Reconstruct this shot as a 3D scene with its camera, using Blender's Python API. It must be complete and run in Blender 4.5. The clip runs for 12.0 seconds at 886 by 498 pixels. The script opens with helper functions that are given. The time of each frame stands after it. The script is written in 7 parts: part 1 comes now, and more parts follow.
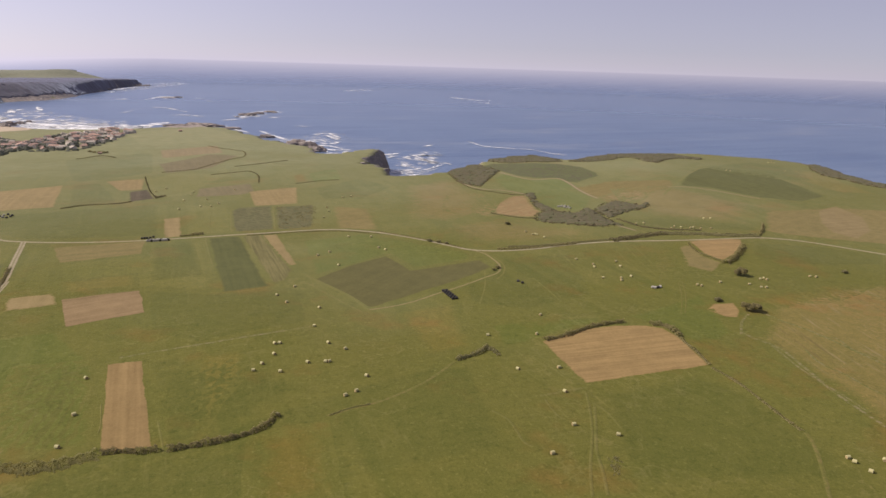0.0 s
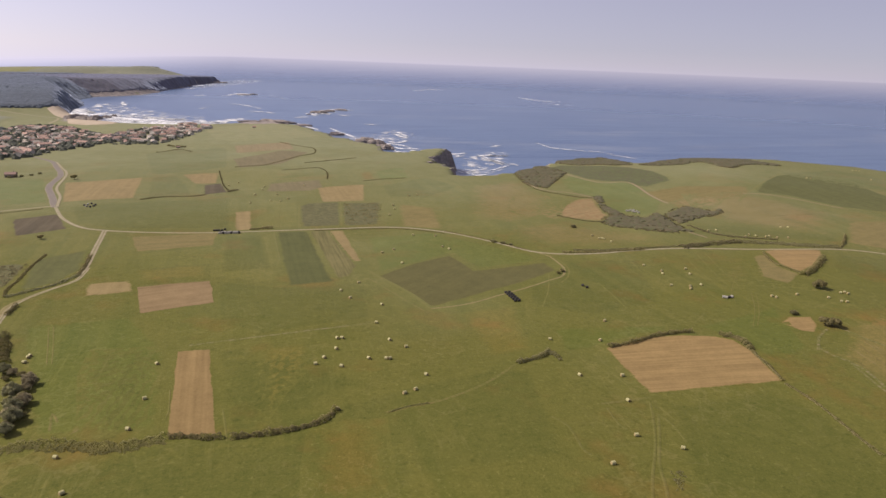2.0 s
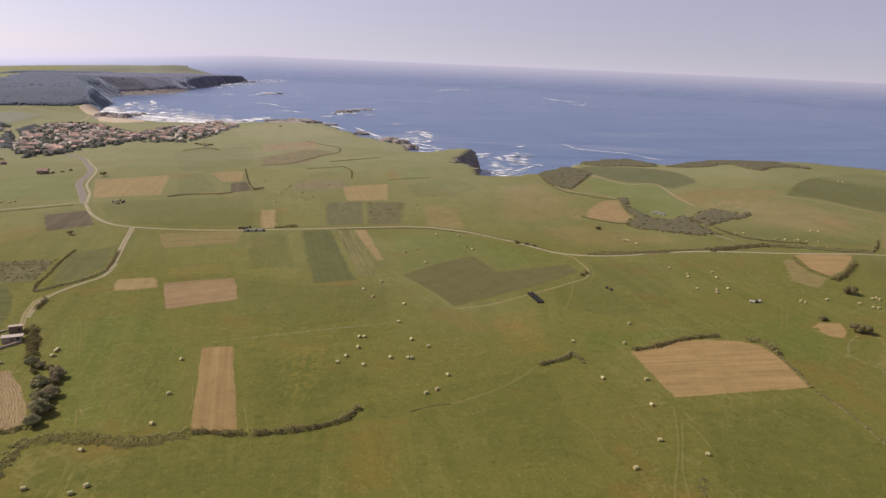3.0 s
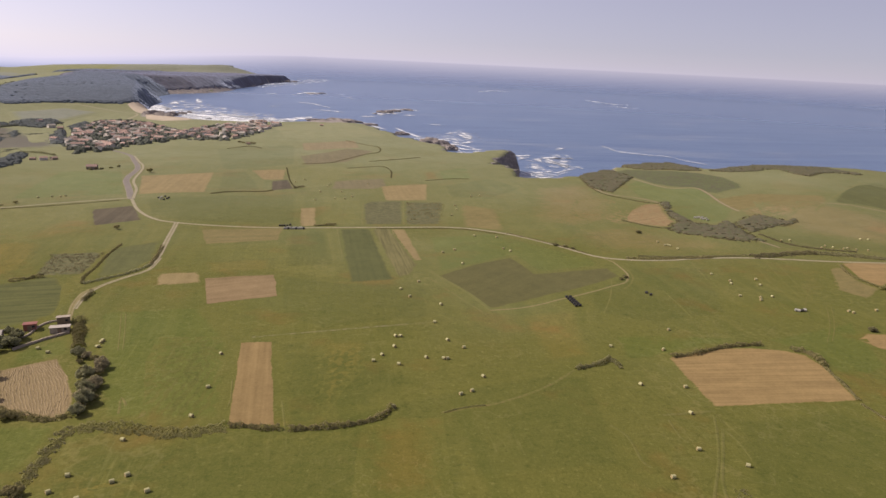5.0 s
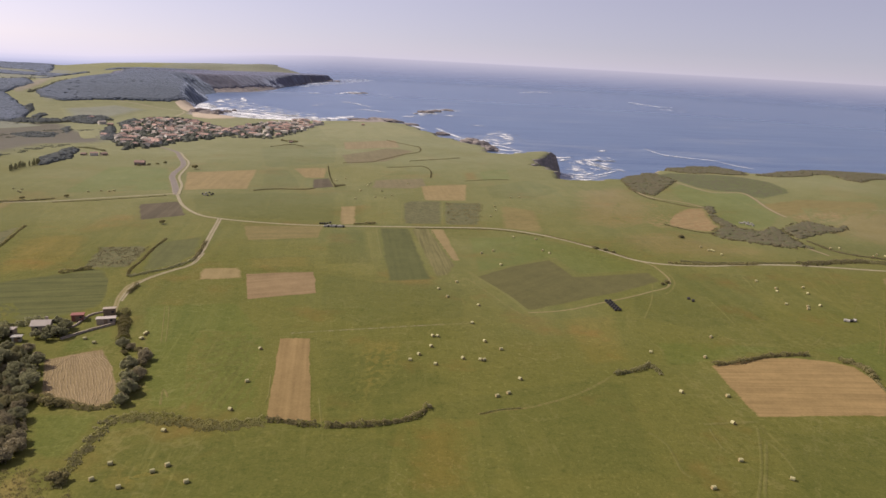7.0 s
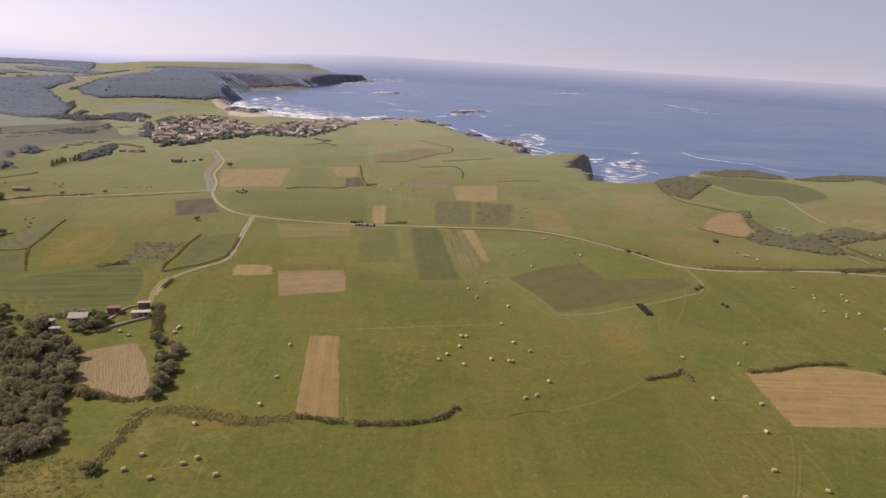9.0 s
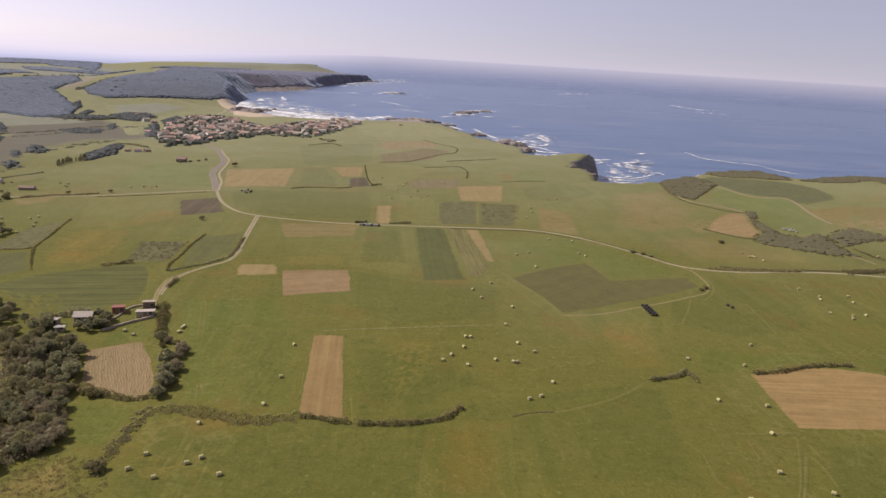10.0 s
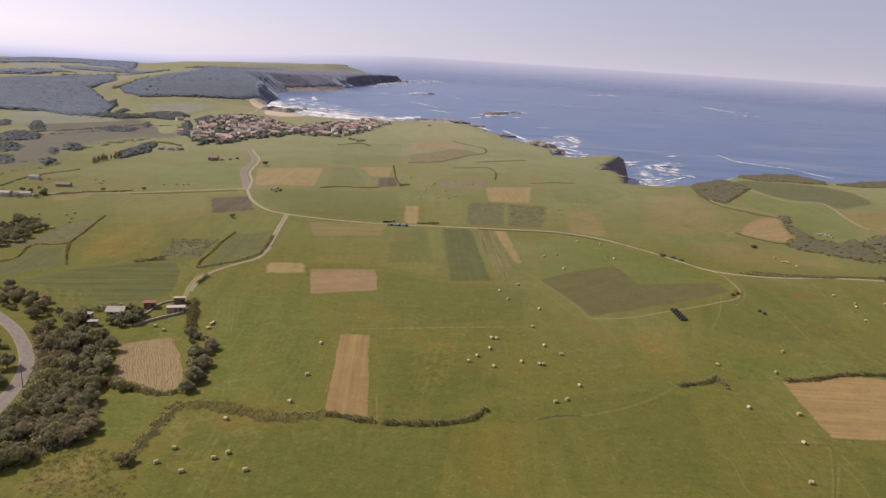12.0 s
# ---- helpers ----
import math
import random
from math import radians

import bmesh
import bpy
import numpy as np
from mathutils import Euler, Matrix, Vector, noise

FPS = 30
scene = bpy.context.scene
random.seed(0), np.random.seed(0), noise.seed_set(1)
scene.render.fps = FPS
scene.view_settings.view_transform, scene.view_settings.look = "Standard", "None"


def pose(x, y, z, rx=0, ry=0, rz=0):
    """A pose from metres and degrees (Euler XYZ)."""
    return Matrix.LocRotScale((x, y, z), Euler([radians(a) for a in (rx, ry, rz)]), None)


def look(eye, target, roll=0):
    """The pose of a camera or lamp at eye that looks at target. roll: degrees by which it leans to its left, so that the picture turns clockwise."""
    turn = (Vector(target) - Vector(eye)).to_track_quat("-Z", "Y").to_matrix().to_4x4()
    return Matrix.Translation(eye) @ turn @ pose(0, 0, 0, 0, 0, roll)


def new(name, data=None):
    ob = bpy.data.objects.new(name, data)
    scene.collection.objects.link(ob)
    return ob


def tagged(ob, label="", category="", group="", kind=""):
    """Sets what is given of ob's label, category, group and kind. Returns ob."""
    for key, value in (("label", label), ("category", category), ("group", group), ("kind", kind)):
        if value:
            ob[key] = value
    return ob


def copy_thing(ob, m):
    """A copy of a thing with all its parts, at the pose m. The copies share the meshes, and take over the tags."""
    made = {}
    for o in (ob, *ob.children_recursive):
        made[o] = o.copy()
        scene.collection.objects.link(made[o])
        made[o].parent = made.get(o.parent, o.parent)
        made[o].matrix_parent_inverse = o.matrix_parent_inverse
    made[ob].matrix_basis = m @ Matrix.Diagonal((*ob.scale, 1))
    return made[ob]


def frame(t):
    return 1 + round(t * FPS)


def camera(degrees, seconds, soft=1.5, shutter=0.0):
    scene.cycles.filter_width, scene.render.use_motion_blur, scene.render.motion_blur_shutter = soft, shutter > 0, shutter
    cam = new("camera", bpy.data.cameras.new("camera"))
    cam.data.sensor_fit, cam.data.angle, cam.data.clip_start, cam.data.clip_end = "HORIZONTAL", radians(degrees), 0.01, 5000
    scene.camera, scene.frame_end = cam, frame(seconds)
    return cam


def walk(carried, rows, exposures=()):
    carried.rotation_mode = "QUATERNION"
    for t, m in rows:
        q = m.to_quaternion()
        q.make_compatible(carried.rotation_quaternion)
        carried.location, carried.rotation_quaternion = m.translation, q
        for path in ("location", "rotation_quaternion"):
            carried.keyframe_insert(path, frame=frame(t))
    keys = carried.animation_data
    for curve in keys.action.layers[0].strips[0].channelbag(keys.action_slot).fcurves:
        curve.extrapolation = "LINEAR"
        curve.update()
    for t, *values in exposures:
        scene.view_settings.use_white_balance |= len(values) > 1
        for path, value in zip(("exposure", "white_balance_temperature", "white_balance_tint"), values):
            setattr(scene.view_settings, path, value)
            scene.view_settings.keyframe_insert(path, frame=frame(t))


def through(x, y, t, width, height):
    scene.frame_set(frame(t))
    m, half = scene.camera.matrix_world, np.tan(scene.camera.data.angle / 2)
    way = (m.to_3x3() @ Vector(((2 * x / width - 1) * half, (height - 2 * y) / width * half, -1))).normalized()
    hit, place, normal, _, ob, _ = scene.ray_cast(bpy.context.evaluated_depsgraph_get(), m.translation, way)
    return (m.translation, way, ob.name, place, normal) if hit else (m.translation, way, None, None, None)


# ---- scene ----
from mathutils.geometry import delaunay_2d_cdt

# ---------------------------------------------------------------- camera and its flight
cam = camera(64.23, 12.0, soft=1.5)
GRID = 1.25  # metres to one unit of the plan, traced from the camera's view, in which the land and the flight are written; to_metres() lays it all out


def flown(x, y, z, yaw, pitch, roll):
    return pose(GRID * x, GRID * y, GRID * z, 90 + pitch, 0, yaw) @ pose(0, 0, 0, 0, 0, roll)


PATH = [
    (0.0, flown(0.00, 0.00, 90.00, -12.039, -14.898, 1.792)),
    (0.5, flown(0.11, 0.23, 89.96, -11.613, -14.912, 1.831)),
    (1.0, flown(0.15, 0.55, 89.93, -10.084, -14.973, 1.966)),
    (1.5, flown(0.17, 0.91, 89.83, -7.995, -15.046, 2.186)),
    (2.0, flown(0.17, 1.23, 89.71, -6.693, -15.069, 2.276)),
    (2.5, flown(0.27, 1.56, 89.63, -5.537, -15.124, 2.348)),
    (3.0, flown(0.32, 1.87, 89.52, -4.730, -15.138, 2.458)),
    (3.2, flown(0.29, 2.11, 89.41, -3.897, -15.194, 2.500)),
    (5.0, flown(0.20, 2.20, 89.34, -1.590, -15.197, 2.759)),
    (5.5, flown(0.19, 2.25, 89.34, -0.823, -15.216, 2.817)),
    (6.0, flown(0.15, 2.36, 89.34, 0.000, -15.251, 2.914)),
    (6.5, flown(0.04, 2.55, 89.26, 0.736, -15.275, 3.034)),
    (7.0, flown(-0.11, 2.81, 89.09, 1.596, -15.305, 3.089)),
    (9.0, flown(-0.11, 3.17, 88.93, 4.141, -15.410, 3.387)),
    (9.5, flown(-0.11, 3.39, 88.80, 4.364, -15.407, 3.441)),
    (10.0, flown(-0.10, 3.47, 88.73, 4.525, -15.402, 3.424)),
    (10.5, flown(-0.09, 3.56, 88.67, 5.793, -15.464, 3.528)),
    (11.0, flown(-0.09, 3.62, 88.62, 6.252, -15.467, 3.539)),
    (11.5, flown(-0.08, 3.69, 88.63, 6.589, -15.489, 3.574)),
    (12.0, flown(-0.05, 3.75, 88.64, 6.835, -15.482, 3.591)),
]
walk(cam, PATH, exposures=[(0.0, 0.72, 6500, 15), (12.0, 0.72, 6500, 15)])

# ---------------------------------------------------------------- sky, sun, exposure
SUN_AZIMUTH, SUN_HEIGHT = -80.0, 42.0  # degrees: azimuth clockwise from +y

world = bpy.data.worlds.new("sky")
scene.world = world
world.use_nodes = True
wn, wl = world.node_tree.nodes, world.node_tree.links
sky = wn.new("ShaderNodeTexSky")
sky.sky_type, sky.sun_disc = "NISHITA", False
sky.sun_elevation, sky.sun_rotation = radians(SUN_HEIGHT), radians(SUN_AZIMUTH)
sky.altitude, sky.air_density, sky.dust_density, sky.ozone_density = 50, 1.0, 1.5, 1.0
at = wn.new("ShaderNodeTexCoord")
split, join = wn.new("ShaderNodeSeparateXYZ"), wn.new("ShaderNodeCombineXYZ")
low = wn.new("ShaderNodeMath")  # the haze keeps the lowest sky as bright as the sky a little higher up
low.operation = "MAXIMUM"
low.inputs[1].default_value = 0.0
lift = wn.new("ShaderNodeMath")
lift.operation = "ADD"
lift.inputs[1].default_value = 0.09
wl.new(low.outputs[0], lift.inputs[0])
wl.new(at.outputs["Generated"], split.inputs[0])
wl.new(split.outputs[0], join.inputs[0])
wl.new(split.outputs[1], join.inputs[1])
wl.new(split.outputs[2], low.inputs[0])
wl.new(lift.outputs[0], join.inputs[2])
wl.new(join.outputs[0], sky.inputs["Vector"])
tint = wn.new("ShaderNodeMix")
tint.data_type, tint.blend_type = "RGBA", "MULTIPLY"
tint.inputs[0].default_value = 1.0
tint.inputs[7].default_value = (0.80, 0.655, 0.675, 1)
wl.new(sky.outputs[0], tint.inputs[6])
haze = wn.new("ShaderNodeMix")  # a milky summer haze, thickest near the horizon
haze.data_type = "RGBA"
haze.inputs[7].default_value = (2.08, 1.84, 2.08, 1)
thick = wn.new("ShaderNodeMapRange")
thick.inputs["From Min"].default_value, thick.inputs["From Max"].default_value = 0.0, 0.7
thick.inputs["To Min"].default_value, thick.inputs["To Max"].default_value = 0.42, 0.55
wl.new(low.outputs[0], thick.inputs["Value"])
glow = wn.new("ShaderNodeVectorMath")  # the haze glows on the sun's side and is duller opposite
glow.operation = "DOT_PRODUCT"
glow.inputs[1].default_value = (math.sin(radians(SUN_AZIMUTH)), math.cos(radians(SUN_AZIMUTH)), 0)
wl.new(at.outputs["Generated"], glow.inputs[0])
gain = wn.new("ShaderNodeMapRange")
gain.inputs["From Min"].default_value, gain.inputs["From Max"].default_value = -1.0, 1.0
gain.inputs["To Min"].default_value, gain.inputs["To Max"].default_value = 0.66, 1.13
wl.new(glow.outputs["Value"], gain.inputs["Value"])
shade = wn.new("ShaderNodeMix")
shade.data_type, shade.blend_type = "RGBA", "MULTIPLY"
shade.inputs[0].default_value = 1.0
wl.new(haze.outputs[2], shade.inputs[6])
wl.new(gain.outputs[0], shade.inputs[7])
wl.new(thick.outputs[0], haze.inputs[0])
wl.new(tint.outputs[2], haze.inputs[6])
wl.new(shade.outputs[2], wn["Background"].inputs["Color"])
wn["Background"].inputs["Strength"].default_value = 0.15

sun = new("sun", bpy.data.lights.new("sun", "SUN"))
sun.data.energy, sun.data.angle, sun.data.color = 3.1, radians(0.6), (1.0, 0.90, 0.77)
toward = Vector((math.sin(radians(SUN_AZIMUTH)) * math.cos(radians(SUN_HEIGHT)), math.cos(radians(SUN_AZIMUTH)) * math.cos(radians(SUN_HEIGHT)), math.sin(radians(SUN_HEIGHT))))
sun.matrix_world = look(toward * 400, (0, 0, 0))


# ---------------------------------------------------------------- materials
class Nodes:
    """A small hand for writing node materials."""

    def __init__(self, name):
        self.mat = bpy.data.materials.new(name)
        self.mat.use_nodes = True
        self.tree = self.mat.node_tree
        self.out = self.tree.nodes["Material Output"]
        self.bsdf = self.tree.nodes["Principled BSDF"]
        self.place = self.tree.nodes.new("ShaderNodeTexCoord").outputs["Object"]
        self.world = self.tree.nodes.new("ShaderNodeNewGeometry")

    def put(self, kind, **values):
        node = self.tree.nodes.new(kind)
        for key, value in values.items():
            node.inputs[key.replace("_", " ")].default_value = value
        return node

    def link(self, a, b):
        self.tree.links.new(a, b)
        return self

    def noise(self, size, detail=3.0, rough=0.55, stretch=None, turn=0.0):
        """Noise whose blotches are about size metres wide, 0 to 1; stretched blotches run along the azimuth turn."""
        n = self.put("ShaderNodeTexNoise", Scale=1.0 / (GRID * size), Detail=detail, Roughness=rough)
        at = self.world.outputs["Position"]
        if stretch:
            for key, value in (("Rotation", (0, 0, radians(turn))), ("Scale", stretch)):
                m = self.put("ShaderNodeMapping")
                m.inputs[key].default_value = value
                self.link(at, m.inputs[0])
                at = m.outputs[0]
        self.link(at, n.inputs["Vector"])
        return n.outputs["Fac"]

    def ramp(self, fac, *stops):
        r = self.put("ShaderNodeValToRGB")
        for i, (at, colour) in enumerate(stops):
            e = r.color_ramp.elements[i] if i < 2 else r.color_ramp.elements.new(at)
            e.position = at
            e.color = (*colour, 1) if isinstance(colour, tuple) else (colour, colour, colour, 1)
        self.link(fac, r.inputs[0])
        return r.outputs[0]

    def mix(self, fac, a, b, blend="MIX"):
        m = self.tree.nodes.new("ShaderNodeMix")
        m.data_type, m.blend_type = "RGBA", blend
        for value, socket in ((fac, m.inputs[0]), (a, m.inputs[6]), (b, m.inputs[7])):
            if isinstance(value, (int, float)):
                socket.default_value = value
            elif isinstance(value, tuple):
                socket.default_value = (*value, 1)
            else:
                self.link(value, socket)
        return m.outputs[2]

    def sums(self, op, a, b):
        m = self.tree.nodes.new("ShaderNodeMath")
        m.operation = op
        for value, socket in ((a, m.inputs[0]), (b, m.inputs[1])):
            if isinstance(value, (int, float)):
                socket.default_value = value
            else:
                self.link(value, socket)
        return m.outputs[0]

    def attribute(self, name):
        a = self.tree.nodes.new("ShaderNodeAttribute")
        a.attribute_name = name
        return a.outputs["Fac"]

    def relief(self, height, strength, distance):
        b = self.put("ShaderNodeBump", Strength=strength, Distance=GRID * distance)
        self.link(height, b.inputs["Height"]).link(b.outputs[0], self.bsdf.inputs["Normal"])

    def done(self, colour=None, rough=0.9, metal=0.0, gloss=0.2, haze_sheen=0.0):
        if colour is not None:
            if isinstance(colour, tuple):
                self.bsdf.inputs["Base Color"].default_value = (*colour, 1)
            else:
                self.link(colour, self.bsdf.inputs["Base Color"])
        self.bsdf.inputs["Roughness"].default_value = rough
        self.bsdf.inputs["Metallic"].default_value = metal
        self.bsdf.inputs["Specular IOR Level"].default_value = gloss
        if haze_sheen:  # bluish sheen at a slant, imitating haze over distant ground
            self.bsdf.inputs["Sheen Weight"].default_value, self.bsdf.inputs["Sheen Roughness"].default_value = haze_sheen, 0.26
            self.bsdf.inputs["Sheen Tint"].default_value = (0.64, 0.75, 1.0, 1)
        return self.mat

    def worn_edge(self, colour, feather, under=None):
        """Let a field's colour give way to the pasture's over the last metres before its edge."""
        grain = self.sums("ADD", self.sums("MULTIPLY", self.noise(0.8, 3, 0.6), 0.5), self.sums("MULTIPLY", self.noise(6.0, 3), 0.5))
        fac = self.sums("ADD", self.sums("DIVIDE", self.attribute("edge"), feather), self.sums("MULTIPLY", self.sums("SUBTRACT", grain, 0.5), 2.0))
        return self.mix(self.ramp(fac, (0.25, 0.0), (0.8, 1.0)), under or pasture_colour(self), colour)


def pasture_colour(n):
    """Grazed meadow grass: blotches at several scales, old swaths, brown patches, pale flecks and dark tufts."""
    c = n.ramp(n.noise(150, 3), (0.32, (0.093, 0.110, 0.019)), (0.52, (0.119, 0.122, 0.024)), (0.72, (0.143, 0.123, 0.029)))
    c = n.mix(0.55, c, n.ramp(n.noise(26, 5, 0.65), (0.3, (0.085, 0.096, 0.016)), (0.7, (0.159, 0.139, 0.034))))
    c = n.mix(0.45, c, n.ramp(n.noise(4.5, 5, 0.7), (0.28, (0.066, 0.080, 0.014)), (0.74, (0.170, 0.155, 0.038))))
    c = n.mix(0.42, c, n.ramp(n.noise(0.7, 4, 0.8), (0.28, (0.051, 0.063, 0.011)), (0.72, (0.180, 0.167, 0.048))))
    swath = n.noise(7.0, 2, 0.5, stretch=(1.0, 0.03, 0.2), turn=-10)
    c = n.mix(n.ramp(n.noise(90, 2), (0.45, 0.0), (0.62, 0.3)), c, n.ramp(swath, (0.4, (0.074, 0.093, 0.016)), (0.6, (0.159, 0.147, 0.036))))
    c = n.mix(n.ramp(n.noise(42, 4, 0.65), (0.56, 0.0), (0.72, 0.6)), c, (0.175, 0.103, 0.028))
    c = n.mix(n.ramp(n.noise(1.5, 4, 0.75), (0.57, 0.0), (0.71, 0.6)), c, (0.215, 0.196, 0.062))
    c = n.mix(n.ramp(n.noise(2.3, 4, 0.75), (0.28, 0.6), (0.44, 0.0)), c, (0.055, 0.066, 0.011))
    line = n.noise(1.2, 4, 0.7, stretch=(1.0, 0.05, 0.2), turn=-9)
    c = n.mix(n.ramp(n.noise(55, 3, 0.6), (0.47, 0.0), (0.62, 0.55)), c, n.mix(n.ramp(line, (0.54, 0.0), (0.68, 0.8)), c, (0.195, 0.175, 0.058)))
    for size, spot, colour in ((21, 60, (0.205, 0.178, 0.066)), (13, 44, (0.064, 0.070, 0.013)), (9, 75, (0.215, 0.185, 0.075))):  # thin winding trails
        off = n.sums("ABSOLUTE", n.sums("SUBTRACT", n.noise(size, 4, 0.6), 0.5), 0.0)
        c = n.mix(n.sums("MULTIPLY", n.ramp(off, (0.0, 0.5), (0.016, 0.0)), n.ramp(n.noise(spot, 3, 0.6), (0.48, 0.0), (0.6, 0.8))), c, colour)
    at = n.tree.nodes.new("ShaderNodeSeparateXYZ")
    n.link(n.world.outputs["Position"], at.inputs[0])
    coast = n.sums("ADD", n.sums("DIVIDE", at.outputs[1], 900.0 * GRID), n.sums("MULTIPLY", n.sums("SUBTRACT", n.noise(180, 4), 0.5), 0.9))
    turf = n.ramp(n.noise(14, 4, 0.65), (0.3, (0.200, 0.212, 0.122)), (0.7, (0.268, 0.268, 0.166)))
    c = n.mix(n.ramp(coast, (0.25, 0.0), (0.95, 0.72)), c, turf)  # distance haze put into the colour: grass pales towards the coast
    return n.mix(1.0, c, (0.89, 0.90, 0.82), "MULTIPLY")


def soil(name, light, dark, feather=1.6, rows=0.0, turn=0.0, spots=None, row_gap=2.4, windrows=0.0, under=None, haze_sheen=0.05):
    """A field: mottled at three scales, with rows left by the machine where there are any."""
    n = Nodes(name)
    c = n.ramp(n.noise(34, 4), (0.3, dark), (0.7, light))
    c = n.mix(0.5, c, n.ramp(n.noise(5.5, 4, 0.65), (0.3, tuple(0.72 * v for v in dark)), (0.72, tuple(1.16 * v for v in light))))
    c = n.mix(0.35, c, n.ramp(n.noise(0.8, 3, 0.7), (0.25, tuple(0.6 * v for v in dark)), (0.75, tuple(1.25 * v for v in light))))
    if rows:
        r = n.noise(row_gap, 2, 0.5, stretch=(1.0, 0.035, 0.2), turn=turn)
        c = n.mix(rows, c, n.ramp(r, (0.36, tuple(0.62 * v for v in dark)), (0.62, tuple(1.3 * v for v in light))))
    if windrows:
        m = n.put("ShaderNodeMapping")
        m.inputs["Rotation"].default_value = (0, 0, radians(turn))
        w = n.put("ShaderNodeTexWave", Scale=0.314 / (GRID * windrows), Distortion=8.0, Detail=3.0, Detail_Scale=0.5)
        n.link(n.world.outputs["Position"], m.inputs[0]).link(m.outputs[0], w.inputs["Vector"])
        c = n.mix(0.22, c, n.ramp(w.outputs["Fac"], (0.35, dark), (0.75, light)))
    if spots:
        c = n.mix(n.ramp(n.noise(2.6, 3), (0.5, 0.0), (0.6, 1.0)), c, spots)
    n.relief(n.noise(0.7, 3), 0.5, 0.15)
    if feather:
        c = n.worn_edge(c, feather, under)
    return n.done(c, 0.95, 0, 0.1, haze_sheen)


def leafy(name, dark, mid, light, through=0.5):
    """Leaves: every leaf of its own shade, some light going through."""
    n = Nodes(name)
    c = n.ramp(n.world.outputs["Random Per Island"], (0.0, dark), (0.55, mid), (1.0, light))
    o = n.tree.nodes.new("ShaderNodeObjectInfo")
    c = n.mix(0.45, c, n.ramp(o.outputs["Random"], (0.0, tuple(0.6 * v for v in mid)), (1.0, tuple(1.35 * v for v in mid))))
    c = n.mix(0.3, c, n.ramp(n.noise(9, 3), (0.3, dark), (0.7, light)))
    d = n.put("ShaderNodeBsdfDiffuse", Roughness=0.8)
    t = n.put("ShaderNodeBsdfTranslucent")
    m = n.put("ShaderNodeMixShader", Fac=through)
    n.link(c, d.inputs[0]).link(c, t.inputs[0]).link(d.outputs[0], m.inputs[1]).link(t.outputs[0], m.inputs[2]).link(m.outputs[0], n.out.inputs["Surface"])
    return n.mat


def plain(name, colour, rough=0.8, size=1.5, spread=0.2, metal=0.0, each=0.0):
    n = Nodes(name)
    lo, hi = tuple((1 - spread) * v for v in colour), tuple((1 + spread) * v for v in colour)
    c = n.ramp(n.noise(size, 4, 0.6), (0.3, lo), (0.7, hi))
    c = n.mix(0.3, c, n.ramp(n.noise(size * 0.2, 3), (0.3, lo), (0.7, hi)))
    if each:
        o = n.tree.nodes.new("ShaderNodeObjectInfo")
        c = n.mix(each, c, n.ramp(o.outputs["Random"], (0.0, tuple(0.5 * v for v in colour)), (0.6, colour), (1.0, tuple(1.5 * v for v in colour))))
    n.relief(n.noise(size * 0.15, 2), 0.3, 0.05)
    return n.done(c, rough, metal, 0.3)


def trodden(n, c, turn):
    """Pale and brown trodden lines, here and there, along an azimuth."""
    for size, colour, spot in ((1.7, (0.215, 0.178, 0.092), 16), (2.3, (0.105, 0.082, 0.034), 12), (1.2, (0.205, 0.165, 0.080), 9)):
        t = n.noise(size, 4, 0.65, stretch=(1.0, 0.045, 0.2), turn=turn + size * 4)
        c = n.mix(n.sums("MULTIPLY", n.ramp(t, (0.56, 0.0), (0.68, 0.6)), n.ramp(n.noise(spot, 3), (0.42, 0.0), (0.56, 1.0))), c, colour)
    return c


def grass_material(name="pasture", gain=(1.0, 1.0, 1.0), feather=0.0, lines=None, haze_sheen=0.045):
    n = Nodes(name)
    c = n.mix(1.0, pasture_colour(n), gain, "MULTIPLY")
    if lines:
        c = trodden(n, c, lines)
    if feather:
        c = n.worn_edge(c, feather)
    n.relief(n.sums("ADD", n.noise(1.1, 5, 0.75), n.sums("MULTIPLY", n.noise(5.0, 3), 1.0)), 0.45, 0.4)
    return n.done(c, 0.95, 0, 0.12, haze_sheen)


def rock_material():
    n = Nodes("cliff_rock")
    c = n.ramp(n.noise(7, 5, 0.7, stretch=(1, 1, 2.4)), (0.3, (0.155, 0.138, 0.126)), (0.55, (0.275, 0.246, 0.220)), (0.75, (0.40, 0.358, 0.315)))
    n.relief(n.noise(3.0, 5, 0.7, stretch=(1, 1, 2)), 1.0, 1.5)
    return n.done(c, 0.9, 0, 0.2)


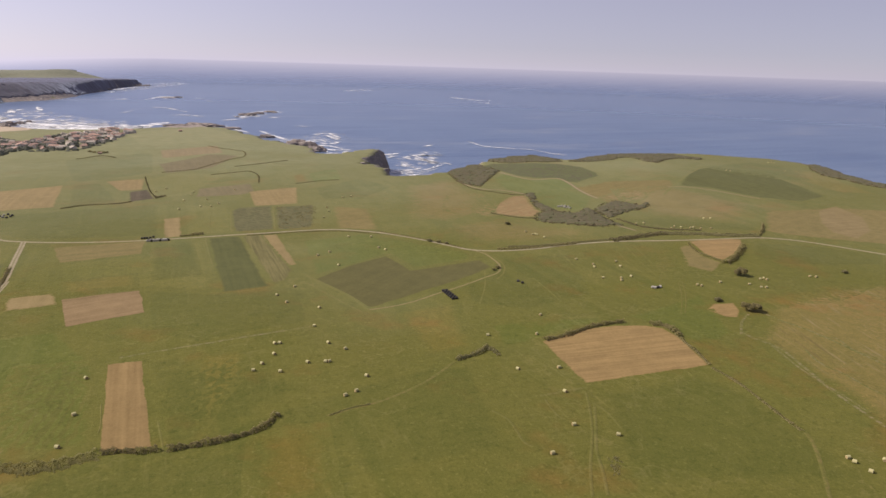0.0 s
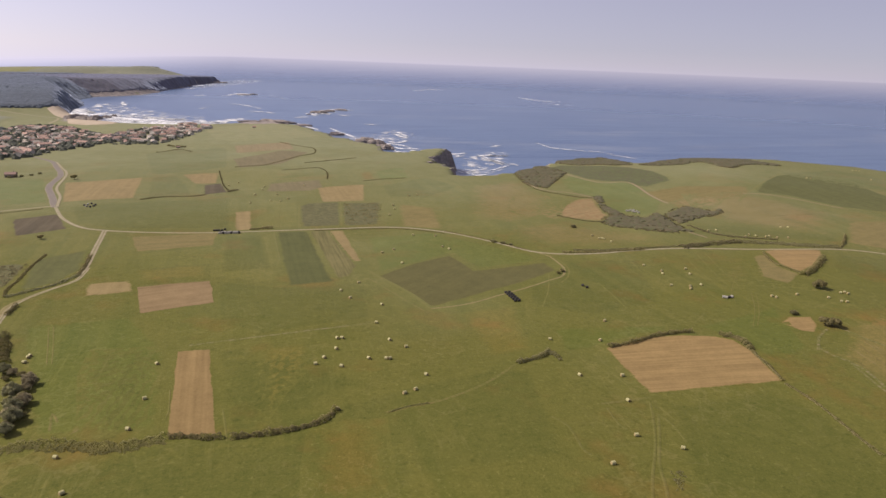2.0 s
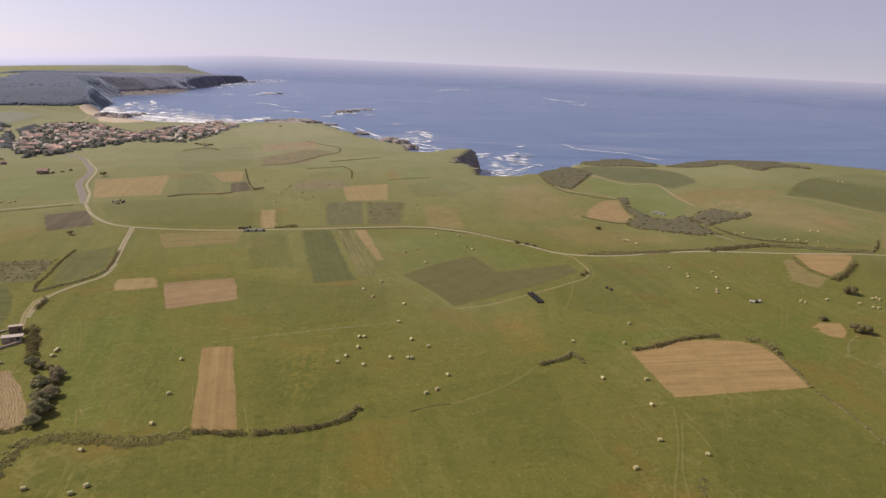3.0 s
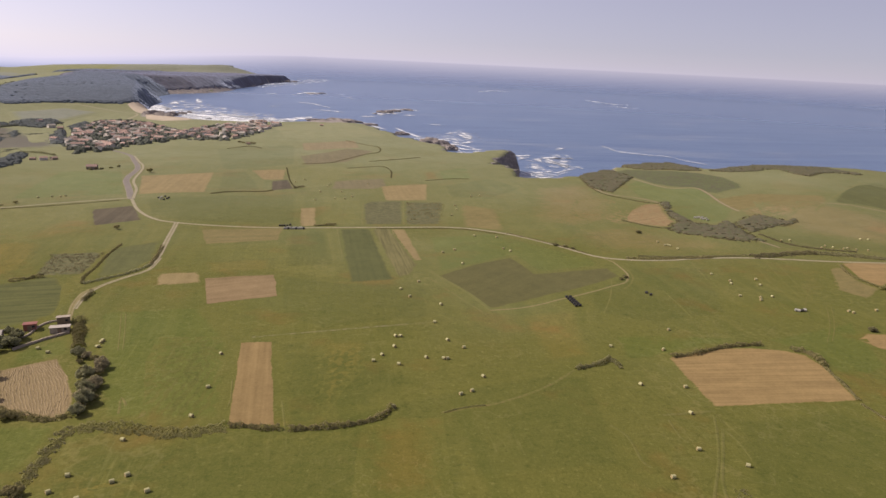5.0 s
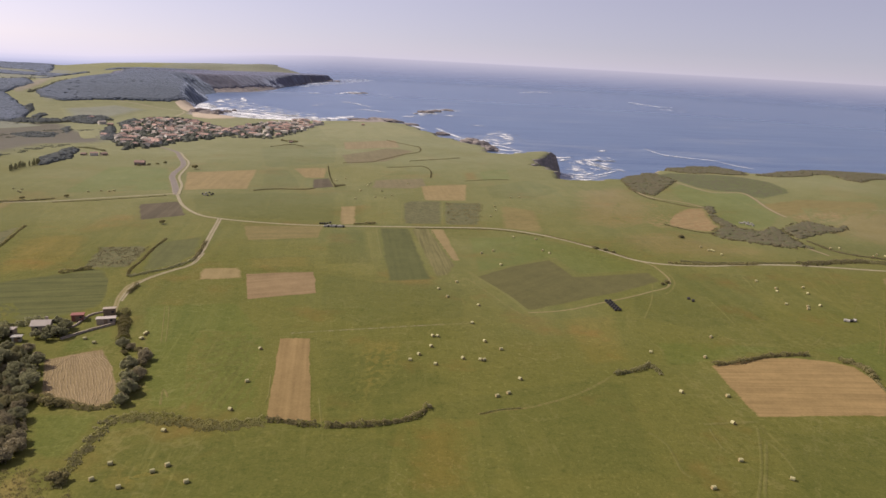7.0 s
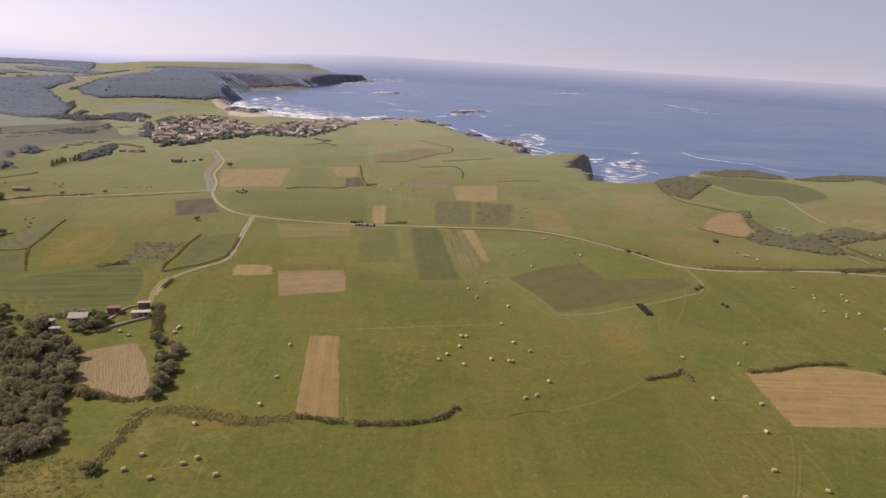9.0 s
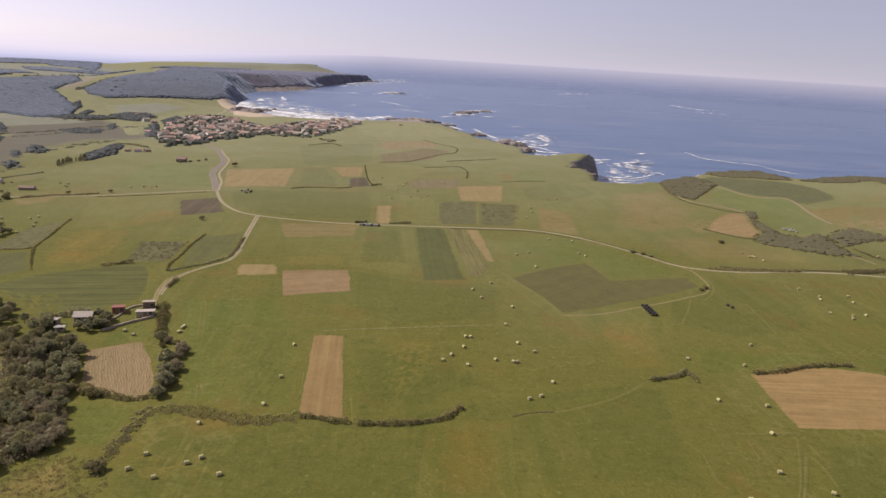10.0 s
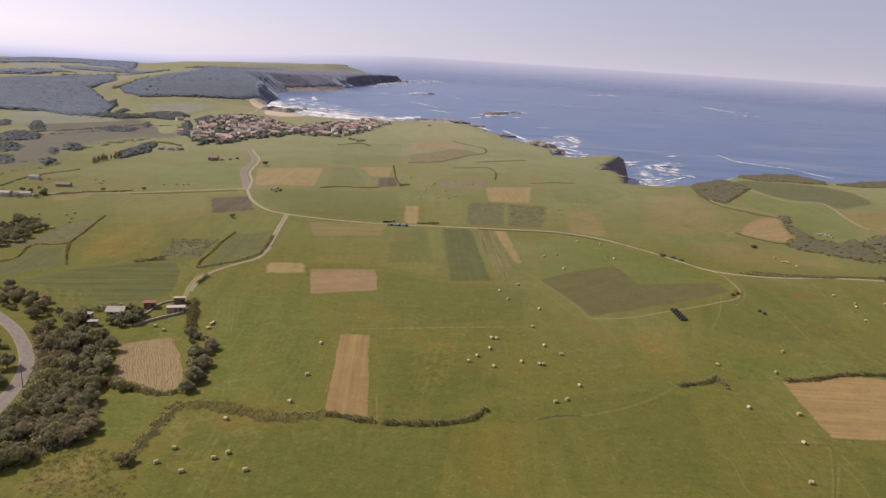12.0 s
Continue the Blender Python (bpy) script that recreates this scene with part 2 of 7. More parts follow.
def sea_material():
    n = Nodes("sea_water")
    c = n.ramp(n.noise(320, 4, 0.6, stretch=(1, 2.5, 1), turn=78), (0.3, (0.061, 0.107, 0.205)), (0.7, (0.086, 0.138, 0.238)))
    swell = n.noise(38, 4, 0.55, stretch=(1, 0.16, 1), turn=76)
    c = n.mix(0.4, c, n.ramp(swell, (0.36, (0.042, 0.084, 0.178)), (0.66, (0.114, 0.170, 0.266))))
    c = n.mix(n.ramp(n.noise(120, 5, 0.7, stretch=(1, 0.3, 1), turn=80), (0.56, 0.0), (0.70, 0.45)), c, (0.22, 0.245, 0.285))
    chop = n.noise(6, 4, 0.6)
    away = n.tree.nodes.new("ShaderNodeVectorMath")
    away.operation = "LENGTH"
    n.link(n.world.outputs["Position"], away.inputs[0])
    near = n.ramp(n.sums("DIVIDE", away.outputs["Value"], 5000.0 * GRID), (0.12, 1.0), (0.4, 0.12))  # single waves drown in distance
    n.relief(n.sums("MULTIPLY", near, n.sums("ADD", n.sums("MULTIPLY", swell, 1.8), n.sums("MULTIPLY", chop, 0.5))), 1.0, 1.8)
    n.bsdf.inputs["IOR"].default_value = 1.33
    n.done(c, 0.3, 0, 0.5)
    n.link(n.ramp(n.sums("DIVIDE", away.outputs["Value"], 5000.0 * GRID), (0.2, 0.3), (0.7, 0.24)), n.bsdf.inputs["Roughness"])
    return n.mat


def foam_material(name="sea_foam", start=0.592):
    n = Nodes(name)
    streak = n.noise(17, 6, 0.72, stretch=(1.0, 0.55, 1), turn=-10)
    fine = n.noise(4.0, 4, 0.7)
    fac = n.sums("ADD", n.sums("MULTIPLY", streak, 0.75), n.sums("MULTIPLY", fine, 0.25))
    fac = n.sums("ADD", fac, n.sums("MULTIPLY", n.sums("MINIMUM", n.sums("DIVIDE", n.attribute("edge"), 24.0), 1.0), 0.13))
    fac = n.ramp(fac, (start, 0.0), (start + 0.115, 1.0))
    n.done((0.66, 0.68, 0.68), 0.7)
    t = n.put("ShaderNodeBsdfTransparent")
    m = n.put("ShaderNodeMixShader")
    n.link(fac, m.inputs[0]).link(t.outputs[0], m.inputs[1]).link(n.bsdf.outputs[0], m.inputs[2]).link(m.outputs[0], n.out.inputs["Surface"])
    return n.mat


def track_material(name, bed, verge, ruts, broken=False):
    """A farm road: pale wheel tracks, with a greener crown where nothing drives."""
    n = Nodes(name)
    bed_c = n.ramp(n.noise(1.6, 4, 0.65), (0.3, tuple(0.78 * v for v in bed)), (0.7, tuple(1.15 * v for v in bed)))
    a = n.attribute("across")
    side = n.sums("ABSOLUTE", a, 0.0)
    wob = n.sums("ADD", side, n.sums("MULTIPLY", n.sums("SUBTRACT", n.noise(2.2, 3), 0.5), 0.5))
    if ruts:
        fac = n.ramp(wob, (0.0, 0.75), (0.22, 0.25), (0.45, 0.0), (0.72, 0.1), (0.95, 1.0))
    else:
        fac = n.ramp(wob, (0.75, 0.0), (0.98, 1.0))
    if broken:
        fac = n.sums("MAXIMUM", fac, n.ramp(n.noise(1.6, 5, 0.75), (0.36, 0.3), (0.54, 1.0)))
    c = n.mix(fac, bed_c, verge if verge else pasture_colour(n))
    n.relief(n.noise(0.5, 3), 0.4, 0.05)
    return n.done(c, 0.9, 0, 0.2)


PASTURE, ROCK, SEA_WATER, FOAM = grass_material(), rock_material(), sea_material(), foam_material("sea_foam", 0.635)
SAND = plain("beach_sand", (0.37, 0.31, 0.225), 0.9, 18, 0.15)
STUBBLE = soil("tan_stubble", (0.232, 0.166, 0.072), (0.176, 0.124, 0.050), 0.6, 0.28, -11)
STUBBLE_PINK = soil("pinkish_stubble", (0.224, 0.163, 0.084), (0.169, 0.123, 0.060), 0.6, 0.22, 65)
STUBBLE_FAR = soil("far_stubble", (0.248, 0.193, 0.090), (0.186, 0.147, 0.063), 2.2, 0.12, -10)
STUBBLE_BIG = soil("wide_stubble", (0.258, 0.182, 0.078), (0.196, 0.140, 0.058), 1.3, 0.24, 84, row_gap=1.1)
CLIFF_TAN = soil("cliff_stubble", (0.232, 0.190, 0.102), (0.180, 0.150, 0.080), 2.0, 0.12, -10)
CLIFF_DRY = soil("cliff_dry_grass", (0.172, 0.148, 0.080), (0.132, 0.120, 0.060), 3.0, 0.1, -10)
HILL_CUT = soil("hill_cut_grass", (0.250, 0.188, 0.090), (0.178, 0.138, 0.062), 4.5, 0.2, 60, (0.205, 0.140, 0.066))
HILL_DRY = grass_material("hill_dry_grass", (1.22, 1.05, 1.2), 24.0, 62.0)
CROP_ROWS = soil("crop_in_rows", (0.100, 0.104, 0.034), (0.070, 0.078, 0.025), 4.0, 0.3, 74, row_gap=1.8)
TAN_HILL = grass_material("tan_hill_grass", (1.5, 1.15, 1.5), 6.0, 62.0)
VALLEY = soil("valley_ground", (0.122, 0.112, 0.074), (0.094, 0.090, 0.060), 24.0, 0.1, 70, haze_sheen=0.08)
# far grass greyed and blued: distance haze put into its colour
HAZY_GRASS = grass_material("hazy_grass", (0.98, 1.0, 1.45), 20.0, haze_sheen=0.065)
HAZY_TAN_GRASS = grass_material("hazy_tan_grass", (1.16, 1.02, 1.5), 16.0, haze_sheen=0.065)
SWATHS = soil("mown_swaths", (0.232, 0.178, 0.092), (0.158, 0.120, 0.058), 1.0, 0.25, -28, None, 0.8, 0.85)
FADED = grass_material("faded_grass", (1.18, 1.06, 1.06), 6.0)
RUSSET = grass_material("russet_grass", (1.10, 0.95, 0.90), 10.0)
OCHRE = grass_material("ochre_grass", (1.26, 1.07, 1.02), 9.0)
DRY = soil("dry_grass", (0.190, 0.156, 0.062), (0.136, 0.120, 0.044), 5.0, 0.08, 60)
DRY_STRIP = soil("dry_strip_grass", (0.186, 0.152, 0.060), (0.134, 0.118, 0.043), 1.6, 0.1, 70)
DRY_WIDE = grass_material("rough_dry_grass", (1.46, 1.21, 1.65), 9.0, 2.0)
TAN_GRASS = soil("tan_grass", (0.212, 0.168, 0.080), (0.160, 0.128, 0.056), 2.5, 0.12, 80, under=(0.163, 0.138, 0.053))
RUT = track_material("brown_rut", (0.195, 0.145, 0.058), None, True, True)
PALE_RUT = track_material("pale_rut", (0.265, 0.222, 0.138), None, False, True)
HILL_PATH = track_material("hill_path", (0.235, 0.190, 0.115), None, False)
GRASSY_TRACK = track_material("grassy_track", (0.215, 0.180, 0.085), None, True)
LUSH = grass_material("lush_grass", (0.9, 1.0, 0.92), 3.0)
# the pasture's colour, evenly darkened
DARKER = grass_material("darker_grass", (0.84, 0.885, 0.86), 9.0)
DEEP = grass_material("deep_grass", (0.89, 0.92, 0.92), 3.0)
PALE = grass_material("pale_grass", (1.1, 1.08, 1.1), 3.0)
DARK_CROP = soil("dark_crop", (0.108, 0.102, 0.038), (0.084, 0.082, 0.030), 2.0, 0.08, 38)
HEATH_GREEN = soil("green_heath", (0.112, 0.122, 0.050), (0.086, 0.098, 0.040), 3.0, spots=(0.090, 0.082, 0.048))
DARK_GREEN = soil("dark_green_crop", (0.108, 0.112, 0.040), (0.082, 0.088, 0.031), 3.0, 0.12, -9)
DARK_STRIP = soil("dark_strip_crop", (0.096, 0.102, 0.036), (0.073, 0.081, 0.028), 2.4, 0.12, -9)
LINED_CROP = soil("lined_crop", (0.150, 0.134, 0.056), (0.104, 0.104, 0.038), 2.0, 0.35, -9, row_gap=1.0)
PLOUGHED = soil("ploughed_earth", (0.110, 0.092, 0.056), (0.072, 0.062, 0.038), 2.0, 0.25, -10)
SCRUB_SOIL = soil("scrub_ground", (0.132, 0.124, 0.056), (0.098, 0.098, 0.044), 2.5, 0.1, -9, (0.084, 0.088, 0.038))
GRAVEL = track_material("gravel_track", (0.27, 0.235, 0.15), None, True)
LANE = track_material("pale_lane", (0.265, 0.238, 0.150), None, False)
ASPHALT = track_material("asphalt", (0.178, 0.158, 0.132), (0.235, 0.205, 0.145), False)
WORN = track_material("worn_path", (0.172, 0.153, 0.050), None, True, True)
LEAF_TREE = leafy("tree_leaves", (0.225, 0.228, 0.138), (0.310, 0.308, 0.178), (0.395, 0.385, 0.222), 0.6)
LEAF_HEDGE = leafy("hedge_leaves", (0.198, 0.188, 0.087), (0.287, 0.258, 0.122), (0.388, 0.337, 0.172))
LEAF_BRAMBLE = leafy("bramble_leaves", (0.200, 0.196, 0.100), (0.292, 0.274, 0.140), (0.385, 0.352, 0.190))
LEAF_WILLOW = leafy("willow_leaves", (0.250, 0.225, 0.145), (0.345, 0.308, 0.195), (0.440, 0.392, 0.252), 0.6)
LEAF_BANK = leafy("bank_leaves", (0.225, 0.222, 0.095), (0.320, 0.305, 0.130), (0.420, 0.388, 0.180))
LEAF_GORSE = leafy("gorse_leaves", (0.165, 0.150, 0.085), (0.225, 0.200, 0.112), (0.285, 0.250, 0.142))
# blue-grey tones put distance haze into the far woods
CANOPY_FAR = soil("far_canopy", (0.104, 0.122, 0.136), (0.082, 0.098, 0.112), 0, haze_sheen=0.42)
# purple-grey tones put distance haze into the cape's slopes
HAZY_SLOPE = soil("hazy_slope", (0.132, 0.124, 0.148), (0.108, 0.104, 0.126), 0, spots=(0.100, 0.106, 0.108), haze_sheen=0.45)
CANOPY_MID = soil("valley_canopy", (0.106, 0.116, 0.104), (0.082, 0.092, 0.082), 0, haze_sheen=0.24)
CANOPY_GARDEN = soil("garden_canopy", (0.125, 0.132, 0.100), (0.088, 0.096, 0.072), 0, haze_sheen=0.2)
CANOPY_GORSE = soil("gorse_canopy", (0.116, 0.102, 0.058), (0.084, 0.078, 0.045), 0, spots=(0.088, 0.094, 0.044), haze_sheen=0.07)
FOAM_SURF = foam_material("breaking_surf", 0.495)
FOAM_LINE = foam_material("foam_line", 0.505)
# far leaves greyed and lightened in place of distance haze
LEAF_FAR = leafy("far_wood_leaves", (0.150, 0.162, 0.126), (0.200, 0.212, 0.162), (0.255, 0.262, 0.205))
DRY_BRUSH = leafy("dry_brush", (0.20, 0.175, 0.085), (0.27, 0.235, 0.115), (0.34, 0.295, 0.15))
STRAW = plain("cut_straw", (0.235, 0.180, 0.100), 0.95, 0.8, 0.25)
BARK = plain("bark", (0.085, 0.065, 0.048), 0.9, 0.6, 0.35)
NETTED_HAY = plain("netted_hay", (0.365, 0.345, 0.170), 0.8, 0.35, 0.16, 0, 0.2)
HAY_END = plain("hay_end", (0.30, 0.235, 0.115), 0.95, 0.3, 0.3)
BLACK_WRAP = plain("black_wrap", (0.034, 0.032, 0.030), 0.6, 0.5, 0.3)
WHITE_WRAP = plain("white_wrap", (0.31, 0.30, 0.255), 0.65, 0.5, 0.12)
ROOF_TILE = plain("roof_tile", (0.300, 0.205, 0.165), 0.85, 2.0, 0.3, 0, 0.55)
ROOF_GREY = plain("roof_grey", (0.330, 0.295, 0.250), 0.9, 2.0, 0.2, 0, 0.3)
RENDER_WALL = plain("rendered_wall", (0.62, 0.58, 0.52), 0.85, 2.5, 0.14, 0, 0.35)
STONE_WALL = plain("stone_wall", (0.30, 0.255, 0.20), 0.9, 0.8, 0.3)
RED_SHEET = plain("red_sheet", (0.22, 0.085, 0.066), 0.7, 1.5, 0.2)
WOODEN = plain("weathered_wood", (0.20, 0.15, 0.10), 0.85, 0.6, 0.3)
GLASS_DARK = plain("window_glass", (0.03, 0.035, 0.045), 0.15, 1.0, 0.2)


# ---------------------------------------------------------------- the lie of the land
SEA = -35.0

# the shoreline of the mainland in plan, from the eastern bluffs round the bay and out to the western cape
COAST_EAST = [(760, 380), (467, 482), (466, 522), (491, 603), (473, 639), (402, 680), (326, 670), (255, 628), (234, 683), (186, 659), (139, 600), (109, 577), (81, 575)]
COAST_BAY = [(80, 621), (76, 635), (70, 660), (82, 734), (98, 810), (93, 840), (56, 800), (38, 768), (30, 800), (22, 868), (3, 916), (-28, 982), (-57, 1078), (-82, 1160), (-108, 1255), (-160, 1343), (-205, 1340), (-252, 1265), (-309, 1239), (-362, 1253), (-435, 1294), (-488, 1326)]
COAST_WEST = [(-539, 1377), (-578, 1462), (-612, 1580), (-704, 1765), (-694, 1896), (-642, 1981), (-610, 2158), (-608, 2516), (-614, 2640), (-596, 2800), (-592, 2990), (-612, 3050)]
COAST_FAR = [(-690, 2990), (-800, 3020), (-850, 3130), (-872, 3215), (-960, 3290), (-1300, 3320), (-1900, 3250), (-2900, 2500), (-3500, 1500), (-4600, -4600), (4600, -4600), (4600, -1500), (1500, -300)]


def bump(x, y, cx, cy, sx, sy, height):
    return height * np.exp(-0.5 * (((x - cx) / sx) ** 2 + ((y - cy) / sy) ** 2))


def mesa(x, y, cx, cy, sx, sy, height):
    return height * np.exp(-0.7 * (((x - cx) / sx) ** 2 + ((y - cy) / sy) ** 2) ** 5)


def upland(x, y):
    """Height of the land as if there were no shore: a plateau that sinks towards the sea, with hills."""
    x, y = np.asarray(x, float), np.asarray(y, float)
    far = np.clip(y, 0, 1300)
    z = -1.94e-5 * far**2
    z = z + bump(x, y, 360, 590, 190, 150, 15) + bump(x, y, -115, 165, 45, 60, -3)
    z = z + bump(x, y, -1250, 1800, 420, 330, 24) + mesa(x, y, -700, 2270, 310, 900, 29)
    z = z - 12 * np.clip((y - 2500) / 600, 0, 1) * np.exp(-(((x + 650) / 260) ** 4)) + mesa(x, y, -1200, 3110, 460, 260, 42) * np.clip(1 + (x + 950) / 1100, 0.3, 1)
    z = z + bump(x, y, -520, 900, 160, 240, -14) + bump(x, y, -980, 1330, 210, 170, 24) + bump(x, y, -2600, 1900, 800, 900, 5)
    z = z + 0.35 * np.sin(x / 17.0 + 1.3 * np.sin(y / 41.0)) * np.sin(y / 23.0 + 0.7) + 0.8 * np.sin(x / 61.0 + 2.0) * np.sin(y / 83.0 + np.sin(x / 97.0))
    return z


def inland(x, y):
    """Signed distance from the shoreline in metres, positive on land."""
    x, y = np.asarray(x, float).ravel(), np.asarray(y, float).ravel()
    ring = COAST_EAST + COAST_BAY + COAST_WEST + COAST_FAR
    best, inside = np.full(x.shape, 1e9), np.zeros(x.shape, bool)
    for (ax, ay), (bx, by) in zip(ring, ring[1:] + ring[:1]):
        ex, ey = bx - ax, by - ay
        s = np.clip(((x - ax) * ex + (y - ay) * ey) / (ex * ex + ey * ey + 1e-9), 0, 1)
        best = np.minimum(best, np.hypot(x - ax - s * ex, y - ay - s * ey))
        if ay != by:
            cross = ((ay > y) != (by > y)) & (x < (bx - ax) * (y - ay) / (by - ay) + ax)
            inside ^= cross
    return np.where(inside, best, -best)


def terrain(x, y):
    """Height of the ground, with cliffs and the beach."""
    x, y = np.asarray(x, float), np.asarray(y, float)
    s = inland(x, y).reshape(x.shape)
    s = s + np.clip((y - 1300) / 300, 0, 1) * (5.0 * np.sin(y / 71.0 + x / 73.0) + 1.2 * np.sin(y / 17.0 - x / 29.0))
    s = s + np.clip(1.9 - y / 1000, 0.3, 1) * (2.2 * np.sin(x / 5.3 + np.sin(y / 7.1)) + 2.0 * np.sin(y / 4.1 + x / 9.7) + 3.0 * np.sin(x / 19.0 - y / 23.0))
    wide = 6 + bump(x, y, -450, 1260, 130, 90, 55) + bump(x, y, -640, 1900, 150, 260, 60) + bump(x, y, -600, 2500, 130, 350, 9)
    k = np.clip(s / wide * 0.5 + 0.5, 0, 1)
    k = k * k * (3 - 2 * k)
    low = SEA - 7.0
    return low + (upland(x, y) - low) * k


def lay(x, y):
    """Height of the ground at one spot."""
    return float(terrain(np.array([x]), np.array([y]))[0])


# ---------------------------------------------------------------- mesh helpers
def mesh_of(name, verts, faces, *materials, smooth=False):
    me = bpy.data.meshes.new(name)
    me.from_pydata([tuple(v) for v in verts], [], [tuple(f) for f in faces])
    for m in materials:
        me.materials.append(m)
    if smooth:
        me.shade_smooth()
    me.update()
    return me


def part(name, me, parent, label=""):
    """One mesh under a thing or under a part."""
    ob = new(name, me)
    ob.parent = parent
    return tagged(ob, label)


def bm_mesh(name, bm, *materials, smooth=False):
    me = bpy.data.meshes.new(name)
    bm.normal_update()
    bm.to_mesh(me)
    bm.free()
    for m in materials:
        me.materials.append(m)
    if smooth:
        me.shade_smooth()
    return me


def box(bm, x0, y0, z0, x1, y1, z1):
    v = [bm.verts.new(p) for p in ((x0, y0, z0), (x1, y0, z0), (x1, y1, z0), (x0, y1, z0), (x0, y0, z1), (x1, y0, z1), (x1, y1, z1), (x0, y1, z1))]
    for f in ((3, 2, 1, 0), (4, 5, 6, 7), (0, 1, 5, 4), (1, 2, 6, 5), (2, 3, 7, 6), (3, 0, 4, 7)):
        bm.faces.new([v[i] for i in f])


def in_ring(x, y, ring):
    """Whether each point lies in the ring, and its distance from the ring."""
    x, y = np.asarray(x, float), np.asarray(y, float)
    inside, best = np.zeros(x.shape, bool), np.full(x.shape, 1e9)
    for (ax, ay), (bx, by) in zip(ring, ring[1:] + ring[:1]):
        ex, ey = bx - ax, by - ay
        s = np.clip(((x - ax) * ex + (y - ay) * ey) / (ex * ex + ey * ey + 1e-9), 0, 1)
        best = np.minimum(best, np.hypot(x - ax - s * ex, y - ay - s * ey))
        if ay != by:
            inside ^= ((ay > y) != (by > y)) & (x < (bx - ax) * (y - ay) / (by - ay) + ax)
    return inside, best


def smooth_line(points, step):
    """A line through the points without corners, in steps of so many metres."""
    pts = [np.array(p, float) for p in points]
    pts = [2 * pts[0] - pts[1], *pts, 2 * pts[-1] - pts[-2]]
    out = []
    for a, b, c, d in zip(pts, pts[1:], pts[2:], pts[3:]):
        n = max(2, int(np.linalg.norm(c - b) / step))
        for i in range(n):
            s = i / n
            out.append(0.5 * (2 * b + (c - a) * s + (2 * a - 5 * b + 4 * c - d) * s * s + (3 * b - 3 * c + d - a) * s**3))
    out.append(pts[-2])
    return np.array(out)


def sheet(name, label, category, material, ring, lift=0.03, level=None, wobble=0.32):
    """A patch of ground cover inside a ring of plan points, lying on the land."""
    r = np.random.default_rng(len(name) * 131 + int(abs(ring[0][0]) * 7 + abs(ring[0][1])))
    edge = []
    for (ax, ay), (bx, by) in zip(ring, ring[1:] + ring[:1]):
        n = max(1, int(math.hypot(bx - ax, by - ay) / 5))
        for i in range(n):
            j = r.normal(0, wobble * 0.5, 2)
            edge.append((ax + (bx - ax) * i / n + j[0], ay + (by - ay) * i / n + j[1]))
    xs, ys = [p[0] for p in ring], [p[1] for p in ring]
    size = max(max(xs) - min(xs), max(ys) - min(ys))
    step = max(2.5, size / 42)
    gx, gy = np.meshgrid(np.arange(min(xs), max(xs), step), np.arange(min(ys), max(ys), step))
    gx, gy = gx.ravel() + r.uniform(-0.2, 0.2, gx.size) * step, gy.ravel() + r.uniform(-0.2, 0.2, gy.size) * step
    ok, far = in_ring(gx, gy, edge)
    keep = ok & (far > 0.5 * min(step, 5))
    pts = [Vector(p) for p in edge] + [Vector(p) for p in zip(gx[keep], gy[keep])]
    loops = [(i, (i + 1) % len(edge)) for i in range(len(edge))]
    out = delaunay_2d_cdt(pts, loops, [], 1, 1e-4)
    vx, vy = np.array([v.x for v in out[0]]), np.array([v.y for v in out[0]])
    vz = np.full(vx.shape, level, float) if level is not None else terrain(vx, vy)
    near = in_ring(vx, vy, edge)[1]
    if level is None:
        vz = vz + np.minimum(lift, 0.03 + 0.12 * near)  # the rim lies close on the ground
    me = mesh_of(name, zip(vx, vy, vz), out[2], material, smooth=True)
    me.attributes.new("edge", "FLOAT", "POINT").data.foreach_set("value", near.astype(np.float32))
    if me.polygons[0].normal.z < 0:
        me.flip_normals()
    return tagged(new(name, me), label, category, "", "structure")


def ribbon(name, label, category, material, points, width, lift=0.08):
    """A road or path along a line of plan points."""
    line = smooth_line(points, 3.0)
    d = np.gradient(line, axis=0)
    d /= np.linalg.norm(d, axis=1)[:, None] + 1e-9
    side = np.stack([-d[:, 1], d[:, 0]], -1)
    cuts = (-1.0, -0.6, -0.2, 0.2, 0.6, 1.0)
    verts, across = [], []
    for c in cuts:
        p = line + side * c * width / 2 * (1 + 0.05 * np.sin(np.arange(len(line)) * 0.7 + c * 5))[:, None]
        z = terrain(p[:, 0], p[:, 1]) + lift - 0.04 * c * c
        verts += list(zip(p[:, 0], p[:, 1], z))
        across += [c] * len(line)
    n = len(line)
    faces = [(k * n + i, (k + 1) * n + i, (k + 1) * n + i + 1, k * n + i + 1) for k in range(len(cuts) - 1) for i in range(n - 1)]
    me = mesh_of(name, verts, faces, material, smooth=True)
    me.attributes.new("across", "FLOAT", "POINT").data.foreach_set("value", np.array(across, np.float32))
    if me.polygons[0].normal.z < 0:
        me.flip_normals()
    return tagged(new(name, me), label, category, "", "structure")


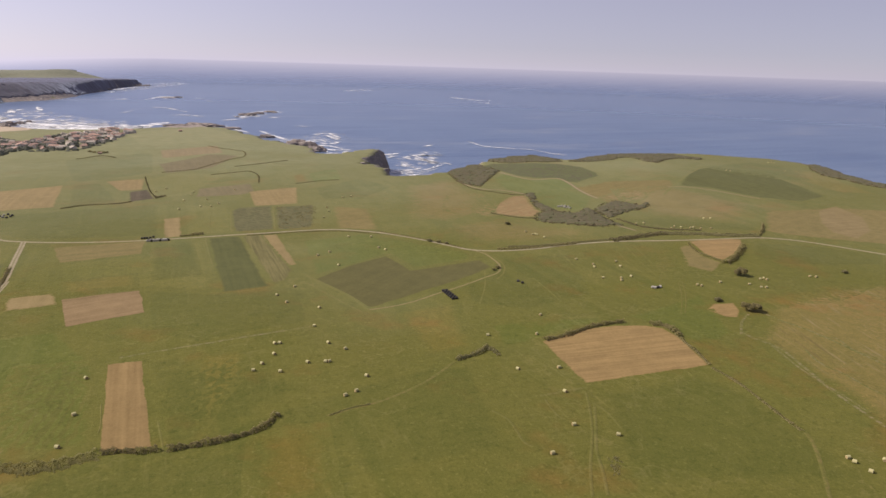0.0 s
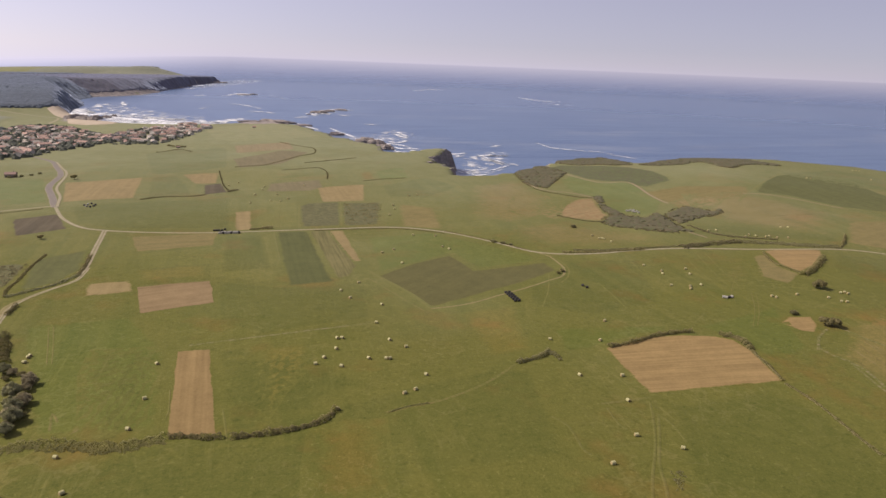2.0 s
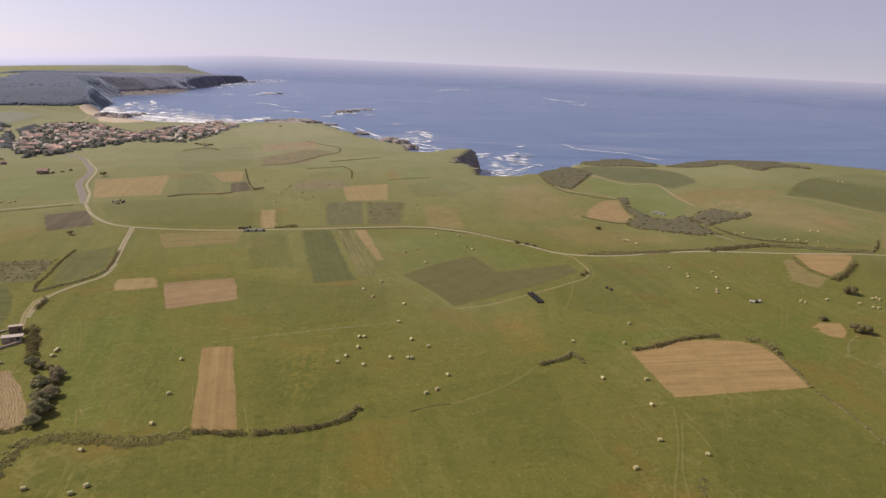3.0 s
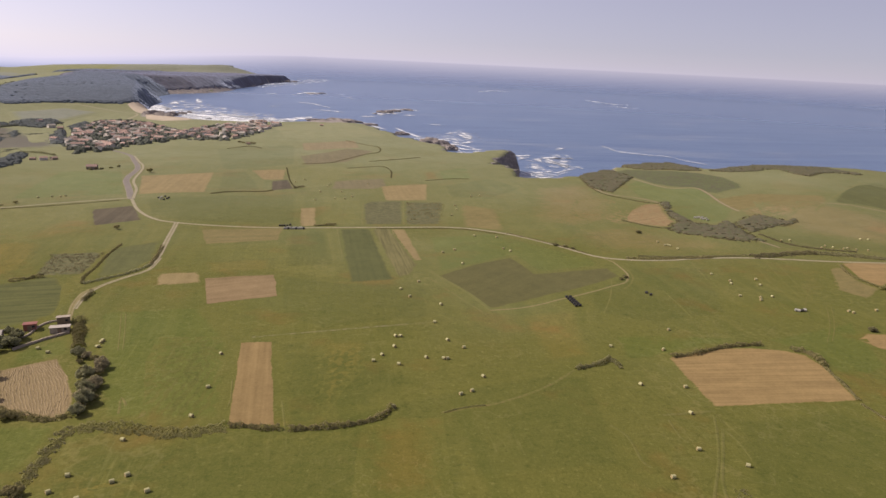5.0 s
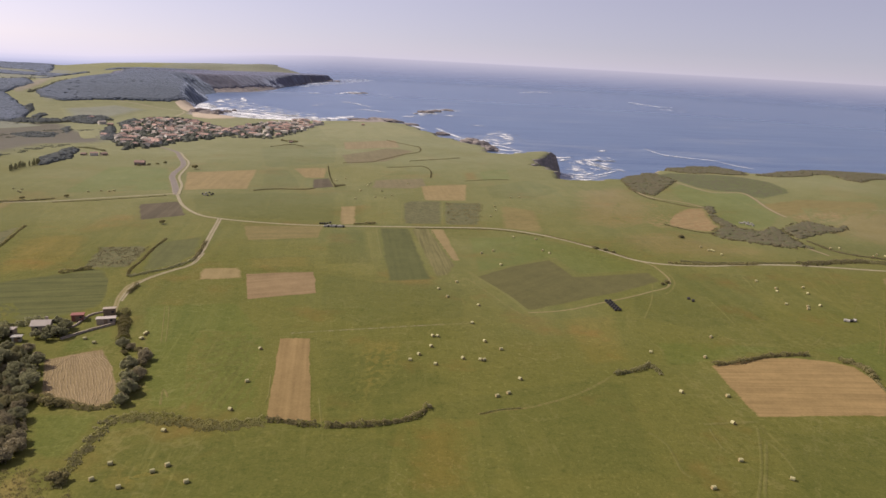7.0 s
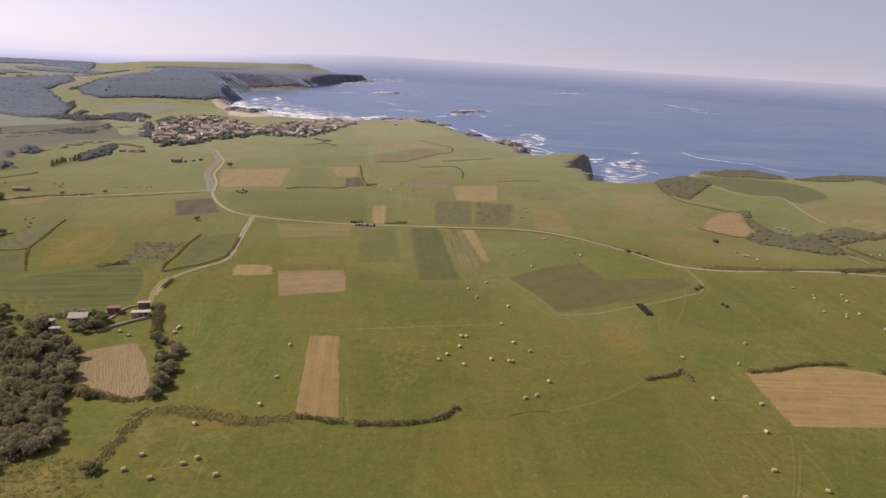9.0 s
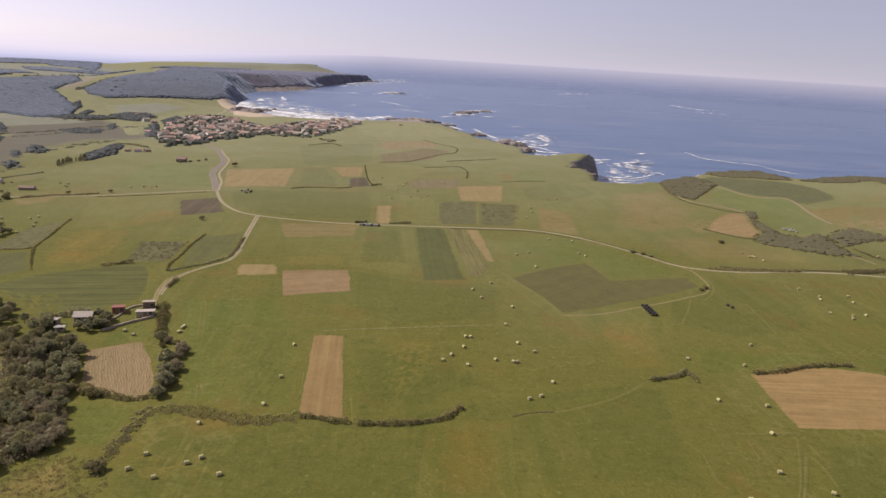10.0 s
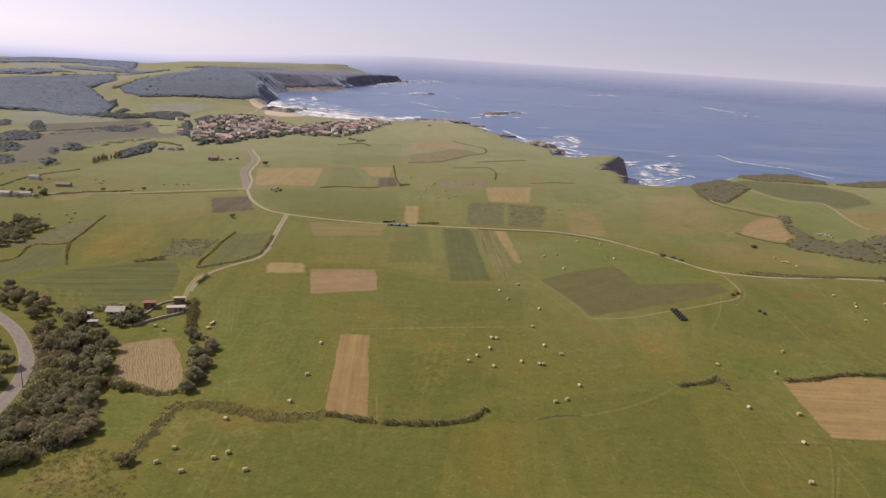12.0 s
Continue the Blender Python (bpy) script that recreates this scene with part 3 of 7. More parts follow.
def leaves(name, centres, sizes, material, seed, out):
    """One mesh of many small bent leaves or twig tufts at the centres, facing roughly outwards."""
    r = np.random.default_rng(seed)
    c, n = np.asarray(centres, float), len(centres)
    s = np.broadcast_to(np.asarray(sizes, float), (n,))
    k = np.asarray(out, float) + 0.26 * r.normal(size=(n, 3))
    k /= np.linalg.norm(k, axis=1)[:, None] + 1e-9
    a = np.cross(k, r.normal(size=(n, 3)))
    a /= np.linalg.norm(a, axis=1)[:, None] + 1e-9
    b = np.cross(k, a)
    s1, s2 = (s * r.uniform(0.45, 0.75, n))[:, None], (s * r.uniform(0.35, 0.6, n))[:, None]
    v = np.stack([c - a * s1, c + b * s2 - k * s2 * 0.3, c + a * s1, c - b * s2 - k * s2 * 0.3], 1).reshape(-1, 3)
    f = np.arange(4 * n).reshape(n, 4)[:, ::-1]
    me = bpy.data.meshes.new(name)
    me.from_pydata(v.tolist(), [], f.tolist())
    me.materials.append(material)
    return me


# ---------------------------------------------------------------- ground and sea
def axis(*spans):
    out = []
    for a, b, s in spans:
        out += list(np.arange(a, b, s))
    return np.array(out + [spans[-1][1]])


def build_ground():
    gx = axis((-4600, -1500, 100), (-1500, -700, 16), (-700, -420, 8), (-420, 560, 5), (560, 900, 16), (900, 4600, 120))
    gy = axis((-4600, -200, 150), (-200, 80, 14), (80, 780, 5), (780, 1420, 6), (1420, 3000, 16), (3000, 4600, 120))
    x, y = np.meshgrid(gx, gy)
    z = terrain(x, y)
    nx, ny = len(gx), len(gy)
    i = np.arange(nx * ny).reshape(ny, nx)
    quads = np.stack([i[:-1, :-1], i[:-1, 1:], i[1:, 1:], i[1:, :-1]], -1).reshape(-1, 4)
    me = bpy.data.meshes.new("ground")
    me.from_pydata(np.stack([x, y, z], -1).reshape(-1, 3).tolist(), [], quads.tolist())
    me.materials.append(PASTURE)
    me.materials.append(ROCK)
    zc = z.ravel()[quads]
    xs = x.ravel()[quads]
    steep = (zc.max(1) - zc.min(1)) / (np.abs(xs.max(1) - xs.min(1)) + 1e-6) > 0.55
    low = zc.mean(1) < SEA + 2.5
    me.polygons.foreach_set("material_index", (steep | low).astype(np.int32))
    me.shade_smooth()
    me.polygons.foreach_set("use_smooth", ~steep)  # broken rock faces keep their edges
    return tagged(new("ground", me), "rolling green pasture land ending in rocky sea cliffs", "ground", "", "structure")


def sea_level(r, azimuth):
    """Height of the sea: level as far as the capes, then bent up to meet the horizon within the reach of the view."""
    west = np.clip((-10 - azimuth) / 18, 0, 1)  # rim lowered westward to fit the horizon in the camera's view
    return SEA + np.clip((r - 3330) / 600, 0, 1) ** 1.3 * (89.0 - 3930 * np.tan(np.radians(0.43 + 0.9 * west**1.3)) - SEA)


def build_sea():
    rings = np.concatenate([np.arange(200, 3300, 60), np.arange(3330, 3960, 20)])
    r, a = np.meshgrid(rings, np.arange(-180, 180, 2), indexing="ij")
    v = np.stack([r * np.sin(np.radians(a)), r * np.cos(np.radians(a)), sea_level(r, a)], -1).reshape(-1, 3)
    m = a.shape[1]
    faces = [(k * m + j, k * m + (j + 1) % m, (k + 1) * m + (j + 1) % m, (k + 1) * m + j) for k in range(len(rings) - 1) for j in range(m)]
    me = mesh_of("sea", v, faces, SEA_WATER, smooth=True)
    if me.polygons[0].normal.z < 0:
        me.flip_normals()
    return tagged(new("sea", me), "calm blue sea with low swell reaching the horizon", "water", "", "structure")


build_ground()
build_sea()

# ---------------------------------------------------------------- fields
sheet("stubble_field", "long narrow strip of tan stubble between green meadows", "field", STUBBLE, [(-57.1, 212.6), (-47.0, 212.9), (-34.7, 159.2), (-46.4, 159.4)])
sheet("stubble_field", "pinkish brown stubble field with paler mown edges", "field", STUBBLE_PINK, [(-88.3, 276.4), (-61.2, 284.8), (-54.8, 257.2), (-78.7, 247.2)])
sheet("stubble_field", "faded tan stubble strip beside the pinkish field", "field", STUBBLE_FAR, [(-109.6, 280.9), (-91.9, 285.2), (-87.2, 270.1), (-104.3, 265.0)])
sheet("stubble_field", "large tan stubble field with a rounded upper edge", "field", STUBBLE_BIG, [(80, 211.4), (90.4, 215.8), (100.6, 220.1), (111.9, 221.3), (122.4, 220.3), (128.4, 216.8), (129.7, 209), (128.6, 197.9), (127.1, 184.4), (114.9, 182.9), (98.7, 180.8), (82.2, 177.9), (81.2, 184.9)])
sheet("stubble_field", "narrow orange tan stubble strip beside the lane", "field", STUBBLE_FAR, [(-19.5, 376.7), (-10.0, 379.2), (0.2, 315.4), (-3.8, 309.1)])
sheet("stubble_field", "small square of tan stubble above the lane", "field", STUBBLE_FAR, [(-76.9, 425.5), (-66.8, 429.3), (-58.6, 377.7), (-68.2, 376.1)])
sheet("stubble_field", "tan stubble field with notched left edge", "field", STUBBLE_FAR, [(-34, 512), (1, 526), (1.5, 464.2), (-26.8, 460.2)])
sheet("stubble_field", "wide tan stubble field beside the bending road", "field", STUBBLE_FAR, [(-211, 522), (-165, 552), (-144.8, 462.2), (-181.9, 443.4)])
sheet("stubble_field", "worn tan field beside dark tilled earth", "field", STUBBLE_FAR, [(-143, 573), (-115, 583), (-107, 530), (-122, 523)])
sheet("tilled_field", "small patch of dark brown tilled earth", "field", PLOUGHED, [(-115, 520), (-104, 532), (-92, 492), (-106.6, 479.6)])
sheet("tilled_field", "dark brown tilled field beside the road", "field", PLOUGHED, [(-189.1, 396.7), (-170.2, 411.8), (-151.0, 373.4), (-169.9, 356.0)])
sheet("stubble_field", "long pale tan field near the cliffs", "field", CLIFF_TAN, [(-145, 818), (-90, 879), (-74, 782), (-130, 739)])
sheet("dry_meadow", "brownish dry meadow near the cliffs", "field", CLIFF_DRY, [(-123, 679), (-87, 767), (-55, 745), (-73, 643), (-106, 612)])
sheet("dry_meadow", "pale dry meadow above the square fields", "field", CLIFF_DRY, [(-71, 532), (-33, 548), (-28, 512), (-36, 500), (-68, 497)])
sheet("crop_field", "dark olive crop field with a notched corner", "field", DARK_CROP, [(6.1, 291.4), (22.8, 312.5), (42.6, 328.2), (50.3, 301.8), (85.1, 313.6), (88.2, 299.8), (65.6, 280.7), (26.3, 252.0)])
sheet("crop_field", "strip of dark green crop below the lane", "field", DARK_STRIP, [(-46.1, 372.3), (-29.3, 376.1), (-11.2, 283.8), (-30.1, 277.1)])
sheet("crop_field", "strip with pale lines of cut crop", "field", LINED_CROP, [(-29.0, 376.1), (-18.1, 378.9), (-1.8, 307.1), (-5.1, 291.4), (-10.6, 285.9)])
sheet("scrub_field", "overgrown olive scrub plot", "field", SCRUB_SOIL, [(-40.3, 444.9), (-36.0, 454.5), (-15.3, 461.8), (-11.7, 389.4), (-33.9, 385.0)])
sheet("scrub_field", "rough plot dotted with dark bushes", "field", SCRUB_SOIL, [(-14.0, 457.8), (12.0, 459.0), (9.1, 394.6), (-11.3, 387.3)])
sheet("dry_meadow", "brownish faded meadow above the lane", "field", DRY, [(21.5, 453.6), (45.4, 437.7), (46.4, 378.7), (20.5, 389.0)])
sheet("dry_meadow", "faded tan strip under the lane", "field", DRY_STRIP, [(-116.1, 359.9), (-75.1, 370.6), (-71.7, 343.0), (-104.4, 328.0)])
sheet("dry_meadow", "faded brown strip above the stubble", "field", FADED, [(-96.8, 299.0), (-67.6, 311.0), (-62.5, 289.9), (-89.9, 280.3)], 0.14)
sheet("stubble_field", "orange tan cut field on the hill slope", "field", HILL_CUT, [(113.2, 414.8), (123, 430.8), (137.2, 453.7), (145.6, 461.6), (156.1, 462.4), (156.2, 453.9), (152, 432), (149.9, 417.9), (152.3, 412.8), (142.2, 397.3), (135.1, 397.7), (124.4, 403.3)])
sheet("dry_meadow", "tan scraped ground beside the cut field", "field", TAN_HILL, [(111.0, 439.1), (127.3, 451.8), (131.8, 440.9), (120.3, 414.5), (122.7, 402.0), (110.8, 402.2), (104.5, 411.3)])
sheet("stubble_field", "rounded tan stubble mound with a bushy rim", "field", STUBBLE_BIG, [(204.8, 330.7), (219.1, 335.0), (237.1, 332.6), (226.1, 315.2), (213.9, 303.6), (202.5, 295.2), (199.0, 307.4)])
sheet("dry_meadow", "pale cut apron below the stubble mound", "field", DRY_STRIP, [(191.8, 319.2), (202.7, 328.3), (197.0, 305.1), (200.1, 291.8), (185.3, 276.8), (179.3, 289.3)])
sheet("stubble_field", "small bare orange patch beside a round bush", "field", STUBBLE_BIG, [(154.6, 233.1), (162.1, 239.4), (171.0, 238.5), (167.8, 229.1), (163.1, 223.4), (158.2, 224.3)])
sheet("dry_meadow", "dry tan meadow beside the lane", "field", DRY, [(295.2, 395.3), (319, 400), (357, 404), (386, 393), (404, 379), (328.9, 304.4), (313.2, 314.9), (297.2, 324.4), (272.7, 338.8), (260.5, 347.1)])
sheet("dry_meadow", "bare tan patch on the dry hill meadow", "field", TAN_GRASS, [(334.4, 395.6), (358.5, 406.5), (355, 377.3), (331.6, 344.3), (306.5, 326.7), (302.5, 343.9), (313.2, 366.4)], 0.06)
sheet("dry_meadow", "scraped tan bank above the hollow", "field", TAN_HILL, [(198.4, 443.7), (220.3, 460), (243, 466.5), (242.7, 448.6), (230.3, 432.5), (216.8, 426), (211.2, 435.5)])
sheet("dry_meadow", "large pale dry pasture on the hillside", "field", HILL_DRY, [(223, 472), (275, 476), (310, 417), (264.0, 354.7), (239.2, 370.7), (206.9, 386.3), (211.1, 426.7)])
sheet("dry_meadow", "pale dry grass below the headland", "field", HILL_DRY, [(72, 514), (124, 555), (133.6, 469.3), (120.4, 408.2), (86.3, 382.1), (56.9, 403.9)])
sheet("dry_meadow", "rough brown pasture with pale trodden lines", "field", DRY_WIDE, [(177.7, 231.7), (199.7, 242.3), (220.3, 251.1), (260, 257), (250, 205), (170, 132), (150, 140), (152.6, 155.7), (153.7, 171.1), (155, 183.3), (154.9, 203.8), (169.3, 218)])
sheet("dry_meadow", "faded dry strip beside the round bush", "field", FADED, [(183.4, 239.8), (224.8, 256.7), (259.4, 256.8), (222.8, 237.6), (178.6, 227.6)])
sheet("crop_field", "dark green crop field on the hilltop", "field", DARK_GREEN, [(324, 534), (351, 551), (386, 525)] + [(372, 432), (342, 419)] + [(319, 433), (299, 465), (278, 474)])
sheet("heath_field", "dark rough heath field behind the hill", "field", HEATH_GREEN, [(157.7, 603.8), (175.5, 621.7), (209.1, 609.1), (229.3, 591.1), (241.5, 568.9), (241.7, 536), (237.7, 522.5), (218.4, 507), (208.4, 496), (201.6, 505.3), (200.5, 520.7), (183.3, 524.9), (173.7, 538.7), (167.4, 574.1)])
sheet("crop_field", "green crop field in the hollow", "field", LUSH, [(150.6, 531.1), (167.5, 557.4), (180.6, 523.7), (199.8, 518.9), (203.4, 498.1), (201.3, 470.8), (200, 447.3), (183.3, 417.5), (171.5, 407.4), (163.2, 415), (153.3, 418.8), (154.6, 439.6), (158.5, 457.3), (156.1, 468.7), (148.7, 485.7)])
sheet("mown_field", "pale mown field with curved rows of cut grass", "field", SWATHS, [(-121.8, 190.0), (-115.4, 195.5), (-108.1, 199.7), (-98.8, 187.5), (-90.1, 172.4), (-88.3, 166.0), (-90.9, 163.1), (-100.3, 165.0), (-109.8, 169.2)])
sheet("lush_meadow", "bright green meadow corner beside the farm", "field", LUSH, [(-123.0, 202.2), (-112.6, 215.9), (-105.4, 202.5), (-108.1, 199.7), (-118.6, 193.4)])
sheet("lush_meadow", "smooth green meadow below the mown field", "field", LUSH, [(-107.6, 160.0), (-88.3, 160.7), (-85.1, 144.7), (-85.8, 134.6), (-95.6, 140.3)])
sheet("dry_meadow", "rough dry ground with bent grass", "field", DRY_WIDE, [(-101.3, 118.1), (-100.7, 127.7), (-95.7, 136.1), (-98.7, 146.2), (-90.3, 139.7), (-85.3, 133.8), (-77.7, 116.5), (-98.4, 113.0)])
sheet("dry_meadow", "ochre patch in the green meadow", "field", RUSSET, [(-13.7, 163.5), (6.9, 166.4), (8.8, 130.1), (-12.7, 128.5)], 0.055)
sheet("dry_meadow", "ochre patch beside the hay bales", "field", OCHRE, [(-78.1, 137.5), (-64.3, 139.9), (-55.4, 130.2), (-70.5, 127.5)])
sheet("dry_meadow", "ochre meadow in front of the farm track", "field", OCHRE, [(-181.4, 252.7), (-187.4, 260.7), (-196.8, 283.5), (-203, 303.5), (-201.3, 316.6), (-189.3, 324), (-175.2, 322.8), (-169.1, 314.8), (-161.3, 287.1), (-161.3, 273.2), (-170.9, 260)])
sheet("crop_field", "dark green crop field behind the farm", "field", CROP_ROWS, [(-186.5, 228.4), (-178.8, 249.7), (-157.3, 266.2), (-149.7, 275.2), (-142.6, 272.3), (-133.3, 259.1), (-124.5, 236.6), (-125.1, 229.4), (-132.8, 220.3), (-142.9, 216.2), (-156.2, 214.1), (-173.7, 223.4)])
sheet("dry_meadow", "ochre fringe of the crop field", "field", OCHRE, [(-185, 227.1), (-177.1, 230.9), (-165.4, 227.2), (-156, 231.5), (-148, 222.4), (-151.1, 212.9), (-155.3, 209.8), (-170.1, 218.6)])
sheet("dry_meadow", "ochre headland of the crop field beside the track", "field", OCHRE, [(-149.1, 277.9), (-140, 273.6), (-129.8, 258.6), (-125.2, 243), (-122.1, 231), (-125.5, 229.2), (-129.6, 242.9), (-136.9, 259.4)], 0.16)
sheet("crop_field", "dark meadow wedge between hedges", "field", DARK_GREEN, [(-144.0, 316.3), (-126.4, 333.9), (-117.0, 300.9), (-119.7, 281.8), (-130.9, 270.9)])
sheet("scrub_field", "grey brown scrub wedge beside the hedge", "field", SCRUB_SOIL, [(-164.2, 305.0), (-143.2, 313.3), (-137.6, 285.0), (-136.9, 276.0), (-155.0, 271.0)])
sheet("scrub_field", "dark fallow plot between hedges", "field", SCRUB_SOIL, [(-223.1, 262.0), (-225.1, 277.7), (-219.0, 284.0), (-221.9, 307.6), (-216.0, 332.9), (-203.6, 297.9), (-199.3, 279.4), (-209.7, 271.6)])
sheet("crop_field", "dull olive plot under the fallow", "field", DARK_GREEN, [(-203.3, 237.8), (-208.6, 268.4), (-197.9, 276.5), (-182.1, 253.1), (-187.2, 241.5), (-195.3, 228.1)])
sheet("dry_meadow", "faded ochre strip beside the far lane", "field", DRY, [(-270.9, 361.7), (-251.3, 385.5), (-244.5, 364.3), (-256.3, 347.1)])
sheet("meadow", "deep green hay meadow beside the stubble strip", "field", DEEP, [(-45.4, 212.1), (-34.1, 214.5), (-23.6, 161.1), (-32.1, 159.6)])
sheet("meadow", "faded hay meadow with brownish grass", "field", FADED, [(-33.8, 214.5), (-15.9, 218.9), (-14.2, 199.4), (-20.3, 179.9), (-23.8, 162.3)])
sheet("meadow", "green hay meadow with mown lines", "field", LUSH, [(-113.6, 236.6), (-80.0, 244.5), (-61.0, 213.6), (-48.5, 161.3), (-79.1, 162.8)])
sheet("meadow", "deep green meadow beside the pinkish field", "field", DEEP, [(-60.0, 285.1), (-32.4, 276.9), (2.3, 283.0), (3.6, 238.7), (-33.3, 223.3), (-49.2, 235.5)])
sheet("meadow", "pale green meadow above the pinkish field", "field", PALE, [(-103.3, 326.2), (-71.3, 341.0), (-48.0, 365.8), (-32.7, 279.0), (-60.4, 289.2), (-88.8, 279.5)])
sheet("meadow", "dark green meadow below the lane", "field", DEEP, [(-71.6, 364.0), (-52.1, 367.3), (-39.3, 302.3), (-59.8, 297.9)], 0.14)
sheet("meadow", "deep green meadow above the lane", "field", DEEP, [(-170.3, 429.4), (-141.8, 450.3), (-87.5, 473.2), (-70.7, 382.9), (-106.9, 377.6), (-133.6, 374.6), (-155.5, 391.4)])
sheet("meadow", "pale green meadow beside the square stubble", "field", PALE, [(-71.7, 469.8), (-41.4, 456.1), (-34.5, 384.9), (-57.8, 381.0)])
sheet("meadow", "lush meadow with scattered bales", "field", LUSH, [(1.6, 363.8), (35.3, 374.6), (81.6, 327.4), (82.9, 315.2), (51.4, 304.8), (43.3, 330.1), (7.1, 296.6)])
sheet("meadow", "deep green pasture below the lane", "field", DEEP, [(95.0, 311.9), (132.6, 316.1), (119.0, 257.0), (86.0, 240.9), (65.8, 250.4), (65.7, 270.0)])
sheet("meadow", "lush meadow beyond the hedge stub", "field", LUSH, [(66.9, 229.1), (88.8, 230.8), (117.5, 229.5), (82.2, 213.7), (64.7, 206.0)])
sheet("meadow", "deep green meadow below the long hedge", "field", DEEP, [(-63.7, 121.7), (-69, 145.9), (-47.3, 156.6), (-25.8, 163.7), (-6.3, 173.6), (14.8, 185.1), (39.4, 195.7), (51.8, 194.8), (49, 145.5)])
sheet("meadow", "wide pale meadow near the village", "field", PALE, [(-237.1, 383.2), (-182.6, 425.4), (-190.7, 398.1), (-168.7, 350.9), (-180.8, 324.9), (-200.7, 309.3)])
sheet("meadow", "bright meadow west of the bending road", "field", LUSH, [(-275, 532), (-231, 542), (-189.9, 444.4), (-244.8, 413.0)])
sheet("lush_meadow", "bright green hollow beyond the stubble field", "field", LUSH, [(120.5, 230.0), (163.6, 251.1), (151.9, 209.3), (132.9, 196.6), (130.5, 214.6)])
sheet("dry_meadow", "brown tinged meadow beside the dark crop", "field", FADED, [(33.9, 247.9), (60.6, 256.1), (56.7, 209.5), (39.4, 202.5)])

sheet("dry_meadow", "bare trodden gateway through the hedge", "field", DRY_STRIP, [(-34.6, 160.6), (-31.3, 161.3), (-30.1, 157.4), (-34.1, 156.6)], 0.1)
sheet("dry_meadow", "pale patch of dry cut brush beside the hedge", "field", DRY_STRIP, [(-70.3, 161.9), (-70.3, 166.7), (-71.2, 171.2), (-68.3, 166.3), (-63.0, 161.4)])

# cover of the eastern hill and the coastal slope
sheet("hill_pasture", "tan tinged pasture below the hilltop crop", "field", DRY, [(191, 479), (237, 501), (286, 496), (275, 468), (225.2, 439.0), (202.0, 424.3), (200.1, 447.6)])
sheet("hill_pasture", "green pasture on the hilltop", "field", DEEP, [(343, 550), (414, 582), (434, 539), (403, 486), (379, 494), (354, 526)])
sheet("hill_pasture", "dry hilltop turf beside the gorse", "field", FADED, [(427, 544), (442, 535), (429, 479), (424, 439), (393, 448), (393, 485)])
sheet("hill_pasture", "deep green pasture above the lane", "field", DEEP, [(185.9, 380.9), (221.8, 386.2), (268.1, 363.2), (258.1, 348.9), (215.0, 360.5), (171.7, 350.1)])
sheet("hill_pasture", "dry tan slope facing the sea", "field", DRY, [(102.9, 476.7), (128.5, 481.2), (133.5, 454.5), (117.3, 416.6), (97.7, 402.6), (89.5, 430.5)])
sheet("hill_pasture", "faded pasture below the orange field", "field", HILL_DRY, [(75.0, 391.7), (114.9, 401.3), (140.8, 383.2), (168.7, 366.3), (162.8, 345.2), (122.8, 331.8), (93.6, 334.5), (76.8, 352.4)])
sheet("hill_pasture", "green pasture behind the bay", "field", DEEP, [(13, 521), (49, 556), (71, 514), (42.4, 467.7), (16.1, 476.3)])
sheet("hill_pasture", "brownish plot beside the upper meadow", "field", DRY, [(-4, 583), (8, 591), (11, 552), (-2, 544)])
sheet("hill_pasture", "green plot near the bay", "field", LUSH, [(9, 591), (35, 621), (37, 555), (12, 546)])
sheet("hill_pasture", "rough dry strip below the lane", "field", HILL_DRY, [(171.3, 322.4), (196.3, 327.3), (181.4, 290.4), (159.2, 266.3), (155.0, 284.2)])
sheet("hill_pasture", "deep green meadow below the lane", "field", DEEP, [(238.9, 326.1), (274.6, 318.4), (297.9, 298.2), (282.5, 281.7), (231.8, 284.8), (220.8, 299.9)])
sheet("hill_pasture", "green meadow beside the cottage", "field", DEEP, [(-220, 740), (-148, 796), (-115, 619), (-164, 565)])
sheet("hill_pasture", "pale meadow on the coastal plateau", "field", PALE, [(-243, 1116), (-160, 1305), (-59, 999), (-110, 899), (-177, 879)])
sheet("hill_pasture", "deep meadow west of the upper fields", "field", DEEP, [(-160, 551), (-143, 565), (-112.0, 479.5), (-138.9, 465.0)])
sheet("hill_pasture", "deep meadow above the lane junction", "field", DEEP, [(-172.5, 428.1), (-128.5, 460.0), (-111.9, 389.9), (-134.9, 376.1), (-154.5, 392.2)])
sheet("hill_pasture", "pale grazed meadow of the upper plain", "field", PALE, [(-116.0, 570.0), (-95.6, 618.4), (-53.8, 603.3), (-72.8, 504.5), (-93.5, 492.9)])
sheet("hay_meadow", "smooth green meadow below the stubble field", "field", DARKER, [(81.9, 173.7), (121.9, 183.2), (129.9, 167.5), (132.7, 146.9), (131.7, 131.3), (125.6, 117.5), (94.3, 121.8), (67.8, 124.8)], 0.03)
sheet("hay_meadow", "darker green meadow beside the stubble strip", "field", DARKER, [(-84.6, 216.0), (-62.2, 217.3), (-49.6, 166.8), (-60.2, 159.0), (-67.8, 160.2), (-81.3, 198.0)], 0.03)
sheet("hay_meadow", "darker meadow inside the curving hedge", "field", DARKER, [(-42.5, 207.7), (-15.6, 209.4), (4.3, 186.0), (-7.8, 171.8), (-15.8, 165.2), (-31.2, 161.0), (-35.3, 164.2)], 0.03)
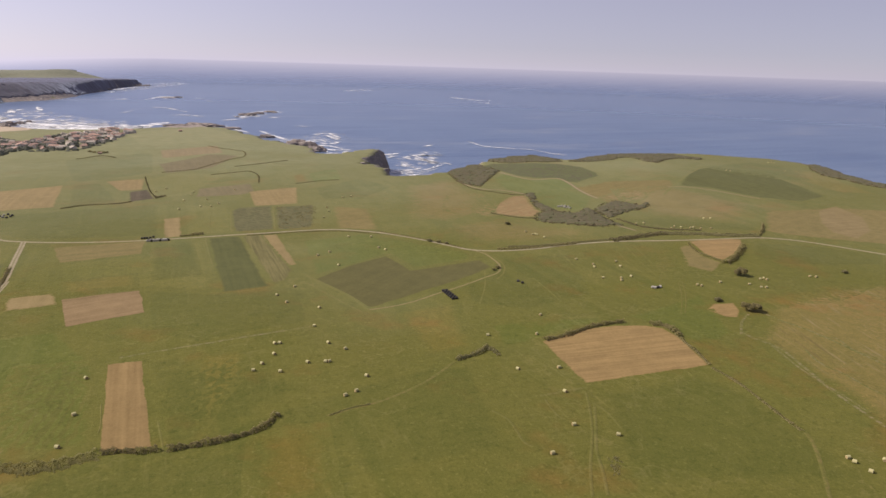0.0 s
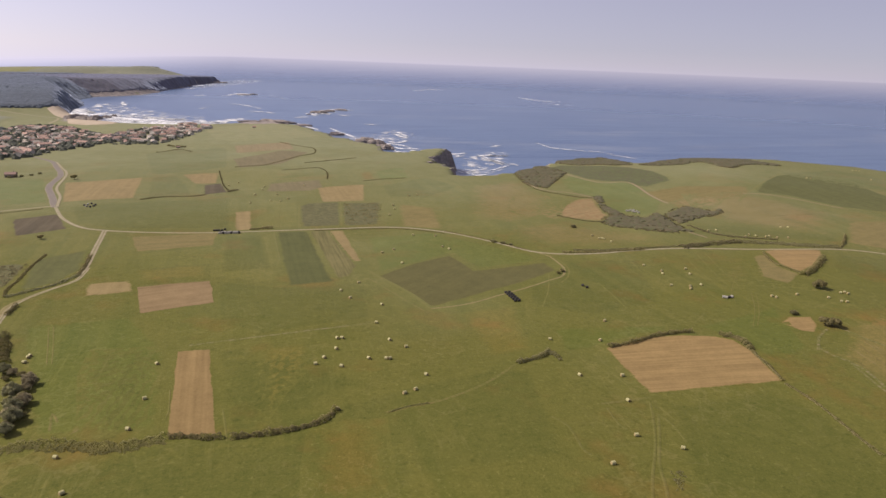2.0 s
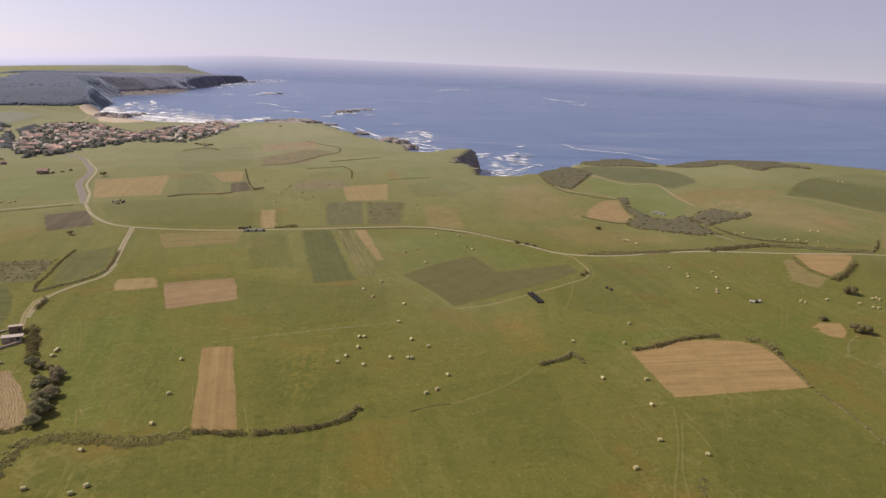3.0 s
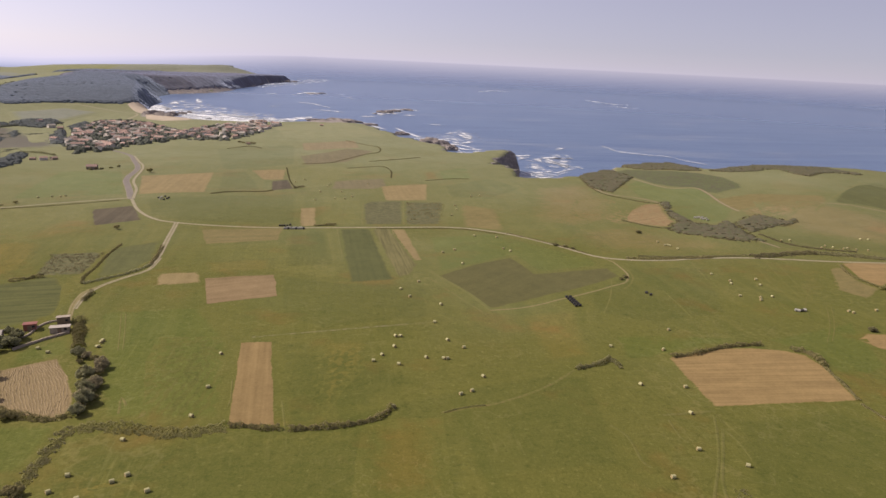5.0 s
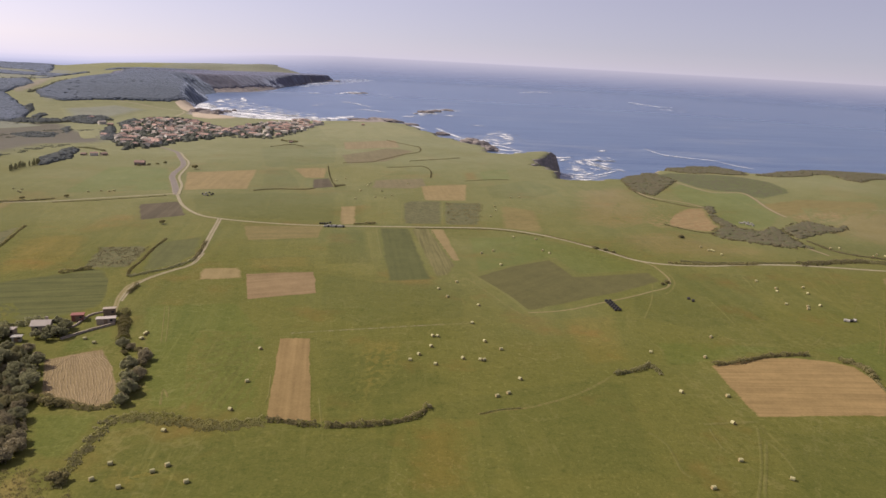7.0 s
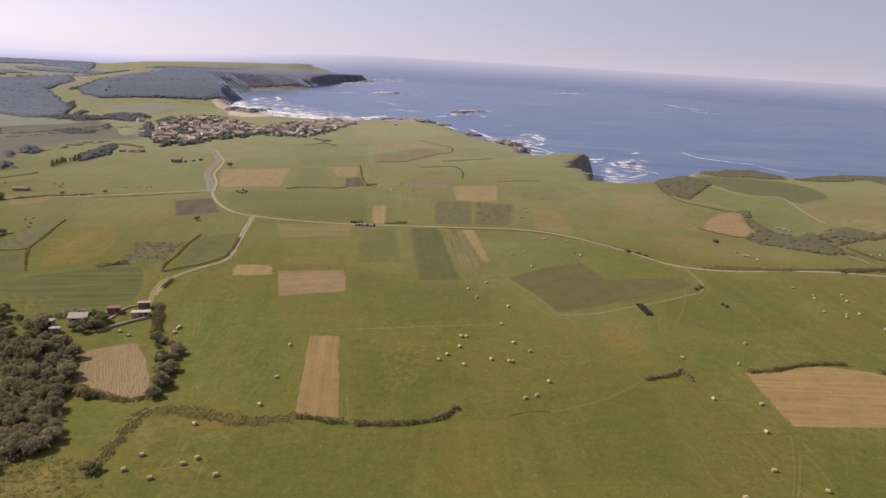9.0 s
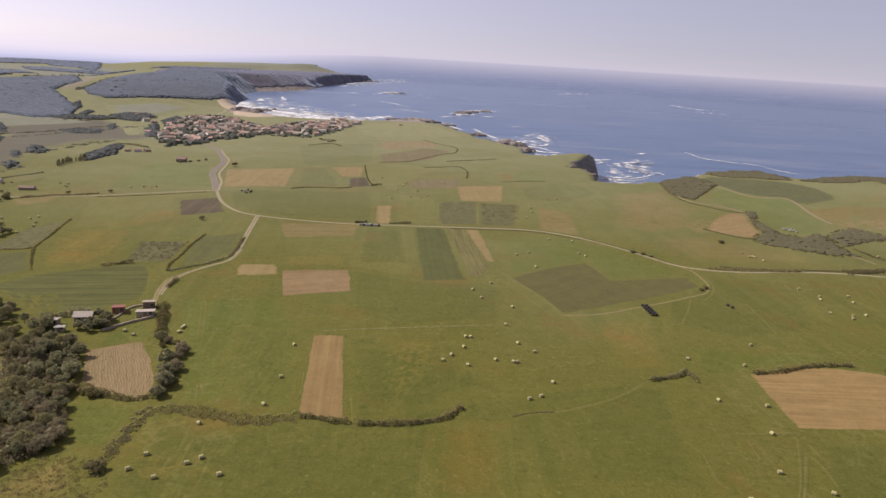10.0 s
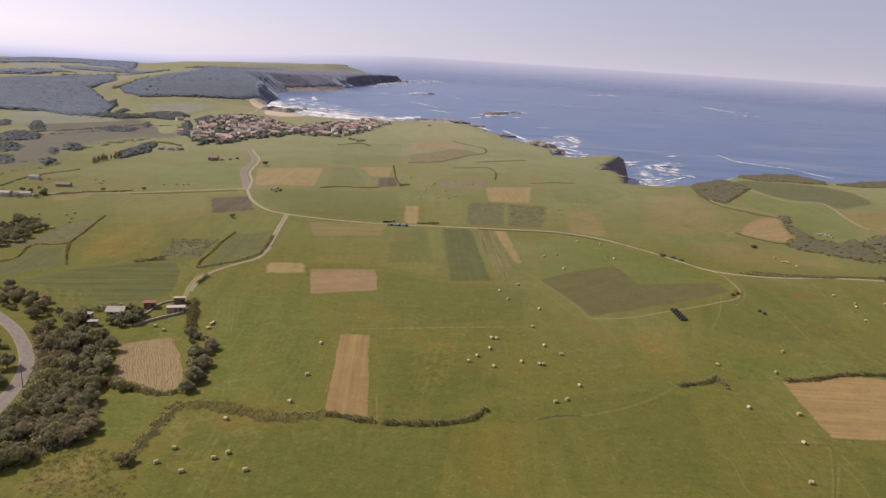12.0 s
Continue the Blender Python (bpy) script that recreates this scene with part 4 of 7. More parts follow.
sheet("hay_meadow", "darker green hay meadow below the hedges", "field", DARKER, [(-76, 155), (-62, 152), (-50, 153), (-33, 155), (-20, 157), (-9, 163), (4, 160), (14, 148), (12, 120), (-5, 104), (-40, 98), (-68, 104), (-78, 122), (-80, 138)], 0.03)

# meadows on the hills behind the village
sheet("far_meadow", "pale meadow on the far hillside", "field", HAZY_GRASS, [(-777, 1239), (-793, 1384), (-811, 1614), (-727, 1421), (-704, 1173)], 1.5)
sheet("far_meadow", "dry brownish meadow on the far ridge", "field", HAZY_TAN_GRASS, [(-838, 1266), (-883, 1442), (-890, 1555), (-816, 1361), (-784, 1224)], 1.5)
sheet("far_meadow", "pale green meadow on the far plateau", "field", HAZY_GRASS, [(-1189, 1524), (-1153, 1633), (-1036, 1611), (-962, 1343)], 1.5)
sheet("far_meadow", "bright meadow rising from the valley", "field", HAZY_GRASS, [(-695, 853), (-691, 936), (-609, 940), (-553, 933), (-569, 809), (-589, 722)], 1.5)
sheet("far_meadow", "meadow behind the village greyed for distance haze", "field", HAZY_GRASS, [(-665, 1140), (-630, 1251), (-563, 1248), (-553, 1078), (-606, 1055)], 1.5)
sheet("far_meadow", "cape grass greyed for distance haze", "field", HAZY_GRASS, [(-640, 3010), (-760, 2840), (-850, 2510), (-905, 2210), (-905, 1900), (-1080, 1880), (-1250, 2300), (-1300, 2800), (-1050, 3180), (-880, 3140)], 1.5)
sheet("far_meadow", "western ridge meadows greyed for distance haze", "field", HAZY_GRASS, [(-1010, 1330), (-1200, 1500), (-1500, 1900), (-1420, 2500), (-1260, 2300), (-1060, 1860), (-900, 1760), (-940, 1560)], 1.2)
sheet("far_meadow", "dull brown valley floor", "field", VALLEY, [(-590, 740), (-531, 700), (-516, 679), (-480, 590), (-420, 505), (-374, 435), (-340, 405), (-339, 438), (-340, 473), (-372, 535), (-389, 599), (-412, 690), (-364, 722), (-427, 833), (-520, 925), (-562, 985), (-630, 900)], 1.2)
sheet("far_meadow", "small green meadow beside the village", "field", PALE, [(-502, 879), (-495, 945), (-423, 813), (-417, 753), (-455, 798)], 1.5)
sheet("far_meadow", "tan grass on the valley shoulder", "field", HAZY_TAN_GRASS, [(-323, 393), (-311, 407), (-319, 439), (-312, 454), (-294, 432), (-299, 391)], 0.5)


def windrows(label, ring, along, spacing, seed):
    """Low uneven ridges of cut grass, side by side over a ring of plan points, bending with the field."""
    r = np.random.default_rng(seed)
    d = np.array(along[1]) - np.array(along[0])
    d /= np.linalg.norm(d)
    side = np.array([-d[1], d[0]])
    p = np.array(ring) - np.array(along[0])
    u0, u1, w0, w1 = (p @ d).min(), (p @ d).max(), (p @ side).min(), (p @ side).max()
    verts, faces = [], []
    for w in np.arange(w0, w1, spacing):
        u = np.arange(u0, u1, 0.35)
        bend = 0.012 * (w - 0.5 * (w0 + w1)) * ((u - 0.5 * (u0 + u1)) ** 2) / 9.0
        off = w + np.clip(-bend, -2.0, 2.0) + 0.1 * np.sin(u * 1.1 + w) + r.normal(0, 0.05, len(u))
        at = np.array(along[0]) + u[:, None] * d + off[:, None] * side
        ok, rim = in_ring(at[:, 0], at[:, 1], ring)
        high = np.where(ok & (rim > 0.5), np.clip(0.075 + r.normal(0, 0.04, len(u)) + 0.03 * np.sin(u * 0.6 + w * 3), 0.0, 0.4), -0.2)
        half = 0.23 + r.normal(0, 0.04, len(u))
        base = terrain(at[:, 0], at[:, 1]) + 0.04
        k = len(verts)
        for q, h, z, c in zip(at, high, base, half):
            a, b = q - side * c, q + side * c
            verts += [(a[0], a[1], z - 0.08), (q[0], q[1], z + h), (b[0], b[1], z - 0.08)]
        for i in range(len(u) - 1):
            if high[i] > 0 and high[i + 1] > 0:
                j = k + 3 * i
                faces += [(j, j + 1, j + 4, j + 3), (j + 1, j + 2, j + 5, j + 4)]
    return tagged(new("windrows", mesh_of("windrows", verts, faces, STRAW)), label, "windrows", "", "stuff")


windrows("curved rows of pale cut grass on the mown field", [(-120.4, 188.4), (-114.9, 194.5), (-107.4, 197.8), (-103.4, 194.9), (-96.5, 183.8), (-89.9, 170.1), (-90.0, 166.2), (-92.8, 164.5), (-100.3, 166.3), (-108.9, 169.8), (-114.2, 176.7)], [(-112.3, 192.2), (-96.4, 166.1)], 0.8, 61)

# ---------------------------------------------------------------- roads and paths
ribbon("road", "grey asphalt country road bending past the wood", "road", ASPHALT, [(-191.6, 213.1), (-166.8, 198.2), (-153.4, 188.6), (-141.5, 177.1), (-133.6, 165.2), (-127.3, 148.9), (-125.4, 135.7)], 3.9)
ribbon("road", "pale farm lane running across the fields", "road", LANE, [(-181.8, 433.5), (-164.1, 400.0), (-146.4, 377.4), (-132.0, 370.8), (-110.5, 369.1), (-74.7, 371.7), (-26.5, 379.4), (14.1, 387.3), (38.7, 378.5), (63.0, 355.6), (73.4, 344.0), (84.0, 331.5), (94.4, 326.6), (105.7, 325.3), (112, 325.8)], 2.2)
ribbon("road", "pale farm lane winding over the hill", "road", LANE, [(105.7, 325.3), (119.5, 326.8), (131.6, 330.8), (145.2, 333.8), (160.2, 335.7), (178, 335.2), (204.1, 333.2), (227.1, 334.1), (249, 335.2), (262.8, 332.0), (276, 324.0), (286.9, 312.2), (298.2, 298.6), (310, 284)], 2.1)
ribbon("road", "pale lane between hay meadows leading away", "road", LANE, [(-285.0, 358.4), (-270.7, 372.0), (-237.3, 386.0), (-210.5, 409.3), (-181.3, 432.0)], 2.1)
ribbon("road", "wide grey road bending uphill to the village", "road", ASPHALT, [(-179.4, 428.4), (-196, 465), (-213, 503), (-229, 562), (-254, 617), (-278, 664), (-310, 700)], 4.4)
ribbon("farm_track", "pale gravel track beside the village road", "road", LANE, [(-178.8, 429.7), (-190.0, 462.5), (-206, 498), (-227, 568), (-251, 618), (-269, 654)], 2.0, 0.2)
ribbon("farm_track", "gravel farm track with grassy crown", "road", GRAVEL, [(-132.0, 370.8), (-124.4, 336.3), (-117.6, 306.9), (-115.9, 291.8)], 2.8)
ribbon("farm_track", "pale gravel track under the hedge", "road", GRAVEL, [(-115.4, 302.2), (-114.1, 285.5), (-117.9, 277.5), (-121.7, 269.2), (-124.2, 261.4), (-124.5, 252.3), (-121.7, 238)], 2.0)
ribbon("farm_track", "grassy farm track down to the sheds", "road", GRASSY_TRACK, [(-124.4, 261.8), (-126.3, 255.0), (-124.3, 243.0), (-119.7, 229.9), (-118.2, 225.7)], 2.1)
ribbon("farm_track", "grassy track looping round the dark field", "road", GRASSY_TRACK, [(86.1, 329.2), (89.8, 322.0), (91.2, 311.2), (91.6, 302.8), (89.7, 295.0), (86.4, 289.7), (80.1, 285.3), (72.7, 279.0), (62.5, 271.2), (53.6, 265.0), (44.9, 258.5), (35.7, 253.9), (25.8, 251.0)], 1.1)
ribbon("path", "worn outer wheel track of the bend", "path", RUT, [(89.2, 328.4), (92.2, 317.2), (93.5, 306.3), (92.8, 298.2), (89.3, 288.8), (84.6, 281.9)], 0.8)
ribbon("path", "worn grass path along the crop field", "path", WORN, [(26.2, 251.0), (20.3, 266.4), (13.9, 278.5), (6.1, 292.4), (2.1, 300.8)], 1.8)
ribbon("path", "worn line along an old field bank", "path", RUT, [(6.5, 168.6), (13.7, 171.6), (20.6, 174.2), (28.0, 178.9), (36.9, 186.3), (47.4, 198.6)], 1.0)
ribbon("path", "worn line between two meadows", "path", PALE_RUT, [(-54.5, 216.7), (-33.2, 222.3), (-14.7, 227.7), (4.6, 234.5)], 1.1)
for line, wide in (
    ([(175.1, 226.1), (177, 217), (180.3, 209), (182.6, 196.1), (183.6, 186.9), (185.1, 176.8)], 1.1),
    ([(154.5, 209.1), (155.6, 203.3), (158.4, 193.4), (156.3, 179.5), (153.2, 163.4), (152.5, 155.8), (152.3, 141.6)], 1.3),
    ([(153.3, 207.5), (161.3, 219), (168.8, 225.9)], 1),
    ([(158, 198.9), (155, 183.3), (153.7, 171.1), (154.1, 159.8), (153.8, 148.8)], 0.9),
    ([(166.8, 191.6), (163.7, 181), (165.6, 171), (165.9, 162.2), (167.3, 157.8)], 0.8),
    ([(178.7, 202.4), (185.2, 199.2), (183.8, 189.5), (187.8, 179.8)], 0.8),
):
    ribbon("path", "pale trodden path on the rough pasture", "path", PALE_RUT, line, wide)
ribbon("path", "brown worn line on the hill meadow", "path", RUT, [(296.2, 397.9), (306.6, 395), (315.4, 395.7), (324.4, 393.6), (333.2, 391.4)], 1.6)
ribbon("path", "brown trodden path to the hay bales", "path", RUT, [(128.2, 142.3), (126.2, 136.6), (120.6, 126.7), (113.8, 115.7)], 1.1)
ribbon("path", "tan footpath down the hillside", "path", HILL_PATH, [(163.8, 593.8), (167.5, 557.4), (179.3, 519.9), (199.8, 518.9), (202.1, 500.7), (200.2, 473.4), (200.6, 453.6), (202, 444.2)], 2.2)
ribbon("path", "tan path through the hollow scrub", "path", HILL_PATH, [(181.0, 411.1), (180.2, 393.5), (179.6, 373.5), (186.4, 356.2)], 1.6)
ribbon("path", "tan line under the hilltop crop", "path", HILL_PATH, [(268, 470), (284, 468), (298, 456), (317, 430)], 1.6)
ribbon("path", "sandy path along the hill rim", "path", HILL_PATH, [(123, 534), (126.8, 508.4), (132.3, 492.5), (145.6, 482.5), (154.2, 469.3), (157.3, 459.8)], 1.8)
ribbon("path", "wheel marks leading to the hedge gate", "path", WORN, [(-35.6, 172.0), (-32.7, 160.5), (-31.7, 156.2)], 0.6)
for line, wide in (
    ([(80, 172.3), (75.7, 158.9), (71.3, 147.7), (65.4, 135), (61.1, 123.8)], 0.45),
    ([(79.7, 165.8), (74.5, 152.8), (69.9, 141.7), (67.9, 133.7), (64.8, 124.1)], 0.5),
    ([(49.8, 164.6), (53, 159.4), (53.4, 148.7), (54.7, 146.1)], 0.5),
    ([(66.6, 169.4), (66.7, 160.7), (68.1, 158)], 0.4),
    ([(79.7, 165.8), (81.3, 160.6), (81.2, 151.6)], 0.4),
    ([(81.9, 175.8), (72.4, 173.5), (65.8, 171.8)], 0.7),
):
    ribbon("path", "pale wheel marks in the meadow", "path", WORN, line, 1.7 * wide)
for line, wide in (
    ([(-52, 184.4), (-49.3, 172.7), (-49, 168.6)], 0.4),
    ([(162.1, 266.6), (152.6, 246.6), (142.3, 229.4)], 0.4),
    ([(163.7, 265.6), (153.9, 245.8), (144.6, 230.4)], 0.4),
    ([(169.6, 292.4), (154.6, 268.7), (148.6, 253.7)], 0.4),
    ([(156.1, 171.7), (151.4, 173.2), (141.8, 173.4)], 0.35),
    ([(-104.3, 235.4), (-98.5, 220.4), (-92.8, 205.5)], 0.4),
    ([(-103, 235.9), (-97.1, 221), (-91.5, 206)], 0.4),
    ([(-75.5, 165), (-78.7, 174.5), (-75.4, 169.4)], 0.7),
):
    ribbon("path", "faint pale wheel marks in the hay meadow", "path", RUT, line, wide)
for line, wide in (
    ([(-40.5, 450.5), (-37.4, 414.7), (-34.6, 382.8)], 1.2),
    ([(-14.9, 460.1), (-13.2, 418.1), (-11.9, 388.2)], 1.3),
    ([(-46.9, 373.4), (-41.9, 343.8), (-37.3, 318.2)], 1),
    ([(-51.6, 445.4), (-48.2, 403.5), (-45.4, 383.7)], 0.9),
):
    ribbon("path", "pale grassy strip between plots", "path", WORN, line, wide)
for line in (
    [(127.4, 321.9), (126.5, 309.4), (125.1, 294.8)],
    [(171.9, 330.1), (166.7, 305.6), (163.8, 288.9), (161.0, 274.4)],
    [(166.5, 328.3), (160.3, 297.7), (157.4, 281.1), (156.4, 270.1)],
    [(158.0, 321.4), (153.5, 296.8), (152.5, 281.5)],
    [(100.6, 280.8), (101.4, 263.4), (101.3, 248.4)],
    [(123.3, 240.4), (124.7, 237.4), (126.9, 236.2)],
    [(120.9, 232.6), (125.3, 237.1), (130.4, 243.4)],
    [(63.3, 223.5), (65.6, 220.8), (68.9, 221.9)],
    [(64.9, 227.2), (67.3, 224.4), (67.5, 218.1)],
    [(82.6, 295.0), (76.5, 271.8), (68.9, 251.0)],
):
    ribbon("path", "faint wheel mark in the eastern meadow", "path", WORN, line, 0.7)
ribbon("path", "brown wheel mark along the crop field", "path", RUT, [(3.4, 287.2), (15.7, 262.5), (24.4, 245.9)], 0.9)
ribbon("path", "hillside field border", "path", WORN, [(252, 446), (298, 501), (343, 550)], 1.8)
ribbon("path", "pale lane below the wooded slope", "road", LANE, [(-640, 1295), (-607, 1296), (-544, 1279), (-513, 1270), (-489, 1174)], 5.0)


# ---------------------------------------------------------------- trees and bushes
def trunk_mesh(name, height, radius, seed):
    """A tapered, slightly bent trunk with limbs."""
    r = random.Random(seed)
    bm = bmesh.new()

    def limb(a, b, ra, rb, sides=6):
        rows, d = [], (b - a).normalized()
        u = d.orthogonal().normalized()
        w = d.cross(u)
        for k in range(4):
            s = k / 3
            bend = u * math.sin(s * 3.14) * ra * 0.8
            rad = ra + (rb - ra) * s
            rows.append([bm.verts.new(a.lerp(b, s) + bend + (u * math.cos(q) + w * math.sin(q)) * rad) for q in (6.283 * j / sides for j in range(sides))])
        for lo, hi in zip(rows, rows[1:]):
            for j in range(sides):
                bm.faces.new((lo[j], lo[(j + 1) % sides], hi[(j + 1) % sides], hi[j]))
        bm.faces.new(rows[-1])

    top = Vector((r.uniform(-0.3, 0.3), r.uniform(-0.3, 0.3), height * 0.72))
    limb(Vector((0, 0, -0.4)), top, radius, radius * 0.35, 8)
    for k in range(6):
        q = k * 1.05 + r.uniform(-0.3, 0.3)
        z = height * r.uniform(0.28, 0.55)
        limb(Vector((0, 0, z)), Vector((math.cos(q) * height * 0.3, math.sin(q) * height * 0.3, z + height * r.uniform(0.15, 0.3))), radius * 0.4, radius * 0.12, 5)
    return bm_mesh(name, bm, BARK, smooth=True)


def crown_points(height, spread, base, lobes, count, seed):
    """Leaf places in the outer shells of several uneven lobes."""
    r = np.random.default_rng(seed)
    pts, outs = [], []
    for k in range(lobes):
        q, f = k * 2.4 + r.uniform(-0.5, 0.5), math.sqrt((k + 0.5) / lobes) * 0.66
        lobe = np.array([math.cos(q) * spread * f, math.sin(q) * spread * f, base + (height - base) * (0.32 + 0.42 * r.uniform() * (1.25 - f))])
        rad = spread * r.uniform(0.2, 0.4)
        n = count // lobes
        d = r.normal(size=(n, 3))
        d /= np.linalg.norm(d, axis=1)[:, None]
        shell = r.uniform(0.72, 1.12, n)
        pts.append(lobe + d * (rad * shell)[:, None] * np.array([1, 1, 0.85]))
        outs.append(d)
    p = np.concatenate(pts)
    p[:, 2] = np.maximum(p[:, 2], 0.15 + 0.1 * r.uniform(size=len(p)))
    return p, np.concatenate(outs)


def leafed(name, grown, leaf, material, seed):
    return leaves(name, grown[0], leaf, material, seed, grown[1])


def broad_tree(name, label, height, spread, seed, material=None, count=4200, leaf=0.42):
    t = new(name)
    part("trunk", trunk_mesh("trunk", height, height * 0.03 + 0.05, seed), t)
    part("crown", leafed("crown", crown_points(height, spread, height * 0.06, 25, count, seed), leaf, material or LEAF_TREE, seed), t)
    return tagged(t, label, "tree")


def bush(name, label, height, spread, seed, material=None, count=1100, leaf=0.36):
    t = new(name)
    part("stem", trunk_mesh("stem", height * 0.7, 0.07, seed), t)
    part("foliage", leafed("foliage", crown_points(height, spread, 0.1, 10, count, seed), leaf, material or LEAF_HEDGE, seed), t)
    return tagged(t, label, "bush")


def cypress(name, label, height, spread, seed):
    r = np.random.default_rng(seed)
    t = new(name)
    n = 420
    z = r.uniform(0.06, 1, n)
    q = r.uniform(0, 6.283, n)
    w = spread * np.sin(np.clip(z * 1.05, 0, 1) ** 0.7 * 3.05) ** 0.7 * r.uniform(0.6, 1.05, n)
    part("trunk", trunk_mesh("trunk", height * 0.9, 0.16, seed), t)
    part("crown", leaves("crown", np.stack([np.cos(q) * w, np.sin(q) * w, z * height], -1), 0.7, LEAF_TREE, seed, np.stack([np.cos(q), np.sin(q), 0.3 + 0 * q], -1)), t)
    return tagged(t, label, "tree")


def set_at(thing, x, y, turn, scale=1.0, sink=0.0):
    thing.matrix_basis = pose(x, y, lay(x, y) - sink, 0, 0, turn) @ Matrix.Diagonal((scale, scale, scale, 1))
    return thing


class Grove:
    """Trees or bushes of a few built kinds, planted again and again."""

    def __init__(self, makers):
        self.makers, self.built = makers, {}

    def plant(self, kind, x, y, turn, scale, group="", label=""):
        if kind not in self.built:
            ob = self.built[kind] = set_at(self.makers[kind](), x, y, turn, scale, 0.1)
        else:
            ob = copy_thing(self.built[kind], pose(x, y, lay(x, y) - 0.1, 0, 0, turn))
            ob.scale = (scale, scale, scale * random.uniform(0.85, 1.1))
        if group:
            ob["group"] = group
        if label:
            ob["label"] = label
        return ob


GROVE = Grove({
    "oak_a": lambda: broad_tree("tree", "full dark green broadleaf tree", 8.5, 4.6, 11),
    "oak_b": lambda: broad_tree("tree", "uneven dark green broadleaf tree", 7.0, 4.0, 12),
    "oak_c": lambda: broad_tree("tree", "low spreading olive green tree", 5.5, 4.2, 13, LEAF_BRAMBLE, 3900, 0.4),
    "willow": lambda: broad_tree("tree", "rounded brownish green willow tree", 5.5, 3.6, 14, LEAF_WILLOW, 3900, 0.4),
    "bush_a": lambda: bush("bush", "dense dark green bush", 2.8, 2.1, 21),
    "bush_b": lambda: bush("bush", "low brownish bramble bush", 1.8, 1.9, 22, LEAF_BRAMBLE),
    "bush_c": lambda: bush("bush", "round grey green bush", 3.4, 2.4, 23, LEAF_HEDGE, 1300, 0.4),
    "cypress": lambda: cypress("cypress_tree", "slim dark cypress tree in a row", 9.0, 1.5, 31),
})


def wood(ring, gap, kinds, low, high, group, seed, label=""):
    """Plant a ring of plan points with trees about gap metres apart."""
    r = random.Random(seed)
    xs, ys = [p[0] for p in ring], [p[1] for p in ring]
    y = min(ys)
    while y < max(ys):
        x = min(xs)
        while x < max(xs):
            px, py = x + r.uniform(-0.42, 0.42) * gap, y + r.uniform(-0.42, 0.42) * gap
            if in_ring(np.array([px]), np.array([py]), ring)[0][0]:
                GROVE.plant(r.choice(kinds), px, py, r.uniform(0, 360), r.uniform(low, high), group, label)
            x += gap
        y += gap


def row_of(points, gap, kinds, low, high, group, seed, stray=0.5):
    r = random.Random(seed)
    for p in smooth_line(points, gap):
        GROVE.plant(r.choice(kinds), p[0] + r.uniform(-stray, stray), p[1] + r.uniform(-stray, stray), r.uniform(0, 360), r.uniform(low, high), group)


def hedge(label, points, width, height, material, seed, leaf=0.36, density=9.5):
    """A hedge along a line: an uneven bank of twigs and leaves over short stems."""
    r = np.random.default_rng(seed)
    line = smooth_line(points, 1.5)
    seg = np.linalg.norm(np.diff(line, axis=0), axis=1)
    length = seg.sum()
    n = int(length * (width * 0.8 + height * 1.6) * density * (0.42 / leaf) ** 2)
    s = r.uniform(0, len(line) - 1.001, n)
    i = s.astype(int)
    p = line[i] + (line[i + 1] - line[i]) * (s - i)[:, None]
    d = line[i + 1] - line[i]
    d /= np.linalg.norm(d, axis=1)[:, None] + 1e-9
    side = np.stack([-d[:, 1], d[:, 0]], -1)
    along = s * length / len(line)
    swell = 0.68 + 0.2 * np.sin(along * 0.7 + 1.7 * np.sin(along * 0.23)) + 0.16 * np.sin(along * 2.3 + seed) + 0.1 * np.sin(along * 5.1)
    if leaf > 0.5:
        swell = swell + 0.22 * np.sin(along * 0.19 + seed) + 0.15 * np.sin(along * 0.47 + 2 * seed)
    swell = np.clip(swell, 0.12 if leaf > 0.5 else 0.35, 1.2)
    q = r.uniform(0, math.pi, n)
    rad = r.uniform(0.82, 1.05, n)
    off = np.cos(q) * rad * width / 2 * np.clip(swell + 0.2, 0.4, 1.2)
    up = np.sin(q) * rad * height * swell
    x, y = p[:, 0] + side[:, 0] * off, p[:, 1] + side[:, 1] * off
    me = leaves("hedge", np.stack([x, y, terrain(x, y) + 0.05 + up], -1), leaf * r.uniform(0.7, 1.3, n), material, seed, np.stack([side[:, 0] * np.cos(q), side[:, 1] * np.cos(q), np.sin(q) + 0.15], -1))
    return tagged(new("hedge", me), label, "hedge")


